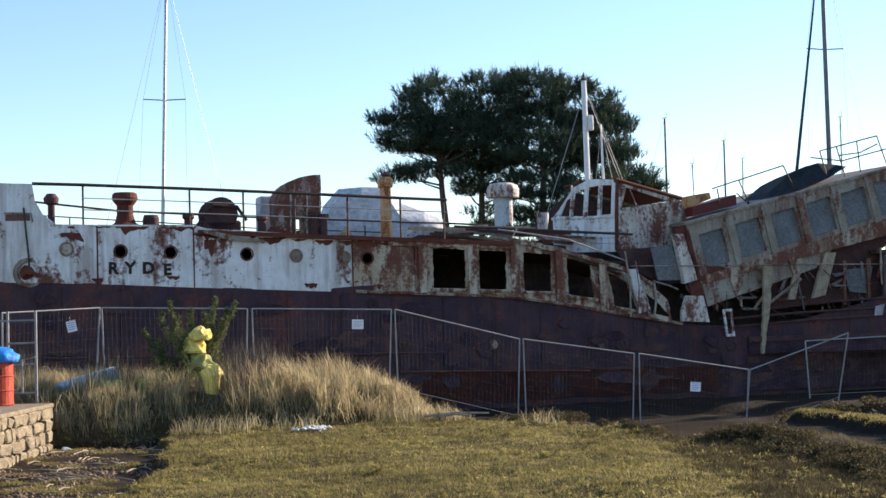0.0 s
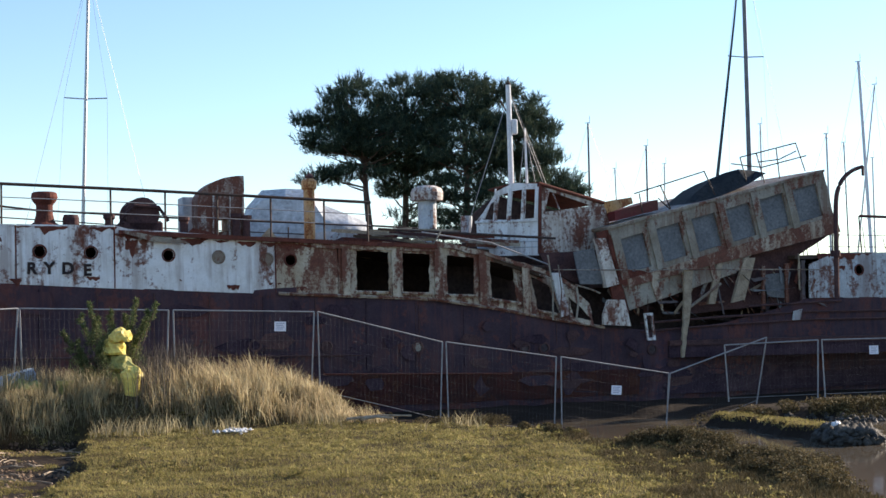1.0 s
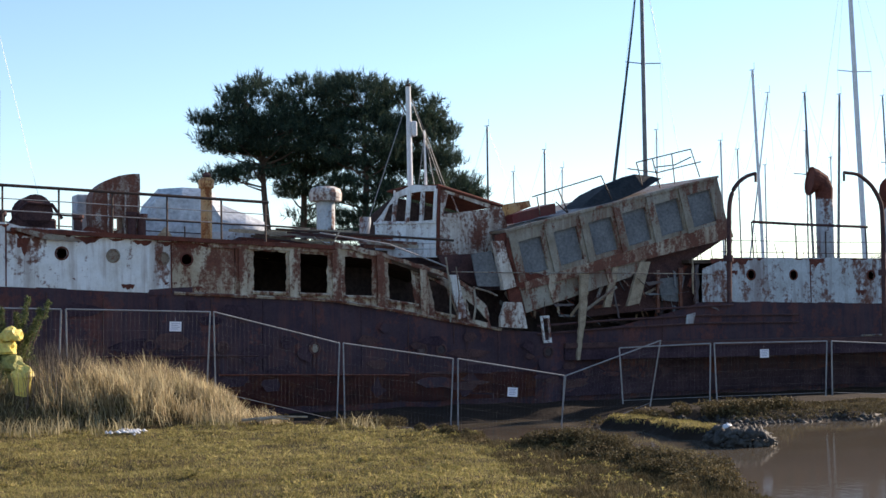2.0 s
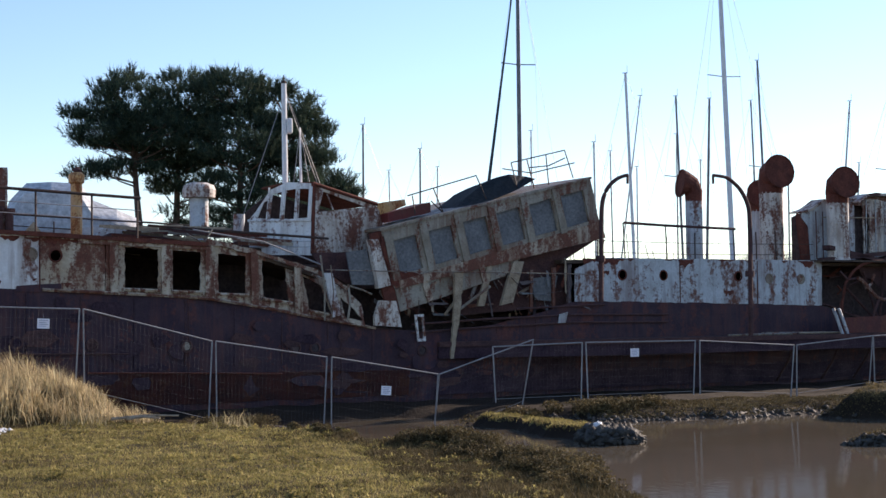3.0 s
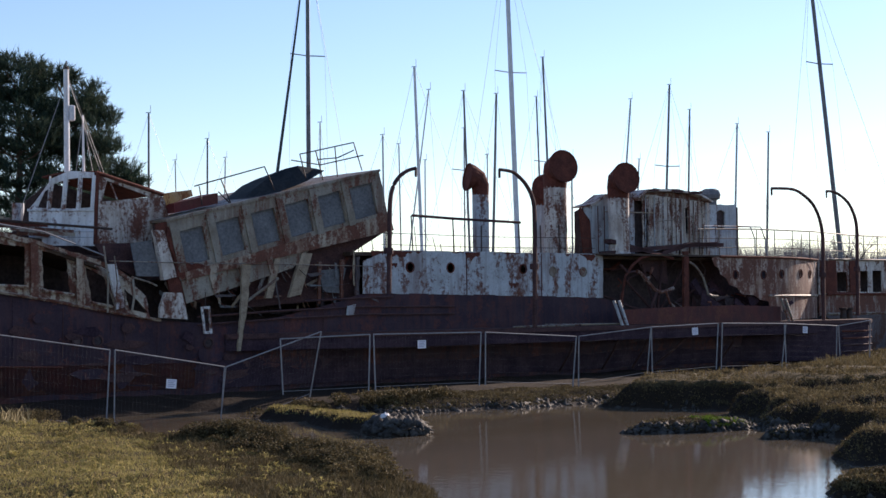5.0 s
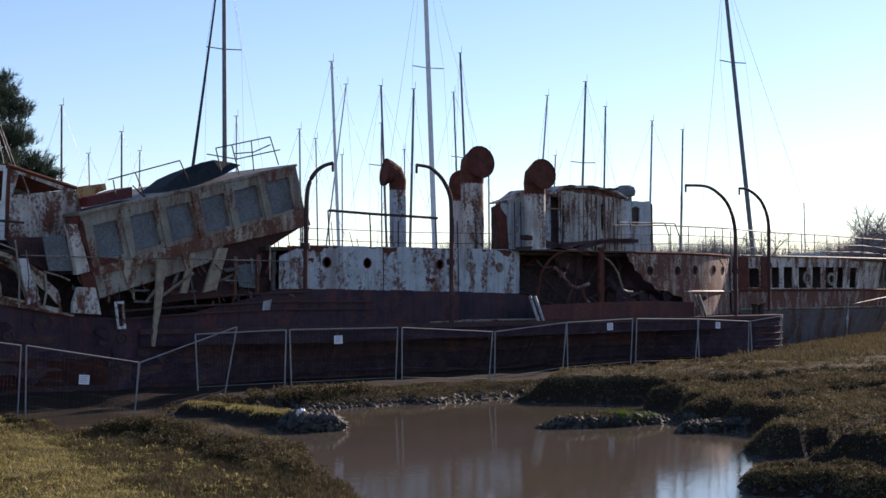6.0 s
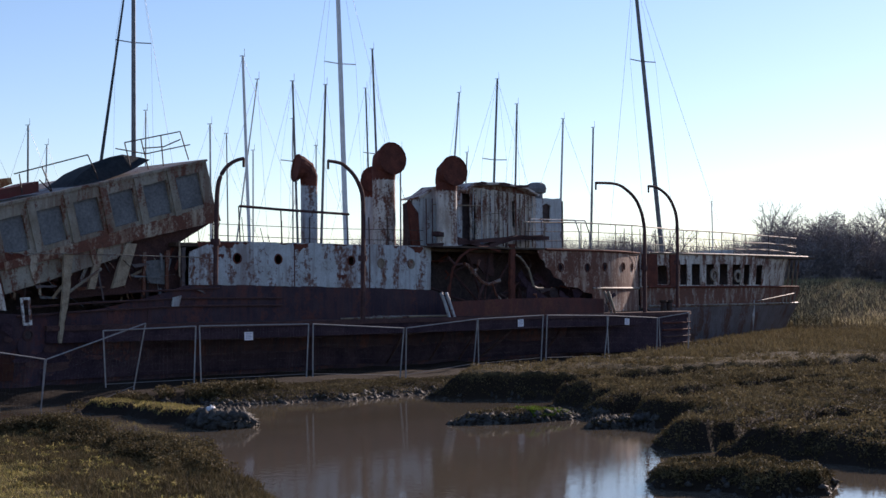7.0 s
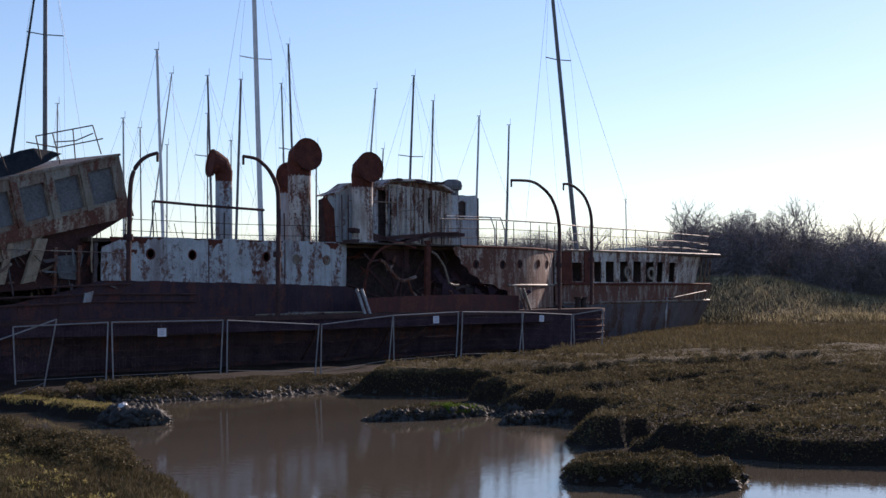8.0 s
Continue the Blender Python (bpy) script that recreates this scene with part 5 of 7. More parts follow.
# Rails of the after deck
bar("boom", [(32.38, 0.3, 6.20), (34.25, 0.3, 6.14), (37.55, 0.3, 6.08)], 0.05, DARKRUST)
for s, h in ((31.2, 5.7), (32.4, 6.2), (34.3, 6.15), (35.6, 5.9), (37.5, 6.1), (38.6, 6.0), (39.6, 6.05), (40.6, 5.9)):
    bar("rail_post", [(s, 0.3, 4.8), (s + rnd.uniform(-0.08, 0.08), 0.3, h)], 0.025, IRON, seg=5)
for z in (5.55, 5.15):
    bar("lower_rail", [(31.0, 0.3, z), (36, 0.3, z - 0.04), (41.5, 0.3, z + 0.02)], 0.012, IRON, seg=4)
for i in range(14):
    s = rnd.uniform(31, 41)
    bar("broken_stanchion", [(s, 6.5, 4.8), (s + rnd.uniform(-0.5, 0.5), 6.5, rnd.uniform(5.5, 6.4))], 0.02, IRON, seg=4)
AR = [(47.7, 6.08), (51.5, 6.16), (55.7, 6.14), (60.6, 6.14), (66, 6.12), (73.5, 6.0)]
for dz in (0.0, 0.4, 0.8):
    bar("top_rail" if dz == 0 else "lower_rail", [(s, 0.4 if s < 56 else 1.8 + 0.06 * max(0, s - 60), z - dz) for s, z in AR], 0.032 if dz == 0 else 0.016, BEIGE if dz == 0 else IRON, seg=5)
for i, s in enumerate(np.arange(47.8, 73.6, 1.25)):
    yy = 0.4 if s < 56 else 1.8 + 0.06 * max(0, s - 60)
    bar("rail_post", [(s, yy, 4.86), (s, yy, 6.12)], 0.024, BEIGE if i % 3 else IRON, seg=5)
for s0, s1 in ((47.9, 50.9), (48.6, 51.6)):
    bar("gate_rail", [(s0, 0.2, 5.0), (s0, 0.2, 6.2), (s1, 0.2, 6.25), (s1 + 0.3, 0.2, 5.7), (s1 + 0.3, 0.2, 5.0)], 0.03, AFTWHITE, seg=5)

# Stern: saloon windows, rub rails, rounded end.
SW = [(58.82, 3.44, 59.61, 4.35), (60.68, 3.40, 61.30, 4.42), (61.67, 3.40, 62.45, 4.44), (62.98, 3.40, 63.73, 4.44), (64.22, 3.40, 65.04, 4.48), (65.49, 3.40, 66.33, 4.46), (66.68, 3.40, 67.32, 4.46), (68.02, 3.40, 68.73, 4.44)]


def stern_y(x, z):
    return 0.02 + 3.2 * max(0.0, (x - 60.0) / 17.0) ** 2.4 * (1.35 - 0.2 * z)


ssn = np.linspace(57.4, 71.6, 16)
bm = bmesh.new()
plate(bm, [(s, 3.3) for s in ssn] + [(s, 4.93) for s in ssn[::-1]], [worn(rect(*w), 0.3, 0.02) for w in SW], 1.48, 0.05)
curved(bm, stern_y, 60.0, 71.6, 0.8)
part("stern_saloon_wall", bm, RUSTWHITE, ship, "rust streaked stern saloon wall with empty windows")
bm = bmesh.new()
ss2 = np.linspace(57.4, 74.6, 18)
plate(bm, [(s, 2.3) for s in ss2] + [(s, 3.28) for s in ss2[::-1]], (), 1.48, 0.05, stern_y)
part("stern_lower_wall", bm, CASING, ship, "brown stained lower stern wall")
bm = bmesh.new()
rows = []
for sx in np.arange(57.6, 75.4, 0.8):
    rows.append([bm.verts.new((sx, side_y(sx, z) - 0.04 + 0.03 * math.sin(1.7 * sx + 3 * z), z)) for z in (-0.4, 0.4, 1.0, 1.6, 2.3)])
for p, q in zip(rows, rows[1:]):
    for k in range(4):
        bm.faces.new((p[k], q[k], q[k + 1], p[k + 1]))
part("stern_plating", bm, STERNGREY, ship, "faded grey stern plating", smooth=True)
slab("red_saloon_end", [(57.5, 3.34), (60.4, 3.34), (60.4, 4.9), (59.75, 4.9), (59.75, 3.4), (58.7, 3.4), (58.7, 4.9), (57.5, 4.9)], 1.44, 1.475, RUST, "red-brown saloon end wall", step=0.3, amp=0.02)
for z, mat in ((2.38, BEIGE), (3.3, RUST), (4.95, BEIGE)):
    bar("stern_rub_rail", [(s, 1.44 + stern_y(s, z), z) for s in np.linspace(58, 75.2 if z < 3 else 74.0, 12)], 0.055, mat, seg=5)
# Dark block added behind the stern windows in place of a shaded room.
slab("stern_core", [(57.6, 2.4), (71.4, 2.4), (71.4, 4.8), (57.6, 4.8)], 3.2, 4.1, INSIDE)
for s in (71.9, 72.6, 73.3, 74.0):
    bar("stern_post", [(s, 1.6 + stern_y(s, 3), 2.4), (s, 1.6 + stern_y(s, 4), 5.0)], 0.05, BEIGE, seg=5)
for s, z in ((63.6, 4.1), (65.9, 4.05)):
    turned("lifebuoy_ring", [(0.2, -0.04), (0.34, -0.04), (0.34, 0.04), (0.2, 0.04)], (s, 1.40 + stern_y(s, z), z - 0.2), BEIGE, rx=90, seg=14, hoop=True)
bar("loose_line", [(67.3, 1.4, 2.52), (70, 1.7, 2.75), (72.5, 2.2, 2.92)], 0.03, BEIGE, seg=4)
for s in (57.3, 57.75):
    turned("bollard", [(0.15, 0), (0.13, 0.4), (0.19, 0.46), (0.19, 0.54)], (s, 0.1, 2.14), IRON, seg=12)

# Lower hull: side lights, a red band where the boot topping shows, a rubbing strake.
for s, z, mat in ((11.0, 2.39, DARKRUST), (13.13, 2.29, DARKRUST), (15.94, 2.20, BEIGE), (19.44, 2.08, INSIDE), (20.1, 2.06, INSIDE), (23.9, 1.9, INSIDE), (25.6, 1.9, INSIDE)):
    yy = 0.10 * max(0, 2.2 - z) ** 1.5
    turned("side_light", [(0.13, -0.01), (0.19, -0.01), (0.19, 0.04), (0.13, 0.05)], (s, yy - 0.03, z), DARKRUST, rx=90, seg=14, hoop=True)
    turned("blanking_plate", [(0.13, 0), (0.12, 0.02), (0.02, 0.03)], (s, yy - 0.03, z), mat, rx=90, seg=12)
bm = bmesh.new()
rows = []
for s in np.arange(2, 24, 0.5):
    t0 = 1.62 - 0.014 * s
    rows.append([bm.verts.new((s, side_y(s, z) - 0.035, z)) for z in (0.5, 0.9, t0)])
for p, q in zip(rows, rows[1:]):
    for k in range(2):
        bm.faces.new((p[k], q[k], q[k + 1], p[k + 1]))
bmesh.ops.solidify(bm, geom=bm.faces[:], thickness=0.015)
part("boot_topping", bm, REDLEAD, ship, "faded red boot topping")
bar("rubbing_strake", [(s, side_y(s, 2) - 0.05, 2.12 - 0.02 * (s - 9)) for s in (3, 6, 9, 12, 14.2)], 0.035, DARKRUST, seg=5)
bar("rubbing_strake", [(13, -0.02, 1.50), (17.5, -0.02, 1.36), (19, -0.02, 1.3)], 0.03, RUST, seg=5)
for z0 in (3.0, 1.9):
    for i in range(5):
        s = 1 + i * 5.0
        bar("plate_seam", [(s, side_y(s, z0) - 0.04, z0 - 0.9), (s, side_y(s, z0) - 0.04, z0 + 0.6)], 0.012, DARKRUST, seg=4)
for i in range(18):
    s, z = rnd.uniform(22.8, 29.8), rnd.uniform(2.9, 4.4)
    a, q = rnd.uniform(0.3, 2.8), rnd.uniform(0.2, 0.75)
    y = rnd.uniform(-0.05, 0.4)
    c, d = math.cos(a) * q, math.sin(a) * q
    if z + d < 4.6:
        slab("wreckage", [(s, z), (s + c, z + d), (s + c + 0.08, z + d - 0.05), (s + 0.1, z - 0.07)], y, y + 0.03, rnd.choice([AFTWHITE, PLANK, BEIGE, RUST, SKIRT, GREYBOARD]), step=0.2, amp=0.02)
bar("sheer_rail", [(s, side_y(s, 3) - 0.06, lerp(HULL_TOP, s) + 0.0) for s in np.arange(11.7, 22.4, 0.7)], 0.05, SKIRT, "rusted sheer rail", seg=5)
for i in range(70):
    s = rnd.uniform(2.5, 30.0)
    z = rnd.uniform(0.7, lerp(HULL_TOP, s) - 0.35)
    w, h = rnd.uniform(0.25, 1.5), rnd.uniform(0.08, 0.42)
    k = 6
    y = side_y(s, z) - rnd.uniform(0.045, 0.075)
    loop = [(s + w * math.cos(2 * math.pi * j / k) * rnd.uniform(0.3, 0.6), z + h * math.sin(2 * math.pi * j / k) * rnd.uniform(0.4, 1.0)) for j in range(k)]
    slab("hull_scale", loop, y, y + 0.006, rnd.choice([DARKRUST, GUARDBLACK, GUARDBLACK, BLACK, DARKRUST] if z < 1.9 else [DARKRUST, GUARDBLACK, BLACK, GUARDBLACK]), step=0.16, amp=0.012)
for s in np.arange(3.5, 29, 1.55):
    z1 = lerp(HULL_TOP, s) - 0.12
    bar("hull_butt", [(s, side_y(s, z1) - 0.035, z1), (s, side_y(s, 1.6) - 0.035, 1.6)], 0.014, rnd.choice([GUARDBLACK, DARKRUST]), seg=4)
for i in range(75):
    s, z = rnd.uniform(22.8, 31.2), rnd.uniform(2.75, 4.15)
    z = min(z, 3.3 + 0.18 * (s - 23))
    a, q = rnd.choice([rnd.uniform(-0.2, 0.2), rnd.uniform(1.1, 2.0), rnd.uniform(0.3, 2.9)]), rnd.uniform(0.3, 1.2)
    c, d = math.cos(a) * q, math.sin(a) * q
    if z + d > 3.75 + 0.2 * (s - 23):
        d *= 0.4
    y, w = rnd.uniform(-0.1, 1.0), rnd.uniform(0.03, 0.12)
    slab("wreckage", [(s, z), (s + c, z + d), (s + c + w, z + d - w * 0.5), (s + w, z - w)], y, y + 0.03, rnd.choice([DARKRUST, RUST, CASING, STERNGREY, SKIRT, GREYBOARD, DARKRUST, STERNGREY, PLANK]), step=0.2, amp=0.02)
for s, z0, z1, w in ((28.2, 3.1, 4.5, 0.1), (29.1, 2.9, 4.6, 0.12), (29.75, 2.9, 4.7, 0.14), (30.4, 3.0, 4.2, 0.08)):
    slab("standing_frame", [(s, z0), (s + w, z0), (s + w + 0.05, z1), (s + 0.04, z1)], 0.12, 0.2, rnd.choice([STERNGREY, CASING]), "standing broken frame", step=0.15, amp=0.03)
for k, z in enumerate((5.25, 5.6)):
    bar("stern_cross_rail", [(66 + k, 2.0, z), (70, 2.2, z + 0.05), (73.4, 2.6, z - 0.1)], 0.03, BEIGE, seg=4)


def ship_xy(s, n):
    """The plan place at s along the ship and n out from its near side."""
    p = SHIP @ Vector((s, -n, 0))
    return p.x, p.y


def ground_z(x, y):
    return float(height(np.array([x]), np.array([y]))[0])


# ---------------------------------------------------------------- mesh fence along the shore
def fence_panel(a, b, za, zb, drop, lean=0.0):
    """A wire panel between two plan points, with the heights of its top corners; drop: height of its frame."""
    ax, ay = a
    bx, by = b
    f = thing("fence_panel", pose(ax, ay, 0), "galvanised wire mesh site fence panel, sagging on the mud", "fence", "site fence panels")
    d = Vector((bx - ax, by - ay, 0))
    side = Vector((d.y, -d.x, 0)).normalized() * lean
    A, B = Vector((0, 0, za)) + side, d + Vector((0, 0, zb)) + side
    A0, B0 = Vector((0.06, 0, za - drop)), d + Vector((-0.06, 0, zb - drop))
    for nm, p, q, r in (("top_bar", A, B, 0.020), ("bottom_bar", A0 + Vector((0, 0, 0.10)), B0 + Vector((0, 0, 0.10)), 0.007), ("post", A, A0, 0.022), ("post", B, B0, 0.022)):
        part(nm, tube(bmesh.new(), [p, q], r, 6), GALV, f)
    bm = bmesh.new()
    k = max(4, int(d.length / 0.11))
    for i in range(1, k):
        u = i / k
        tube(bm, [A.lerp(B, u), A0.lerp(B0, u) + Vector((0, 0, 0.15))], 0.0010, 3)
    for j in range(1, 8):
        u = j / 8
        tube(bm, [A.lerp(A0, u), B.lerp(B0, u)], 0.0010, 3)
    part("wire_mesh", bm, WIRE, f, "fine wire mesh")
    return f


RUN = [(1.55, 6.2, 3.42), (3.94, 5.0, 3.50), (7.55, 5.0, 3.39), (11.23, 5.0, 3.28), (14.72, 5.0, 2.42), (18.02, 5.0, 1.93), (21.45, 5.0, 1.37)]
for (s0, n0, z0), (s1, n1, z1) in zip(RUN, RUN[1:]):
    fence_panel(ship_xy(s0 + 0.05, n0), ship_xy(s1 - 0.05, n1), z0, z1, 1.95 if s0 < 10 else 2.1, rnd.uniform(0.05, 0.25))
fence_panel(ship_xy(21.2, 5.1), ship_xy(24.38, 5.1), 1.38, 2.29, 1.9, 0.5)
RUN = [(23.2, 5.2, 2.10), (25.3, 6.8, 2.20), (29.29, 7.0, 2.18), (33.21, 7.0, 1.97), (36.66, 7.0, 2.20), (40.16, 7.0, 2.27), (43.78, 7.0, 2.20), (47.04, 7.0, 2.06), (49.16, 7.0, 2.23)]
for (s0, n0, z0), (s1, n1, z1) in zip(RUN, RUN[1:]):
    fence_panel(ship_xy(s0 + 0.05, n0), ship_xy(s1 - 0.05, n1), z0, z1, 1.6, rnd.uniform(0.0, 0.2))


def notice(s, n, z, w, h, tilt):
    x, y = ship_xy(s, n)
    t = thing("paper_notice", pose(x, y, z, 0, tilt, 19.3), "white paper notice tied to the fence", "sign", "fence notices")
    part("sheet", box(bmesh.new(), -w / 2, w / 2, -0.012, -0.006, -h / 2, h / 2), PAPER, t)
    for i in range(4):
        part("print_bar", box(bmesh.new(), -w * 0.36, w * (0.36 - 0.12 * (i % 2)), -0.0145, -0.0125, h * (0.28 - 0.19 * i), h * (0.34 - 0.19 * i)), INK, t, "faded line of print")
    part("wire_tie", tube(bmesh.new(), [(0, -0.004, h / 2), (0, 0.03, h / 2 + 0.1)], 0.004, 4), GALV, t)


for s, n, z, w, h, a in ((3.25, 5.5, 3.08, 0.22, 0.26, -12), (10.25, 5.25, 2.93, 0.30, 0.24, 2), (19.62, 5.4, 0.98, 0.31, 0.25, 5), (26.85, 7.15, 1.88, 0.31, 0.24, 0), (38.78, 7.15, 2.02, 0.30, 0.25, -2), (44.85, 7.15, 1.95, 0.28, 0.24, 3)):
    notice(s, n, z, w, h, a)

# ---------------------------------------------------------------- quay corner and the things by the bank
def quay():
    q = thing("quay_wall", pose(0, 0, 0), "low quay wall of rough buff stone blocks", "wall", kind="structure")
    part("core", box(bmesh.new(), -30, -8.14, -3, 30.1, -0.4, 1.44), STONE, q)
    part("paving", box(bmesh.new(), -30, -8.0, -3, 30.22, 1.44, 1.53, 0.02), STONE, q, "worn stone coping")
    shapes = []
    for k in range(5):
        bm = box(bmesh.new(), -0.09, 0.09, -0.22, 0.22, -0.12, 0.12, 0.035)
        for v in bm.verts:
            v.co += Vector((rnd.uniform(-0.02, 0.02), rnd.uniform(-0.03, 0.03), rnd.uniform(-0.02, 0.02)))
        me = bpy.data.meshes.new("stone")
        bm.to_mesh(me)
        bm.free()
        me.materials.append(STONE)
        shapes.append(me)
    for r in range(6):
        y = 19.0 + 0.2 * (r % 2)
        while y < 30.1:
            L = rnd.uniform(0.2, 0.62)
            ob = new("stone", rnd.choice(shapes))
            ob.parent = q
            ob.matrix_basis = pose(-8.10 + rnd.uniform(-0.02, 0.03), min(y + L / 2, 30.0), 0.12 + 0.245 * r, rnd.uniform(-7, 7), rnd.uniform(-5, 5), rnd.uniform(-6, 6)) @ Matrix.Diagonal((1, L / 0.46, rnd.uniform(0.75, 1.05), 1))
            y += L
    for r in range(6):
        x = -8.15
        while x > -10.5:
            L = rnd.uniform(0.3, 0.55)
            ob = new("stone", rnd.choice(shapes))
            ob.parent = q
            ob.matrix_basis = pose(x - L / 2, 30.13, 0.12 + 0.245 * r, 0, 0, 90 + rnd.uniform(-4, 4)) @ Matrix.Diagonal((1, L / 0.46, 1, 1))
            x -= L


quay()
dr = thing("oil_drum", pose(-8.98, 29.75, 1.53), "dented red steel drum standing on the quay", "drum")
part("drum_body", lathe(bmesh.new(), [(0.28, 0), (0.305, 0.02), (0.29, 0.04), (0.29, 0.28), (0.305, 0.30), (0.29, 0.32), (0.29, 0.57), (0.305, 0.59), (0.29, 0.61), (0.29, 0.83), (0.305, 0.86), (0.28, 0.87)], None, 24), DRUM, dr)
part("drum_label", box(bmesh.new(), 0.03, 0.16, -0.296, -0.288, 0.62, 0.74), DARKRUST, dr, "scuffed dark label")
bm = bmesh.new()
bmesh.ops.create_icosphere(bm, subdivisions=3, radius=1.0)
for v in bm.verts:
    k = 1 + 0.22 * noise.noise(v.co * 2.3)
    v.co = Vector((v.co.x * 0.42 * k, v.co.y * 0.34 * k, max(0.0, v.co.z * 0.26 * k + 0.06)))
tp = part("tarpaulin", bm, BLUE, None, smooth=True)
tp.matrix_basis = pose(-9.0, 29.75, 2.39)
tagged(tp, "crumpled blue tarpaulin lying on the red drum", "tarpaulin")

ld = thing("ladder_frame", pose(-8.95, 31.35, 1.45), "galvanised tubular ladder frame standing behind the quay", "frame")
for x in (-0.3, 0.29):
    part("upright", tube(bmesh.new(), [(x, 0, -0.1), (x, 0, 1.98)], 0.028, 8), GALV, ld)
for z in (0.25, 0.85, 1.30, 1.78):
    part("rung", tube(bmesh.new(), [(-0.3 if z < 1.5 else -0.75, 0, z), (0.29, 0, z)], 0.02, 6), GALV, ld)
part("brace", tube(bmesh.new(), [(0.02, -0.1, 0.25), (0.02, -0.1, 0.95), (0.3, -0.1, 1.0)], 0.02, 6), GALV, ld)


def lump(name, at, size, mat, label, cat, seed, flat=0.0):
    bm = bmesh.new()
    bmesh.ops.create_icosphere(bm, subdivisions=3, radius=1.0)
    for v in bm.verts:
        k = 1 + 0.42 * noise.noise(v.co * 1.7 + Vector((seed, 0, 0))) + 0.28 * abs(noise.noise(v.co * 3.4 + Vector((seed, 3, 0))))
        v.co = Vector((v.co.x * size[0] * k, v.co.y * size[1] * k, max(-size[2] * 0.55, v.co.z * size[2] * k)))
    ob = part(name, bm, mat, None, smooth=False)
    ob.matrix_basis = pose(*at)
    return tagged(ob, label, cat)


lump("plastic_sack", (-5.75, 33.6, 1.75), (0.32, 0.28, 0.30), PALEYELLOW, "mossy yellow plastic sack in the grass", "sack", 1)
lump("plastic_sack", (-5.56, 33.55, 2.15), (0.26, 0.24, 0.24), PALEYELLOW, "mossy yellow sack on a heap of sacks", "sack", 2)
lump("plastic_sack", (-5.72, 33.6, 2.52), (0.28, 0.24, 0.23), YELLOW, "yellow plastic sack on a heap of sacks", "sack", 3)
lump("plastic_sack", (-5.55, 33.5, 2.78), (0.22, 0.2, 0.18), YELLOW, "small yellow plastic sack topping a heap", "sack", 4)
bk = thing("bucket", pose(-5.16, 32.6, 1.50), "bright yellow plastic bucket in dry grass", "bucket")
part("bucket_body", lathe(bmesh.new(), [(0.15, 0), (0.20, 0.40), (0.215, 0.40), (0.215, 0.44), (0.195, 0.44), (0.19, 0.40)], None, 18), YELLOW, bk)
part("bucket_handle", tube(bmesh.new(), [(0.2 * math.cos(a), -0.1, 0.42 - 0.2 * math.sin(a)) for a in np.linspace(0, math.pi, 8)], 0.01, 5), YELLOW, bk)
lump("plastic_sack", (-5.14, 32.6, 1.98), (0.20, 0.17, 0.17), YELLOW, "yellow plastic sack resting in a bucket", "sack", 5)
bk2 = thing("bucket", pose(-6.65, 32.9, 1.45), "faded yellow bucket half hidden in grass", "bucket")
part("bucket_body", lathe(bmesh.new(), [(0.15, 0), (0.19, 0.38), (0.2, 0.42), (0.18, 0.42)], None, 16), PALEYELLOW, bk2)
lump("mossy_mound", (-7.5, 32.6, 1.5), (0.42, 0.36, 0.38), PALEYELLOW, "mossy yellow-green plastic drum in grass", "drum", 6)
dg = thing("dinghy", pose(-8.05, 33.4, 1.55, 12, -14, 25), "small upturned pale blue and black dinghy", "boat")
bm = bmesh.new()
rows = []
for i in range(9):
    u = i / 8
    w = 0.42 * math.sin(math.pi * min(0.5, 0.12 + 0.5 * u)) * (1 if u < 0.85 else 1 - 2.5 * (u - 0.85))
    rows.append([bm.verts.new((-0.7 + 1.4 * u, w * math.cos(a), 0.45 * math.sin(a))) for a in np.linspace(0, math.pi, 8)])
for p, q in zip(rows, rows[1:]):
    for k in range(7):
        bm.faces.new((p[k], q[k], q[k + 1], p[k + 1]))
bm.faces.new(rows[0])
bm.faces.new(rows[-1][::-1])
part("dinghy_hull", bm, PALEBLUE, dg, smooth=True)
part("gunwale", tube(bmesh.new(), [(-0.7, -0.4, 0.02), (0, -0.44, 0.02), (0.6, -0.35, 0.02)], 0.035, 6), IRON, dg)

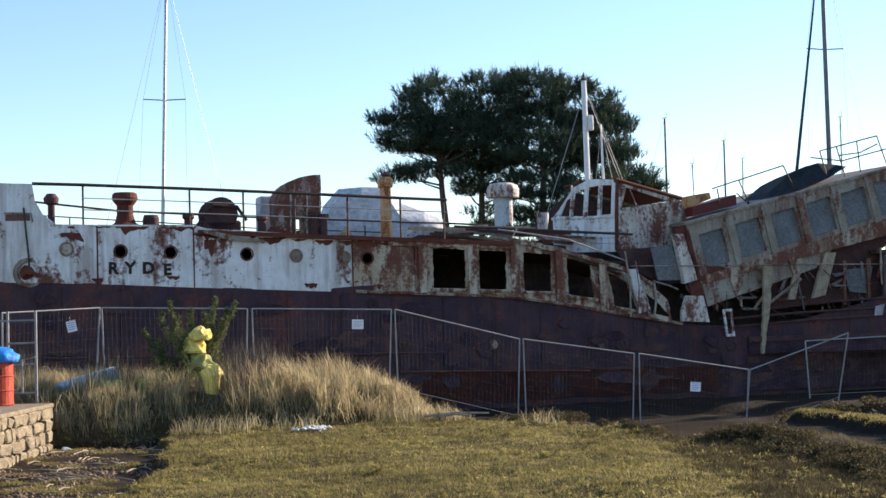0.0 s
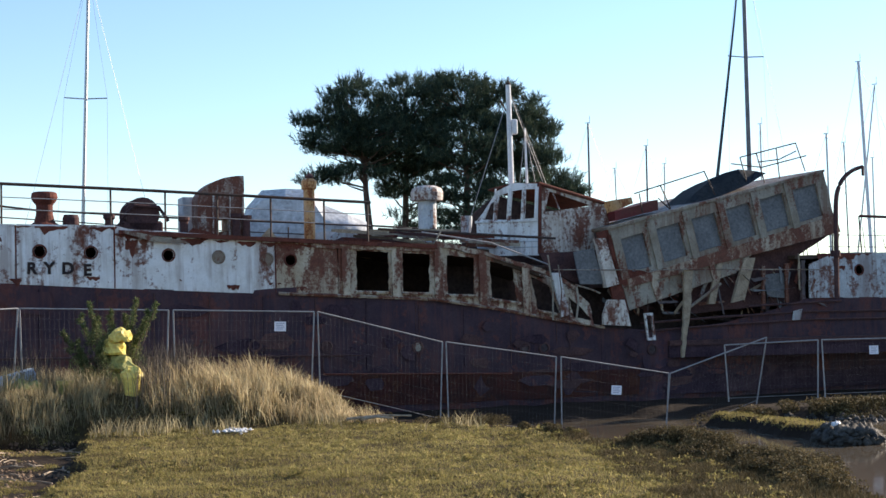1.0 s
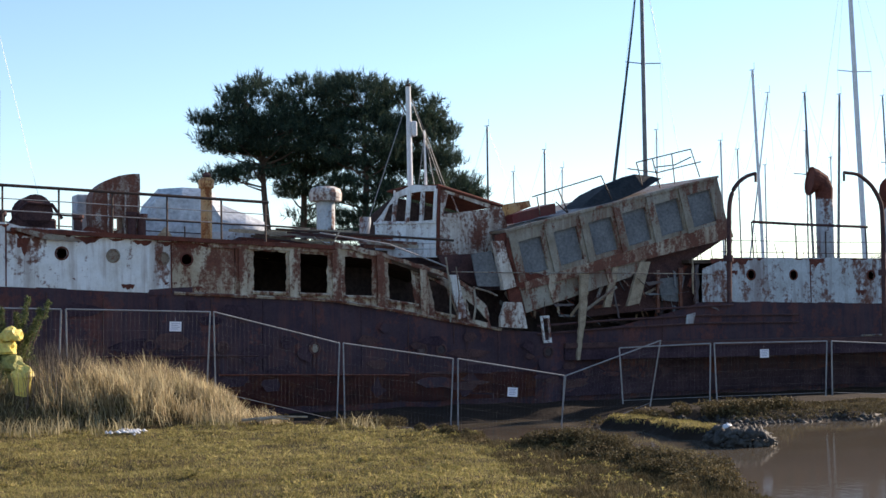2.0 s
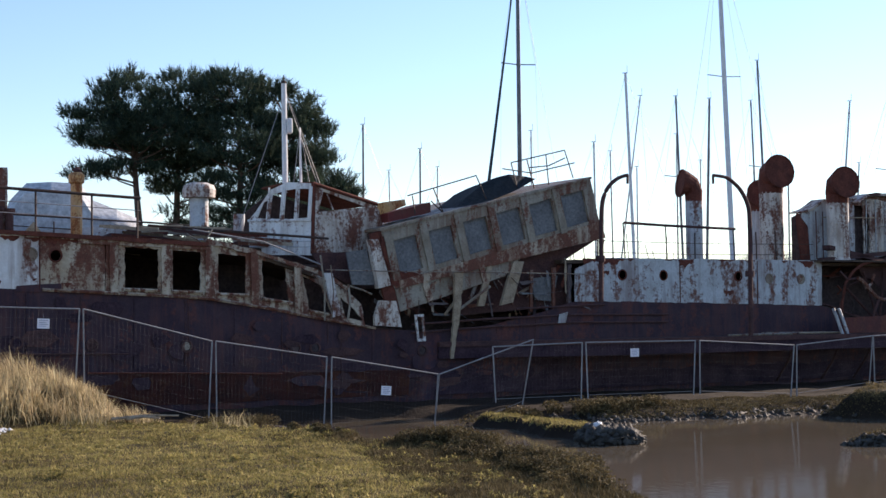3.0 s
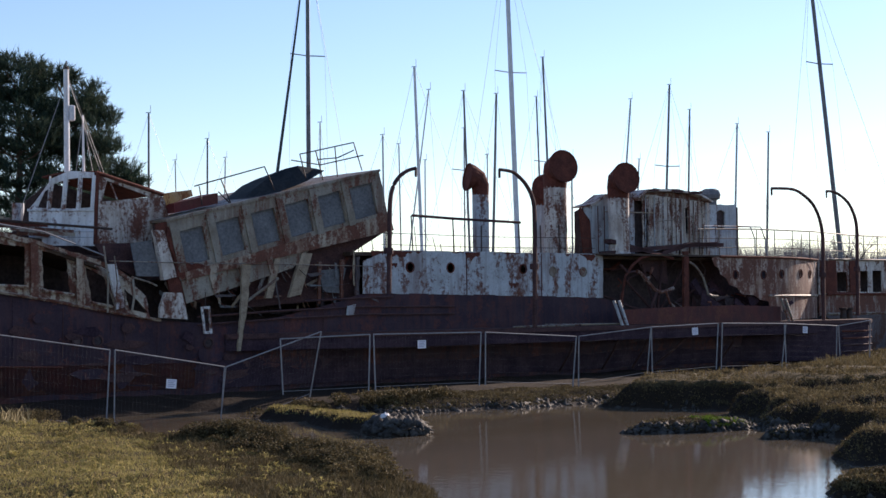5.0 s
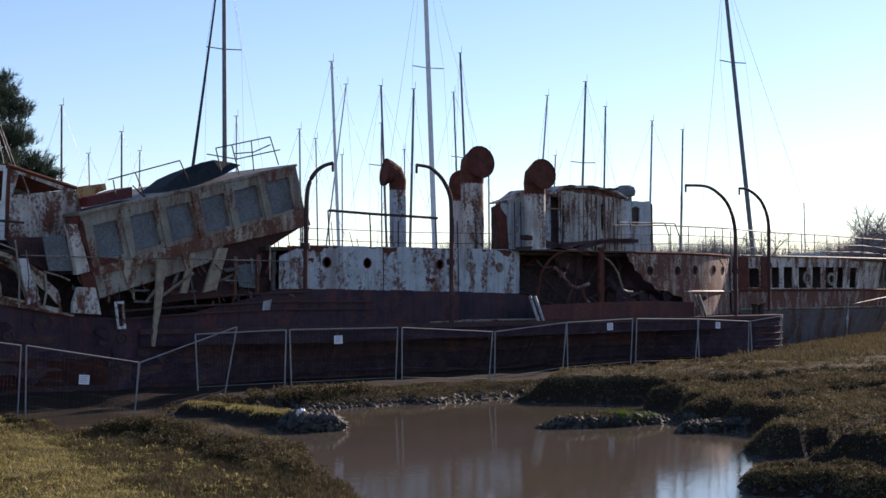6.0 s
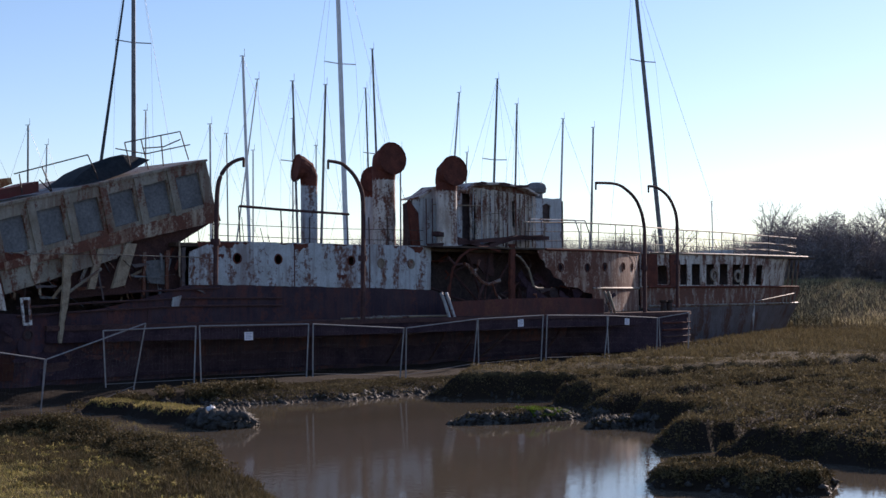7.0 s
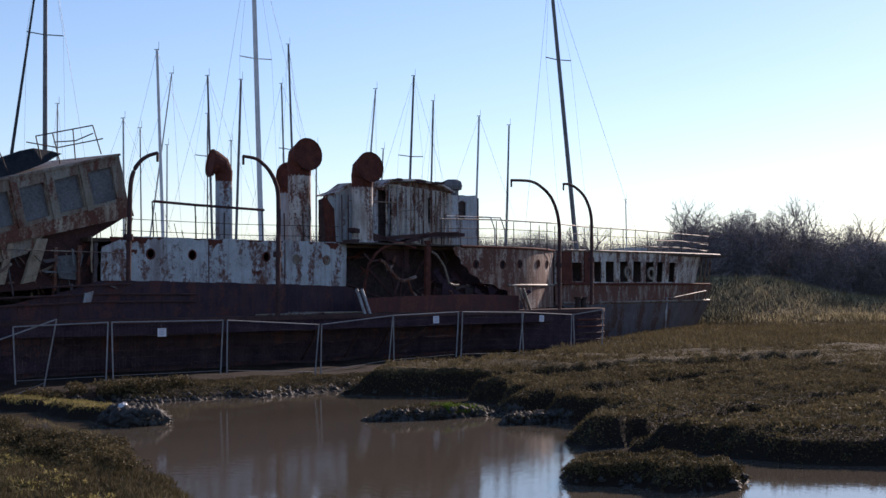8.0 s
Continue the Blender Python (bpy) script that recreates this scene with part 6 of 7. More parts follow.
# ---------------------------------------------------------------- boatyard behind the ship
def yacht(bx, by, zt, dx, dy, r, mat, rig, k):
    g = ground_z(bx, by)
    y = thing("sailing_yacht", pose(bx, by, g), "laid-up sailing yacht with a bare mast", "boat", "yachts in the boatyard")
    a = radians(20 + 50 * math.sin(3.1 * k))
    bm = bmesh.new()
    rows = []
    for i in range(9):
        u = i / 8
        w = 1.3 * math.sin(math.pi * (0.18 + 0.82 * (1 - u)) / 1.25)
        w = max(w, 0.03)
        rows.append([bm.verts.new(((u - 0.45) * 8 * math.cos(a) - q * w * math.sin(a), (u - 0.45) * 8 * math.sin(a) + q * w * math.cos(a), zz)) for q, zz in ((-1, 2.35), (-0.85, 1.5), (-0.2, 0.75), (0, -0.02), (0.2, 0.75), (0.85, 1.5), (1, 2.35))])
    for p, q in zip(rows, rows[1:]):
        for j in range(6):
            bm.faces.new((p[j], q[j], q[j + 1], p[j + 1]))
        bm.faces.new((p[6], q[6], q[0], p[0]))
    bm.faces.new(rows[0])
    bm.faces.new(rows[-1][::-1])
    part("yacht_hull", bm, HULLPAINT, y)
    h = zt - g
    top, foot = Vector((dx, dy, h)), Vector((dx * 2.2 / h, dy * 2.2 / h, 2.2))
    m = part("mast", tube(bmesh.new(), [foot, foot.lerp(top, 0.6), top], r, 8, r * 0.72), mat, y, "bare metal mast")
    part("masthead", tube(bmesh.new(), [top + Vector((-0.16, 0, 0.02)), top + Vector((0.10, 0, 0.05))], 0.022, 5), IRON, m)
    part("aerial", tube(bmesh.new(), [top + Vector((0.1, 0, 0)), top + Vector((0.1, 0, 0.45))], 0.012, 4), IRON, m)
    if rig:
        c = foot.lerp(top, rig)
        for sg in (-1, 1):
            part("spreader", tube(bmesh.new(), [c, c + Vector((0.95 * sg, 0.2 * sg, 0.05))], 0.03, 5), mat, m)
            part("shroud", tube(bmesh.new(), [top, c + Vector((0.95 * sg, 0.2 * sg, 0.05)), foot + Vector((1.2 * sg, 0.3 * sg, 0))], 0.006, 3), IRON, m)
    if h > 11:
        for far in (4.2, -3.4):
            part("stay", tube(bmesh.new(), [top, foot + Vector((far * math.cos(a), far * math.sin(a), 0.1))], 0.009, 3), DARKMAST, m)
    return y


MASTS = [
    (-13.2, 68.7, 19.5, 0.58, 0.10, 0.09, 0.62), (12.8, 84.0, 14.0, 0.04, -0.01, 0.075, 0), (17.9, 93.3, 13.7, 0.06, -0.01, 0.075, 0), (19.8, 98.0, 13.0, 0.26, -0.05, 0.06, 0),
    (17.0, 98.5, 12.8, -0.20, 0.03, 0.05, 0), (19.1, 72.5, 21.5, 0.01, 0.0, 0.13, 0.672), (25.8, 81.0, 12.8, -0.05, 0.02, 0.07, 0), (28.3, 85.4, 12.8, -0.12, 0.04, 0.05, 0),
    (26.3, 75.5, 15.9, -0.42, 0.15, 0.10, 0), (26.6, 80.8, 15.4, 1.71, -0.60, 0.05, 0), (30.5, 79.3, 15.3, -0.34, 0.13, 0.08, 0.6), (31.5, 78.9, 15.1, 0.41, -0.17, 0.09, 0),
    (29.2, 69.1, 21.5, -0.50, 0.21, 0.15, 0.62), (36.9, 82.1, 18.0, -0.46, 0.21, 0.085, 0.55), (38.4, 86.9, 16.3, -0.35, 0.15, 0.07, 0), (40.2, 80.5, 15.3, 0.99, -0.51, 0.07, 0),
]
MASTS2 = [
    (42.7, 79.2, 16.1, 0.55, -0.30, 0.085, 0.6), (46.4, 82.9, 15.2, 0.35, -0.20, 0.075, 0.5), (48.9, 81.5, 14.2, 0.41, -0.25, 0.08, 0), (50.6, 80.4, 13.6, 0.32, -0.20, 0.075, 0), (45.7, 88.9, 12.6, 0.50, -0.26, 0.06, 0),
    (24.1, 88.8, 14.4, 0.05, 0.0, 0.06, 0), (37.9, 81.6, 11.9, 0.05, 0.0, 0.06, 0), (34.3, 86.4, 12.4, 0.05, 0.0, 0.05, 0), (31.3, 89.7, 12.3, 0.05, 0.0, 0.06, 0), (31.2, 82.3, 13.5, 0.05, 0.0, 0.05, 0), (46.2, 65.3, 20.5, -1.43, 1.0, 0.13, 0.72), (66.1, 88.0, 9.6, -0.06, 0.04, 0.05, 0),
]
for k, (bx, by, zt, dx, dy, r, rig) in enumerate(MASTS + MASTS2):
    yacht(bx, by, zt, dx, dy, r, WHITEMAST if k in (12, 8) else (DARKMAST if k % 3 else ALU), rig, k)
# Slack dark sail cover hung from the tall mast
fs = thing("furled_sail", pose(19.1, 72.4, 0), "dark furled sail hanging along a forestay", "sail")
part("sail_roll", tube(bmesh.new(), [(-0.1, 0, 21.0), (-0.55, 0, 17.5), (-1.25, 0, 12.5), (-1.75, 0, 9.0)], 0.03, 6, 0.09), DARKTARP, fs)
# Covered motor boat
mb = thing("covered_motor_boat", pose(-2.6, 53.2, 1.6), "motor boat on a cradle under a pale grey cover", "boat")
bm = bmesh.new()
rows = []
for i in range(11):
    u = i / 10
    w = 1.5 * min(1, 0.75 + u) * (1 if u < 0.6 else max(0.05, 1 - ((u - 0.6) / 0.4) ** 2))
    rows.append([bm.verts.new((-1.9 + 4.6 * u, q * w, zz + 0.35 * u * u)) for q, zz in ((-1, 4.4), (-0.9, 3.4), (0, 2.5), (0.9, 3.4), (1, 4.4))])
for p, q in zip(rows, rows[1:]):
    for j in range(4):
        bm.faces.new((p[j], q[j], q[j + 1], p[j + 1]))
part("boat_hull", bm, HULLPAINT, mb, "pale grey boat hull")
bm = bmesh.new()
rows = []
for x, zt, w in ((-2.0, 4.5, 1.5), (-1.6, 5.5, 1.3), (-1.1, 6.15, 1.1), (-0.2, 6.2, 1.05), (0.7, 6.15, 1.05), (1.2, 5.5, 1.2), (2.0, 5.2, 1.1), (2.7, 4.9, 0.2)):
    rows.append([bm.verts.new((x + 0.04 * math.sin(9 * x), q * w, (4.35 if abs(q) == 1.15 else zt - (0.5 * abs(q) if abs(q) > 0.5 else 0)) + 0.05 * math.sin(7 * x + 3 * q))) for q in (-1.15, -0.95, -0.4, 0.4, 0.95, 1.15)])
for p, q in zip(rows, rows[1:]):
    for j in range(5):
        bm.faces.new((p[j], q[j], q[j + 1], p[j + 1]))
part("boat_cover", bm, TARP, mb, "pale grey canvas cover, sagging")
for x in (-1.2, 1.2):
    for q in (-1, 1):
        part("cradle_leg", tube(bmesh.new(), [(x, 1.2 * q, -0.05), (x, 0.9 * q, 3.3)], 0.07, 6), GALV, mb)

# ---------------------------------------------------------------- pines
def needle_pads(pts, rad, shoots, needles, r):
    """Flat pads of upturned shoots, each a brush of thin needles."""
    n = len(pts) * shoots
    a, q = r.uniform(0, 2 * np.pi, n), r.uniform(0, 1, n) ** 0.5
    w = np.repeat(rad, shoots)
    out = np.stack([np.cos(a) * q, np.sin(a) * q, r.uniform(-0.25, 0.3, n)], 1)
    root = np.repeat(pts, shoots, 0) + out * w[:, None] * np.array([1.25, 1.25, 0.7])
    axis = out * np.array([0.55, 0.55, 0.2]) + np.array([0, 0, 0.75]) + r.normal(size=(n, 3)) * 0.2
    axis *= (r.uniform(0.22, 0.5, n) / np.linalg.norm(axis, axis=1))[:, None]
    m = n * needles
    c = np.repeat(root, needles, 0) + np.repeat(axis, needles, 0) * r.uniform(0, 1, m)[:, None]
    d = np.repeat(axis, needles, 0) * 0.5 + r.normal(size=(m, 3)) * 0.13
    side = np.cross(d, r.normal(size=(m, 3)))
    side *= (0.017 / (np.linalg.norm(side, axis=1) + 1e-9))[:, None]
    v = np.stack([c - side, c + side, c + d], 1).reshape(-1, 3)
    return v, np.arange(3 * m).reshape(m, 3)


def pine(x, y, h, crown, seed, lean=0.0):
    g = ground_z(x, y)
    t = thing("pine_tree", pose(x, y, g - 0.1), "tall dark green pine with a broad flat crown", "tree", "pines behind the ship")
    r = np.random.default_rng(seed)
    trunk = [Vector((lean * (k / 6) ** 2 + r.uniform(-0.1, 0.1), r.uniform(-0.1, 0.1), h * 0.88 * k / 6)) for k in range(7)]
    pts, rad = [], []
    for cx, cy, cz, rx, ry, rz, n in crown:
        n = int(n * 1.5)
        d = r.normal(size=(n, 3))
        d /= np.linalg.norm(d, axis=1)[:, None]
        q = d * r.uniform(0.35, 1.0, n)[:, None] ** 0.45
        q[:, 2] = np.where(q[:, 2] < -0.5, q[:, 2] * 0.6, q[:, 2])
        p = np.array([cx - x, cy - y, cz - g - 0.35]) + q * np.array([rx, ry, rz])
        pts.append(p)
        rad.append(r.uniform(0.18, 0.52, n))
    pts, rad = np.concatenate(pts), np.concatenate(rad)
    bm = tube(bmesh.new(), trunk, 0.30, 8, 0.08)
    for i in range(0, len(pts), 9):
        p = Vector(pts[i])
        k = min(0.97, max(0.3, (p.z - 0.7) / (0.88 * h)))
        o = trunk[int(k * 6)].lerp(trunk[min(6, int(k * 6) + 1)], k * 6 - int(k * 6))
        mid = o.lerp(p, 0.55) + Vector((0, 0, -0.12))
        tube(bm, [o, mid, p], 0.06, 5, 0.015)
    part("trunk", bm, BARK, t, "brown trunk with bare limbs")
    v, f = needle_pads(pts, rad, 8, 17, r)
    raw_mesh("crown", v, f, NEEDLES, t)


pine(0.3, 80, 14.2, [(-0.2, 80, 14.6, 2.3, 2.2, 1.9, 100), (-1.2, 80, 12.9, 2.3, 2.0, 0.9, 60), (0.9, 80, 13.0, 2.2, 2.2, 1.5, 80), (-2.2, 80, 11.0, 1.3, 1.2, 0.45, 18), (-0.2, 80, 11.3, 1.8, 1.5, 0.5, 25), (-2.9, 80, 14.1, 0.7, 0.8, 0.35, 10)], 1, -0.6)
pine(2.2, 82, 14.6, [(2.6, 82, 15.0, 2.2, 2.2, 1.9, 100), (2.4, 82, 12.6, 2.6, 2.4, 1.9, 120), (2.6, 82, 10.6, 2.0, 1.8, 1.0, 45), (3.0, 82, 8.8, 1.7, 1.4, 1.1, 26), (3.6, 82, 7.0, 1.3, 1.2, 0.8, 16)], 2, 0.2)
pine(5.4, 79.5, 14.8, [(5.0, 79.5, 15.0, 2.2, 2.0, 1.6, 90), (5.4, 79.5, 12.5, 2.8, 2.4, 2.0, 130), (5.2, 79.5, 10.2, 2.4, 1.9, 1.1, 55), (5.8, 79.5, 8.3, 2.2, 1.6, 1.3, 60), (6.0, 79.5, 6.4, 1.8, 1.5, 1.0, 36)], 3, 0.1)
pine(8.2, 81, 14.0, [(7.7, 81, 14.7, 2.1, 2.0, 1.6, 90), (8.3, 81, 12.8, 2.4, 2.2, 1.6, 100), (9.6, 81, 13.6, 0.9, 1.0, 0.6, 18), (9.5, 81, 12.0, 1.4, 1.3, 0.6, 28), (8.0, 81, 10.8, 2.3, 1.9, 1.2, 50), (8.3, 81, 8.6, 2.2, 1.6, 1.3, 60), (8.2, 81, 6.5, 2.1, 1.5, 1.2, 46)], 4, 0.3)
pine(10.6, 84, 9.6, [(10.6, 84, 10.6, 1.7, 1.5, 1.2, 60), (11.6, 84, 10.4, 0.9, 0.9, 0.7, 22), (10.2, 84, 9.0, 1.6, 1.4, 0.9, 30)], 5, 0.1)

# ---------------------------------------------------------------- hedges and far woods
def twiggy(name, pts, hgt, count, label, mat=TWIGS, wid=0.05):
    """Bare bushes: sprays of thin upright twigs."""
    p = np.repeat(pts, count, 0)
    h = np.repeat(hgt, count) * nprnd.uniform(0.35, 1.0, len(p))
    off = nprnd.normal(size=(len(p), 2)) * np.repeat(hgt, count)[:, None] * 0.22
    p = p + np.concatenate([off, nprnd.uniform(0, 0.45, (len(p), 1)) * np.repeat(hgt, count)[:, None]], 1)
    v, f = blade_arrays(p, h * 0.6, np.full(len(p), wid), h * 0.28)
    return tagged(raw_mesh(name, v, f, mat), label, "hedge", kind="stuff")


a = nprnd.uniform(38.9, 58, 420)
d = nprnd.uniform(108, 130, 420)
px, py = d * np.sin(np.radians(a)), d * np.cos(np.radians(a))
gz = height(px, py)
hp, hh = [], nprnd.uniform(1.8, 4.3, 420) * (1 + 0.25 * np.sin(px * 0.35))
for k in range(6):
    hp.append(np.stack([px + nprnd.normal(size=420) * 0.8, py + nprnd.normal(size=420) * 0.8, gz + hh * (k + 0.4) / 6], 1))
v, f = tufts(np.concatenate(hp), 1.05, 200, 0.7, 0.022, 1.1)
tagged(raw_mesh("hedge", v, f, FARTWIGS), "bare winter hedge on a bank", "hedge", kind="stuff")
a = nprnd.uniform(14, 60, 420)
d = nprnd.uniform(170, 210, 420)
px, py = d * np.sin(np.radians(a)), d * np.cos(np.radians(a))
gz = height(px, py)
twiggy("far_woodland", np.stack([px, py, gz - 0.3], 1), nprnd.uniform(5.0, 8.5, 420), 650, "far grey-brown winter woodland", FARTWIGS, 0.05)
a = nprnd.uniform(-30, -16.2, 24)
px, py = 60 * np.sin(np.radians(a)), 60 * np.cos(np.radians(a))
twiggy("far_bushes", np.stack([px, py, height(px, py)], 1), nprnd.uniform(4.5, 6.2, 24), 60, "bare bushes beyond the bow", wid=0.03)

def bare_tree(x, y, h, seed):
    """A leafless tree: trunk, forking limbs and fine twigs."""
    t = thing("bare_tree", pose(x, y, ground_z(x, y) - 0.1), "leafless winter tree standing in the far hedge", "tree", "bare trees in the hedge")
    r = random.Random(seed)
    trunk, twigs = bmesh.new(), bmesh.new()

    def grow(p, d, L, w, depth):
        q = p + d * L
        tube(trunk if depth < 3 else twigs, [p, p.lerp(q, 0.5) + Vector((r.uniform(-0.06, 0.06), r.uniform(-0.06, 0.06), 0)) * L, q], w, 5 if depth < 2 else 3, w * 0.65)
        if depth < 6:
            for k in range(3 if depth in (1, 3) else 2):
                e = (d + Vector((r.uniform(-0.7, 0.7), r.uniform(-0.7, 0.7), r.uniform(-0.1, 0.35)))).normalized()
                grow(q, e, L * r.uniform(0.62, 0.86), w * 0.62, depth + 1)
    grow(Vector((0, 0, 0)), Vector((0, 0, 1)), h * 0.27, 0.16, 0)
    part("trunk", trunk, BARK, t)
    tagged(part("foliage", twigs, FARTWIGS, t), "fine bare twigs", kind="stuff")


for k, (az, d, h) in enumerate(((39.4, 112, 6.4), (40.3, 118, 6.6), (42.6, 116, 6.8), (43.9, 113, 7.6), (44.8, 119, 6.8), (45.9, 115, 7.6), (47.5, 117, 7.2), (35.6, 150, 6.8), (33.4, 160, 7.0))):
    bare_tree(d * math.sin(radians(az)), d * math.cos(radians(az)), h, 40 + k)

# ---------------------------------------------------------------- grasses
def scatter(n, x0, x1, y0, y1, keep):
    x, y = nprnd.uniform(x0, x1, n), nprnd.uniform(y0, y1, n)
    z = height(x, y)
    k = keep(x, y, z)
    return np.stack([x[k], y[k], z[k] - 0.01], 1)


def grass(name, p, h0, h1, w, lean, mat, label, droop=0.0, uneven=0.0):
    h = nprnd.uniform(h0, h1, len(p)) * (1 - (0.45 if uneven else 0.0) * smooth01((p[:, 0] + 3) / 3.5)) * (1 + uneven * (0.6 * ripple(p[:, 0], p[:, 1], 1.3, 31) + 0.4 * ripple(p[:, 0], p[:, 1], 3.7, 32)))
    v, f = blade_arrays(p, h, np.full(len(p), w) * nprnd.uniform(0.6, 1.4, len(p)), h * lean * nprnd.uniform(0.2, 1.0, len(p)), droop)
    return tagged(raw_mesh(name, v, f, mat), label, "grass", kind="stuff")


# fore marsh: short dense turf, near rows denser
in_view = lambda x, y: (x > -0.36 * y - 0.5)
p = scatter(420000, -8, 8, 15, 34, lambda x, y, z: (z > 0.58) & (z < 1.45) & (y < 33) & (x < 3.6 + 0.05 * (27 - y) + 0.4 * ripple(x, y, 1.2, 71)) & in_view(x, y) & (nprnd.uniform(0, 1, len(x)) < np.clip(1.25 - (y - 15) / 26, 0.3, 1)))
grass("marsh_turf", p, 0.02, 0.065, 0.013, 1.2, TURF, "short olive marsh turf")
p = scatter(26000, -10, 8, 15, 35, lambda x, y, z: (z > 0.66) & (z < 1.1) & in_view(x, y) & (ripple(x, y, 1.1, 21) > 0.25))
grass("marsh_tussocks", p, 0.07, 0.19, 0.012, 0.8, PURSLANE, "coarse tufts in the marsh turf")
p = scatter(210000, 2.8, 8.0, 14, 36, lambda x, y, z: (z > 0.45) & (z < 1.6) & (x > 3.4 + 0.05 * (27 - y) + 0.4 * ripple(x, y, 1.2, 71)))
grass("creek_edge_turf", p, 0.03, 0.09, 0.014, 0.9, PURSLANE, "brown-green plants on the creek edge mounds")
c = scatter(5200, -8, 5.0, 15, 33, lambda x, y, z: (z > 0.60) & (z < 1.4) & in_view(x, y) & (ripple(x, y, 1.4, 61) + ripple(x, y, 3.9, 62) > 0.1))
v, f = tufts(c + np.array([0, 0, 0.03]), nprnd.uniform(0.05, 0.13, len(c)), 34, 0.05, 0.2)
tagged(raw_mesh("turf_cushions", v, f, TURF), "low cushions in the marsh turf", "grass", kind="stuff")
c = scatter(5200, 12.8, 42, 15, 46, lambda x, y, z: (z > 0.45) & (z < 1.5) & (x < 1.15 * y + 3) & (ripple(x, y, 0.9, 63) + ripple(x, y, 2.9, 64) > 0.0))
v, f = tufts(c + np.array([0, 0, 0.05]), nprnd.uniform(0.10, 0.26, len(c)), 44, 0.08, 0.25)
tagged(raw_mesh("marsh_cushions", v, f, SALT), "brown shrubby cushions on the salt marsh", "shrub", kind="stuff")
# tall dry grass on the bank
def tussocks(name, c, per, spread, h0, h1, w, mat, label):
    """Tall grass in clumps, the blades of a clump leaning much the same way."""
    n = len(c)
    tall = nprnd.uniform(0.32, 1.35, n) * (1 - 0.45 * smooth01((c[:, 0] + 3) / 3.5))
    way = nprnd.uniform(2.2, 5.4, n)
    k = np.repeat(np.arange(n), per)
    p = c[k] + np.concatenate([nprnd.normal(size=(n * per, 2)) * spread, np.zeros((n * per, 1))], 1)
    p[:, 2] = height(p[:, 0], p[:, 1]) - 0.02
    low = np.ones(n)
    for x, y, wide in ((-5.16, 32.6, 0.35), (-6.65, 32.9, 0.35), (-7.5, 32.6, 0.55), (-8.05, 33.4, 0.9)):
        low = np.where((np.abs(c[:, 0] * y / c[:, 1] - x) < wide) & (c[:, 1] < y + 0.3), np.minimum(low, 0.45), low)
    h = nprnd.uniform(h0, h1, n * per) * tall[k] * low[k] * (1 - 0.25 * smooth01((-5.0 - c[k, 0]) / 1.5))
    b = way[k] + nprnd.normal(size=n * per) * 0.7
    reach = h * nprnd.uniform(0.1, 0.95, n * per)
    a = nprnd.uniform(0, 2 * np.pi, n * per)
    side = np.stack([np.cos(a), np.sin(a), 0 * a], 1) * (w * nprnd.uniform(0.6, 1.4, n * per))[:, None] / 2
    tip = np.stack([np.cos(b) * reach, np.sin(b) * reach, h], 1)
    mid = tip * np.array([0.3, 0.3, 0.65])
    v = np.stack([p - side, p + side, p + mid + 0.7 * side, p + mid - 0.7 * side, p + tip], 1).reshape(-1, 3)
    i = 5 * np.arange(n * per)[:, None]
    return tagged(raw_mesh(name, v, np.concatenate([i + [0, 1, 2], i + [0, 2, 3], i + [3, 2, 4]]), mat), label, "grass", kind="stuff")


p = scatter(2700, -13, 3.4, 29.6, 37.0, lambda x, y, z: (z > 0.74) & ((z > 0.86) | (y > 32.5)) & in_view(x, y) & (ripple(x, y, 1.6, 22) > -0.5) & ~((abs(x + 5.25) < 0.42) & (y < 33.4) & (y > 31.6)))
tussocks("tall_dry_grass", p, 34, 0.11, 0.22, 0.66, 0.013, STRAW, "tall straw-coloured grass on the bank")
p = scatter(16000, -13, 3.2, 29.6, 36.5, lambda x, y, z: (z > 0.82) & in_view(x, y))
grass("undergrowth", p, 0.12, 0.40, 0.016, 0.9, STRAW2, "faded undergrowth below the tall grass", 1.0)
p = scatter(9000, -12.0, 2.0, 32.0, 36.5, lambda x, y, z: (z > 1.2) & in_view(x, y) & (ripple(x, y, 0.7, 23) > 0.1))
grass("dead_stalks", p, 0.7, 1.25, 0.012, 0.25, TWIGS, "dead brown weed stalks", 1.0)

p = scatter(5200, -10.5, -5.6, 31.0, 33.6, lambda x, y, z: (z > 0.7) & in_view(x, y) & (ripple(x, y, 1.9, 24) > -0.2))
grass("brown_weeds", p, 0.25, 0.75, 0.012, 0.5, STRAW2, "brown weeds in front of the upturned dinghy", 1.0)


def clumps(name, spots, mat, label, cat, leaf=0.05, count=160):
    pts, rad = np.array([(x, y, z) for x, y, z, r in spots]), np.array([r for *_, r in spots])
    v, f = tufts(pts, rad, count, leaf)
    return tagged(raw_mesh(name, v, f, mat), label, cat, kind="stuff")


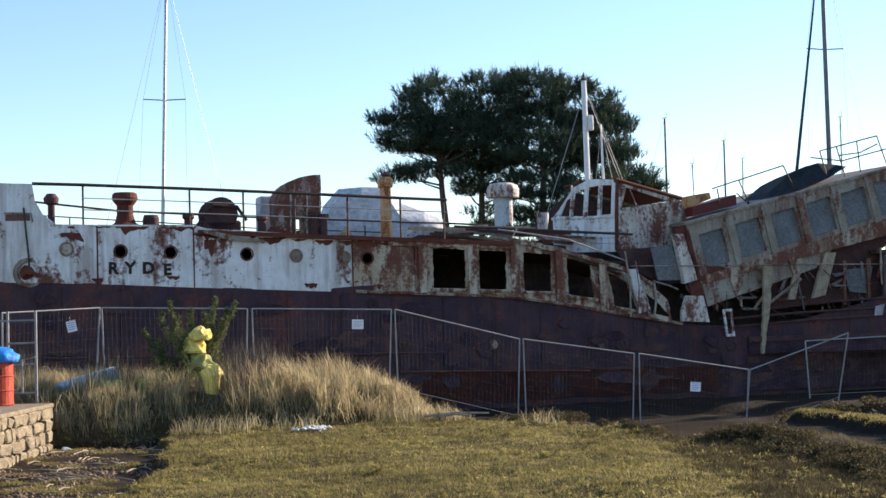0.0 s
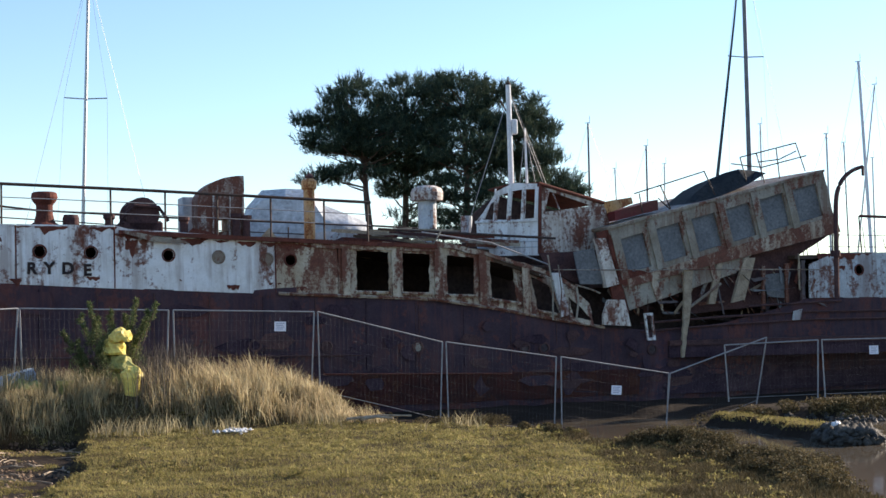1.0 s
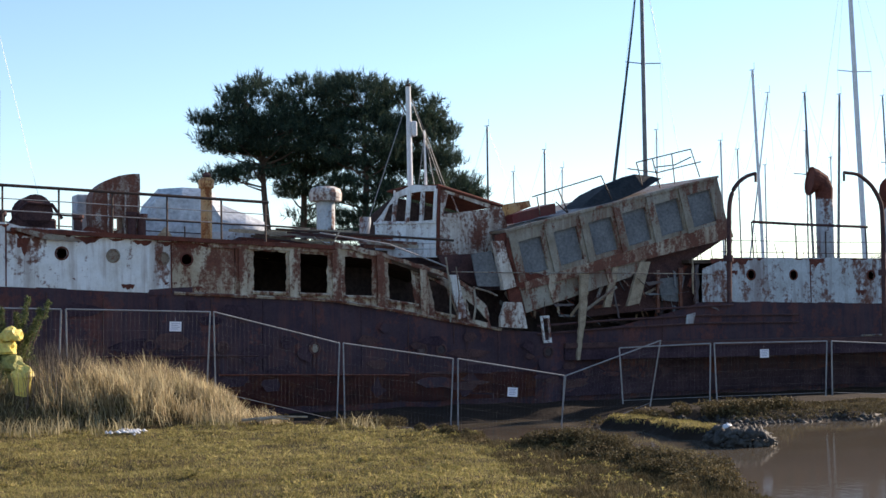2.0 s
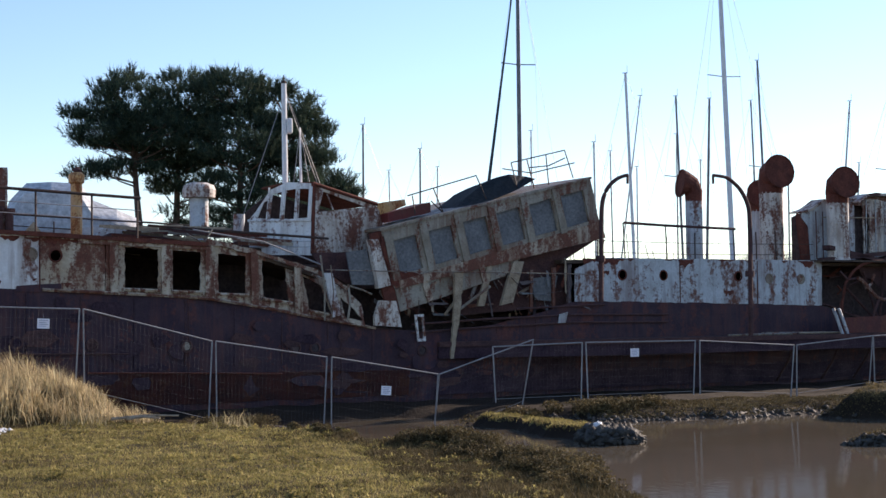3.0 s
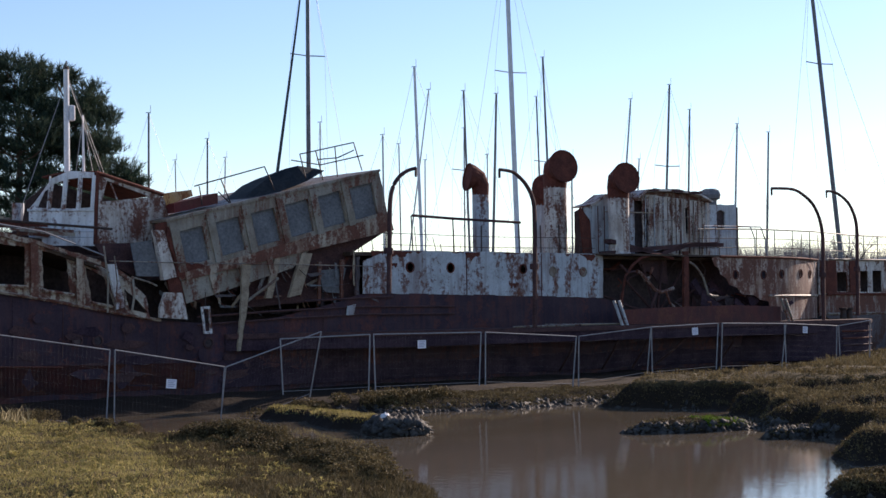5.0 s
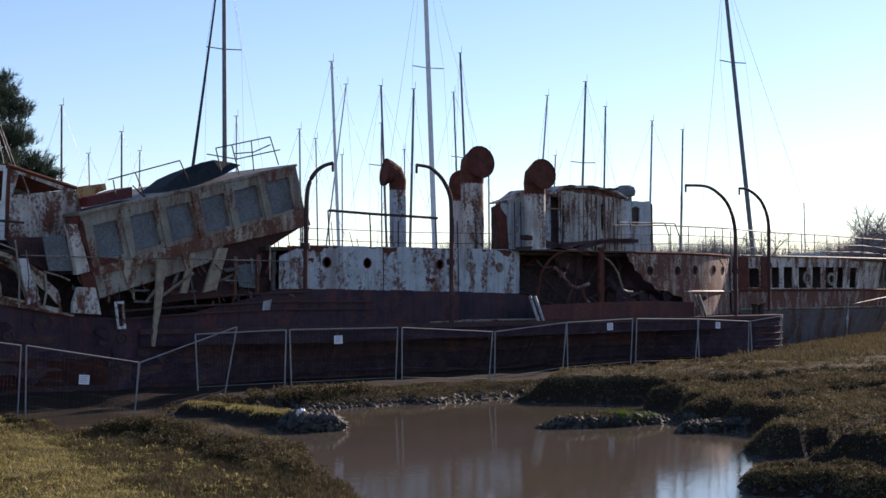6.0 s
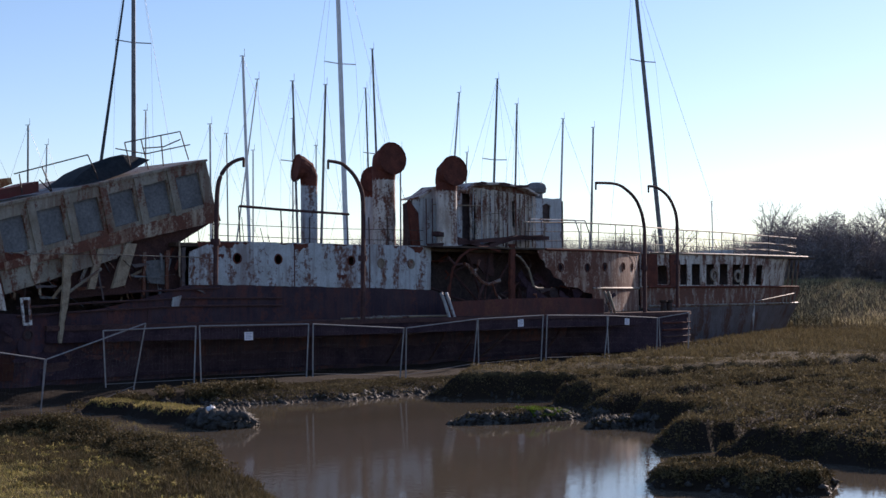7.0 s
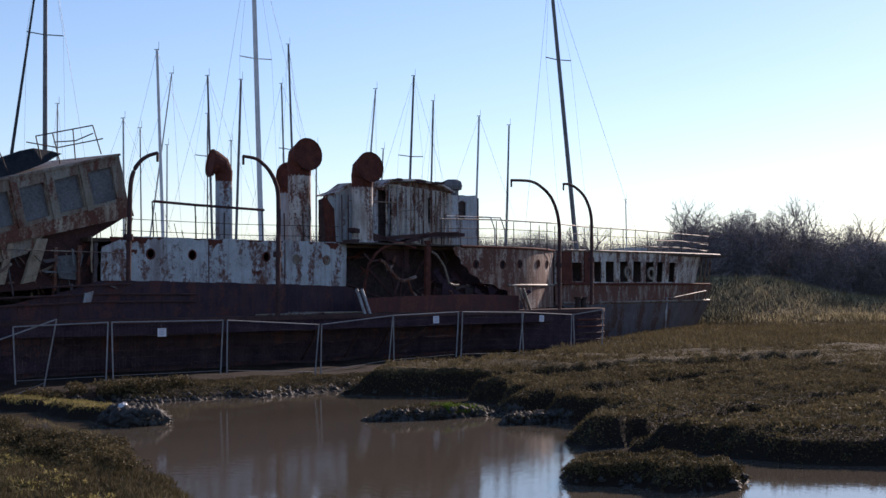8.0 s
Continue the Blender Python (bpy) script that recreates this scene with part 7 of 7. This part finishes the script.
# low shrubs along creek edges
spots = []
for ax, ay, bx, by, n, r in ((4.95, 25.1, 5.25, 24.7, 26, 0.33), (5.6, 24.3, 5.9, 23.7, 26, 0.33), (5.0, 23.6, 5.4, 22.8, 18, 0.2), (5.7, 22.6, 6.0, 21.3, 40, 0.22), (5.8, 20.5, 6.1, 19.9, 26, 0.3), (2.6, 30.2, 3.8, 27.8, 12, 0.12), (5.7, 21.5, 6.0, 18.2, 40, 0.2), (1.4, 37.6, 3.0, 38.6, 26, 0.30), (0.2, 36.6, 1.2, 37.4, 12, 0.24)):
    for i in range(n):
        u = nprnd.uniform()
        x, y = ax + (bx - ax) * u + nprnd.normal() * 0.28, ay + (by - ay) * u + nprnd.normal() * 0.3
        spots.append((x, y, max(0.3, ground_z(x, y)) + 0.05, r * nprnd.uniform(0.6, 1.2)))
clumps("sea_purslane", spots, PURSLANE, "brown-green sea purslane along the creek edge", "shrub", 0.035, 700)
spots = []
for ax, ay, bx, by, n, r in ((9.5, 41.2, 11.5, 41.5, 16, 0.36), (12.6, 41.0, 13.6, 41.2, 14, 0.40), (14.0, 41.4, 15.0, 41.6, 12, 0.36)):
    for i in range(n):
        u = nprnd.uniform()
        x, y = ax + (bx - ax) * u + nprnd.normal() * 0.25, ay + (by - ay) * u + nprnd.normal() * 0.3
        spots.append((x, y, ground_z(x, y) + 0.08, r * nprnd.uniform(0.6, 1.2)))
clumps("foreshore_shrub", spots, PURSLANE, "low shrubs on the mud below the fence", "shrub", 0.07, 300)
# right marsh: turf and shrub tops
p = scatter(330000, 12.5, 60, 15, 62, lambda x, y, z: (z > 0.50) & (z < 1.6) & (x < 1.15 * y + 3) & (nprnd.uniform(0, 1, len(x)) < np.clip(1.2 - (y - 15) / 40, 0.12, 1)))
grass("marsh_turf", p, 0.05, 0.16, 0.020, 0.9, SALT, "rough dull marsh turf beyond the creek")
p = scatter(170000, 12.8, 34, 15, 44, lambda x, y, z: (z > 0.07) & (z < 0.72) & (x < 1.15 * y + 3))
v, f = tufts(p, 0.09, 6, 0.06, 0.22)
tagged(raw_mesh("creek_edge_plants", v, f, PURSLANE), "dark plants hanging over the creek banks", "shrub", kind="stuff")
p = scatter(5200, 13, 15.9, 16.8, 20.8, lambda x, y, z: (z > 0.16))
v, f = tufts(p, 0.07, 8, 0.06, 0.22, 1.0)
tagged(raw_mesh("clod_plants", v, f, PURSLANE), "brown plants on a mud clod in the creek", "shrub", kind="stuff")
p = scatter(9000, 17.6, 19.4, 30.4, 31.6, lambda x, y, z: (z > 0.14) & (z < 0.34) & (x < 19.2))
v, f = tufts(p, 0.05, 5, 0.05)
tagged(raw_mesh("green_weed", v, f, WEED), "bright green weed on a low mud islet", "seaweed", kind="stuff")
p = scatter(9000, 8.8, 11.2, 34.2, 40.4, lambda x, y, z: (z > 0.16))
grass("islet_turf", p, 0.03, 0.09, 0.02, 0.9, TURF, "short turf on a low islet")
p = scatter(90000, 44, 100, 56, 112, lambda x, y, z: (z > 0.95) & (x > 0.72 * y) & (x < 1.2 * y) & (inside_dist(FAR_BANK, x, y) > 0))
p2 = scatter(130000, 30, 78, 44, 84, lambda x, y, z: (z > 0.55) & (z < 1.4) & (x > 0.55 * y) & (x < 1.15 * y + 3))
grass("marsh_turf", p2, 0.10, 0.28, 0.05, 0.9, SALT, "dull turf at the far side of the marsh")
grass("bank_grass", p, 0.15, 0.45, 0.05, 0.8, STRAW2, "rough dull grass on the far bank")
# the bush by the sacks
spots = []
FRONDS = [(-6.55, 3.30), (-6.3, 3.55), (-6.05, 3.15), (-5.85, 3.35), (-5.5, 3.25), (-5.25, 3.6), (-5.0, 3.35), (-4.85, 3.5), (-6.7, 2.9), (-6.45, 2.7)]
for i in range(34):
    u = nprnd.uniform()
    spots.append((-5.8 + np.clip(nprnd.normal() * 0.42, -0.8, 0.8), 33.9 + nprnd.normal() * 0.2, 1.6 + 1.1 * u, 0.22 * (1.15 - 0.5 * u)))
for sx, top in FRONDS:
    for k in range(12):
        spots.append((sx + (-5.75 - sx) * (k / 12) ** 1.3 + nprnd.normal() * 0.03, (34.1 if top > 3.2 else 33.2) + nprnd.normal() * 0.05, top - 0.12 * k, 0.05 + 0.011 * k))
v, f = tufts(np.array([q[:3] for q in spots]), np.array([q[3] for q in spots]), 105, 0.085, 0.12, 1.3)
bu = thing("gorse_bush", pose(0, 0, 0), "green gorse bush growing through the dry grass", "bush")
raw_mesh("foliage", v, f, GORSE, bu)
bm = bmesh.new()
for sx, top in FRONDS:
    tube(bm, [(-5.75, 34.0, 1.4), ((sx - 5.75) / 2, 33.9, 2.1), (sx, 34.1 if top > 3.2 else 33.2, top - 0.1)], 0.025, 5, 0.008)
part("stems", bm, BARK, bu)

# ---------------------------------------------------------------- stones, rubble, driftwood
def pebbles(name, p, s0, s1, mat, label, cat="stones"):
    """Angular stones: squashed eight-sided lumps."""
    n = len(p)
    base = np.array([(1, 0, 0), (0, 1, 0), (-1, 0, 0), (0, -1, 0), (0, 0, 0.8), (0, 0, -0.6)], float)
    tri = np.array([(0, 1, 4), (1, 2, 4), (2, 3, 4), (3, 0, 4), (1, 0, 5), (2, 1, 5), (3, 2, 5), (0, 3, 5)])
    a = nprnd.uniform(0, 6.28, n)
    s = nprnd.uniform(s0, s1, (n, 1, 1)) * nprnd.uniform(0.6, 1.4, (n, 1, 3))
    b = base[None] * s + nprnd.normal(size=(n, 6, 3)) * s * 0.18
    x, y = b[..., 0] * np.cos(a)[:, None] - b[..., 1] * np.sin(a)[:, None], b[..., 0] * np.sin(a)[:, None] + b[..., 1] * np.cos(a)[:, None]
    v = np.stack([x, y, b[..., 2]], -1) + p[:, None]
    f = (tri[None] + 6 * np.arange(n)[:, None, None]).reshape(-1, 3)
    return tagged(raw_mesh(name, v.reshape(-1, 3), f, mat), label, cat, kind="stuff")


p = scatter(5000, 10.5, 24, 37, 43, lambda x, y, z: (z > -0.02) & (z < 0.14))
pebbles("shore_rubble", p, 0.03, 0.11, ROCK, "wet stones and rubble on the mud shore")
p = scatter(900, 10.2, 11.8, 32.2, 34.2, lambda x, y, z: z > 0.02)
pebbles("islet_stones", p, 0.05, 0.16, ROCK, "stones at the end of a low islet")
p = np.concatenate([scatter(2600, 15.2, 19.6, 30.0, 31.9, lambda x, y, z: (z > -0.02) & (z < 0.22)), scatter(900, 17.4, 19.9, 27.9, 29.1, lambda x, y, z: (z > -0.02) & (z < 0.24)), scatter(500, 13, 15.9, 17, 20.6, lambda x, y, z: (z > -0.02) & (z < 0.16))])
pebbles("mud_clods", p, 0.03, 0.10, ROCK, "dark stones and mud clods at the water's edge")
p = scatter(17000, -8.2, -2.2, 17, 31.5, lambda x, y, z: (z < 0.70) & in_view(x, y) & (ripple(x, y, 1.3, 51) > -0.15))
pebbles("creek_litter", p, 0.012, 0.055, LITTER, "driftwood chips and litter on dark mud", "litter")
p = np.stack([nprnd.normal(-2.72, 0.17, 60), nprnd.normal(30.35, 0.15, 60), np.full(60, 0.86)], 1)
p[:, 2] = height(p[:, 0], p[:, 1]) + 0.04
pebbles("pale_stones", p, 0.02, 0.07, WHITEMAST, "small heap of pale bleached stones")
for i in range(90):
    x, y = rnd.uniform(-8, -4.4), rnd.uniform(20, 31)
    if height(np.array([x]), np.array([y]))[0] > 0.72 or x < -0.36 * y:
        continue
    a, L = rnd.uniform(0, 3.1), rnd.uniform(0.15, 0.7)
    z = ground_z(x, y) + 0.03
    ob = part("driftwood", tube(bmesh.new(), [(0, 0, 0), (L / 2 * math.cos(a), L / 2 * math.sin(a), 0.03), (L * math.cos(a), L * math.sin(a), 0.01)], rnd.uniform(0.008, 0.024), 5, 0.007), PLANK)
    ob.matrix_basis = pose(x, y, z)
    tagged(ob, "piece of grey driftwood on mud", "driftwood", "driftwood on the mud")
for x0, y0, x1, y1 in ((-0.5, 31.9, 0.9, 32.2), (-0.2, 32.0, 0.5, 31.8)):
    ob = part("driftwood", tube(bmesh.new(), [(0, 0, 0), ((x1 - x0) / 2, (y1 - y0) / 2, 0.05), (x1 - x0, y1 - y0, 0.02)], 0.035, 6, 0.02), PLANK)
    ob.matrix_basis = pose(x0, y0, max(ground_z(x0, y0), ground_z(x1, y1)) + 0.12)
    tagged(ob, "bleached branch lying before the tall grass", "driftwood", "driftwood on the mud")
lump("plastic_bag", (-7.75, 30.3, ground_z(-7.75, 30.3) + 0.08), (0.17, 0.13, 0.14), WHITEMAST, "crumpled white plastic bag on mud", "litter", 9)
lump("white_boulder", (10.6, 33.4, ground_z(10.6, 33.4) + 0.1), (0.10, 0.09, 0.12), WHITEMAST, "pale bleached boulder at the islet's end", "stone", 10)
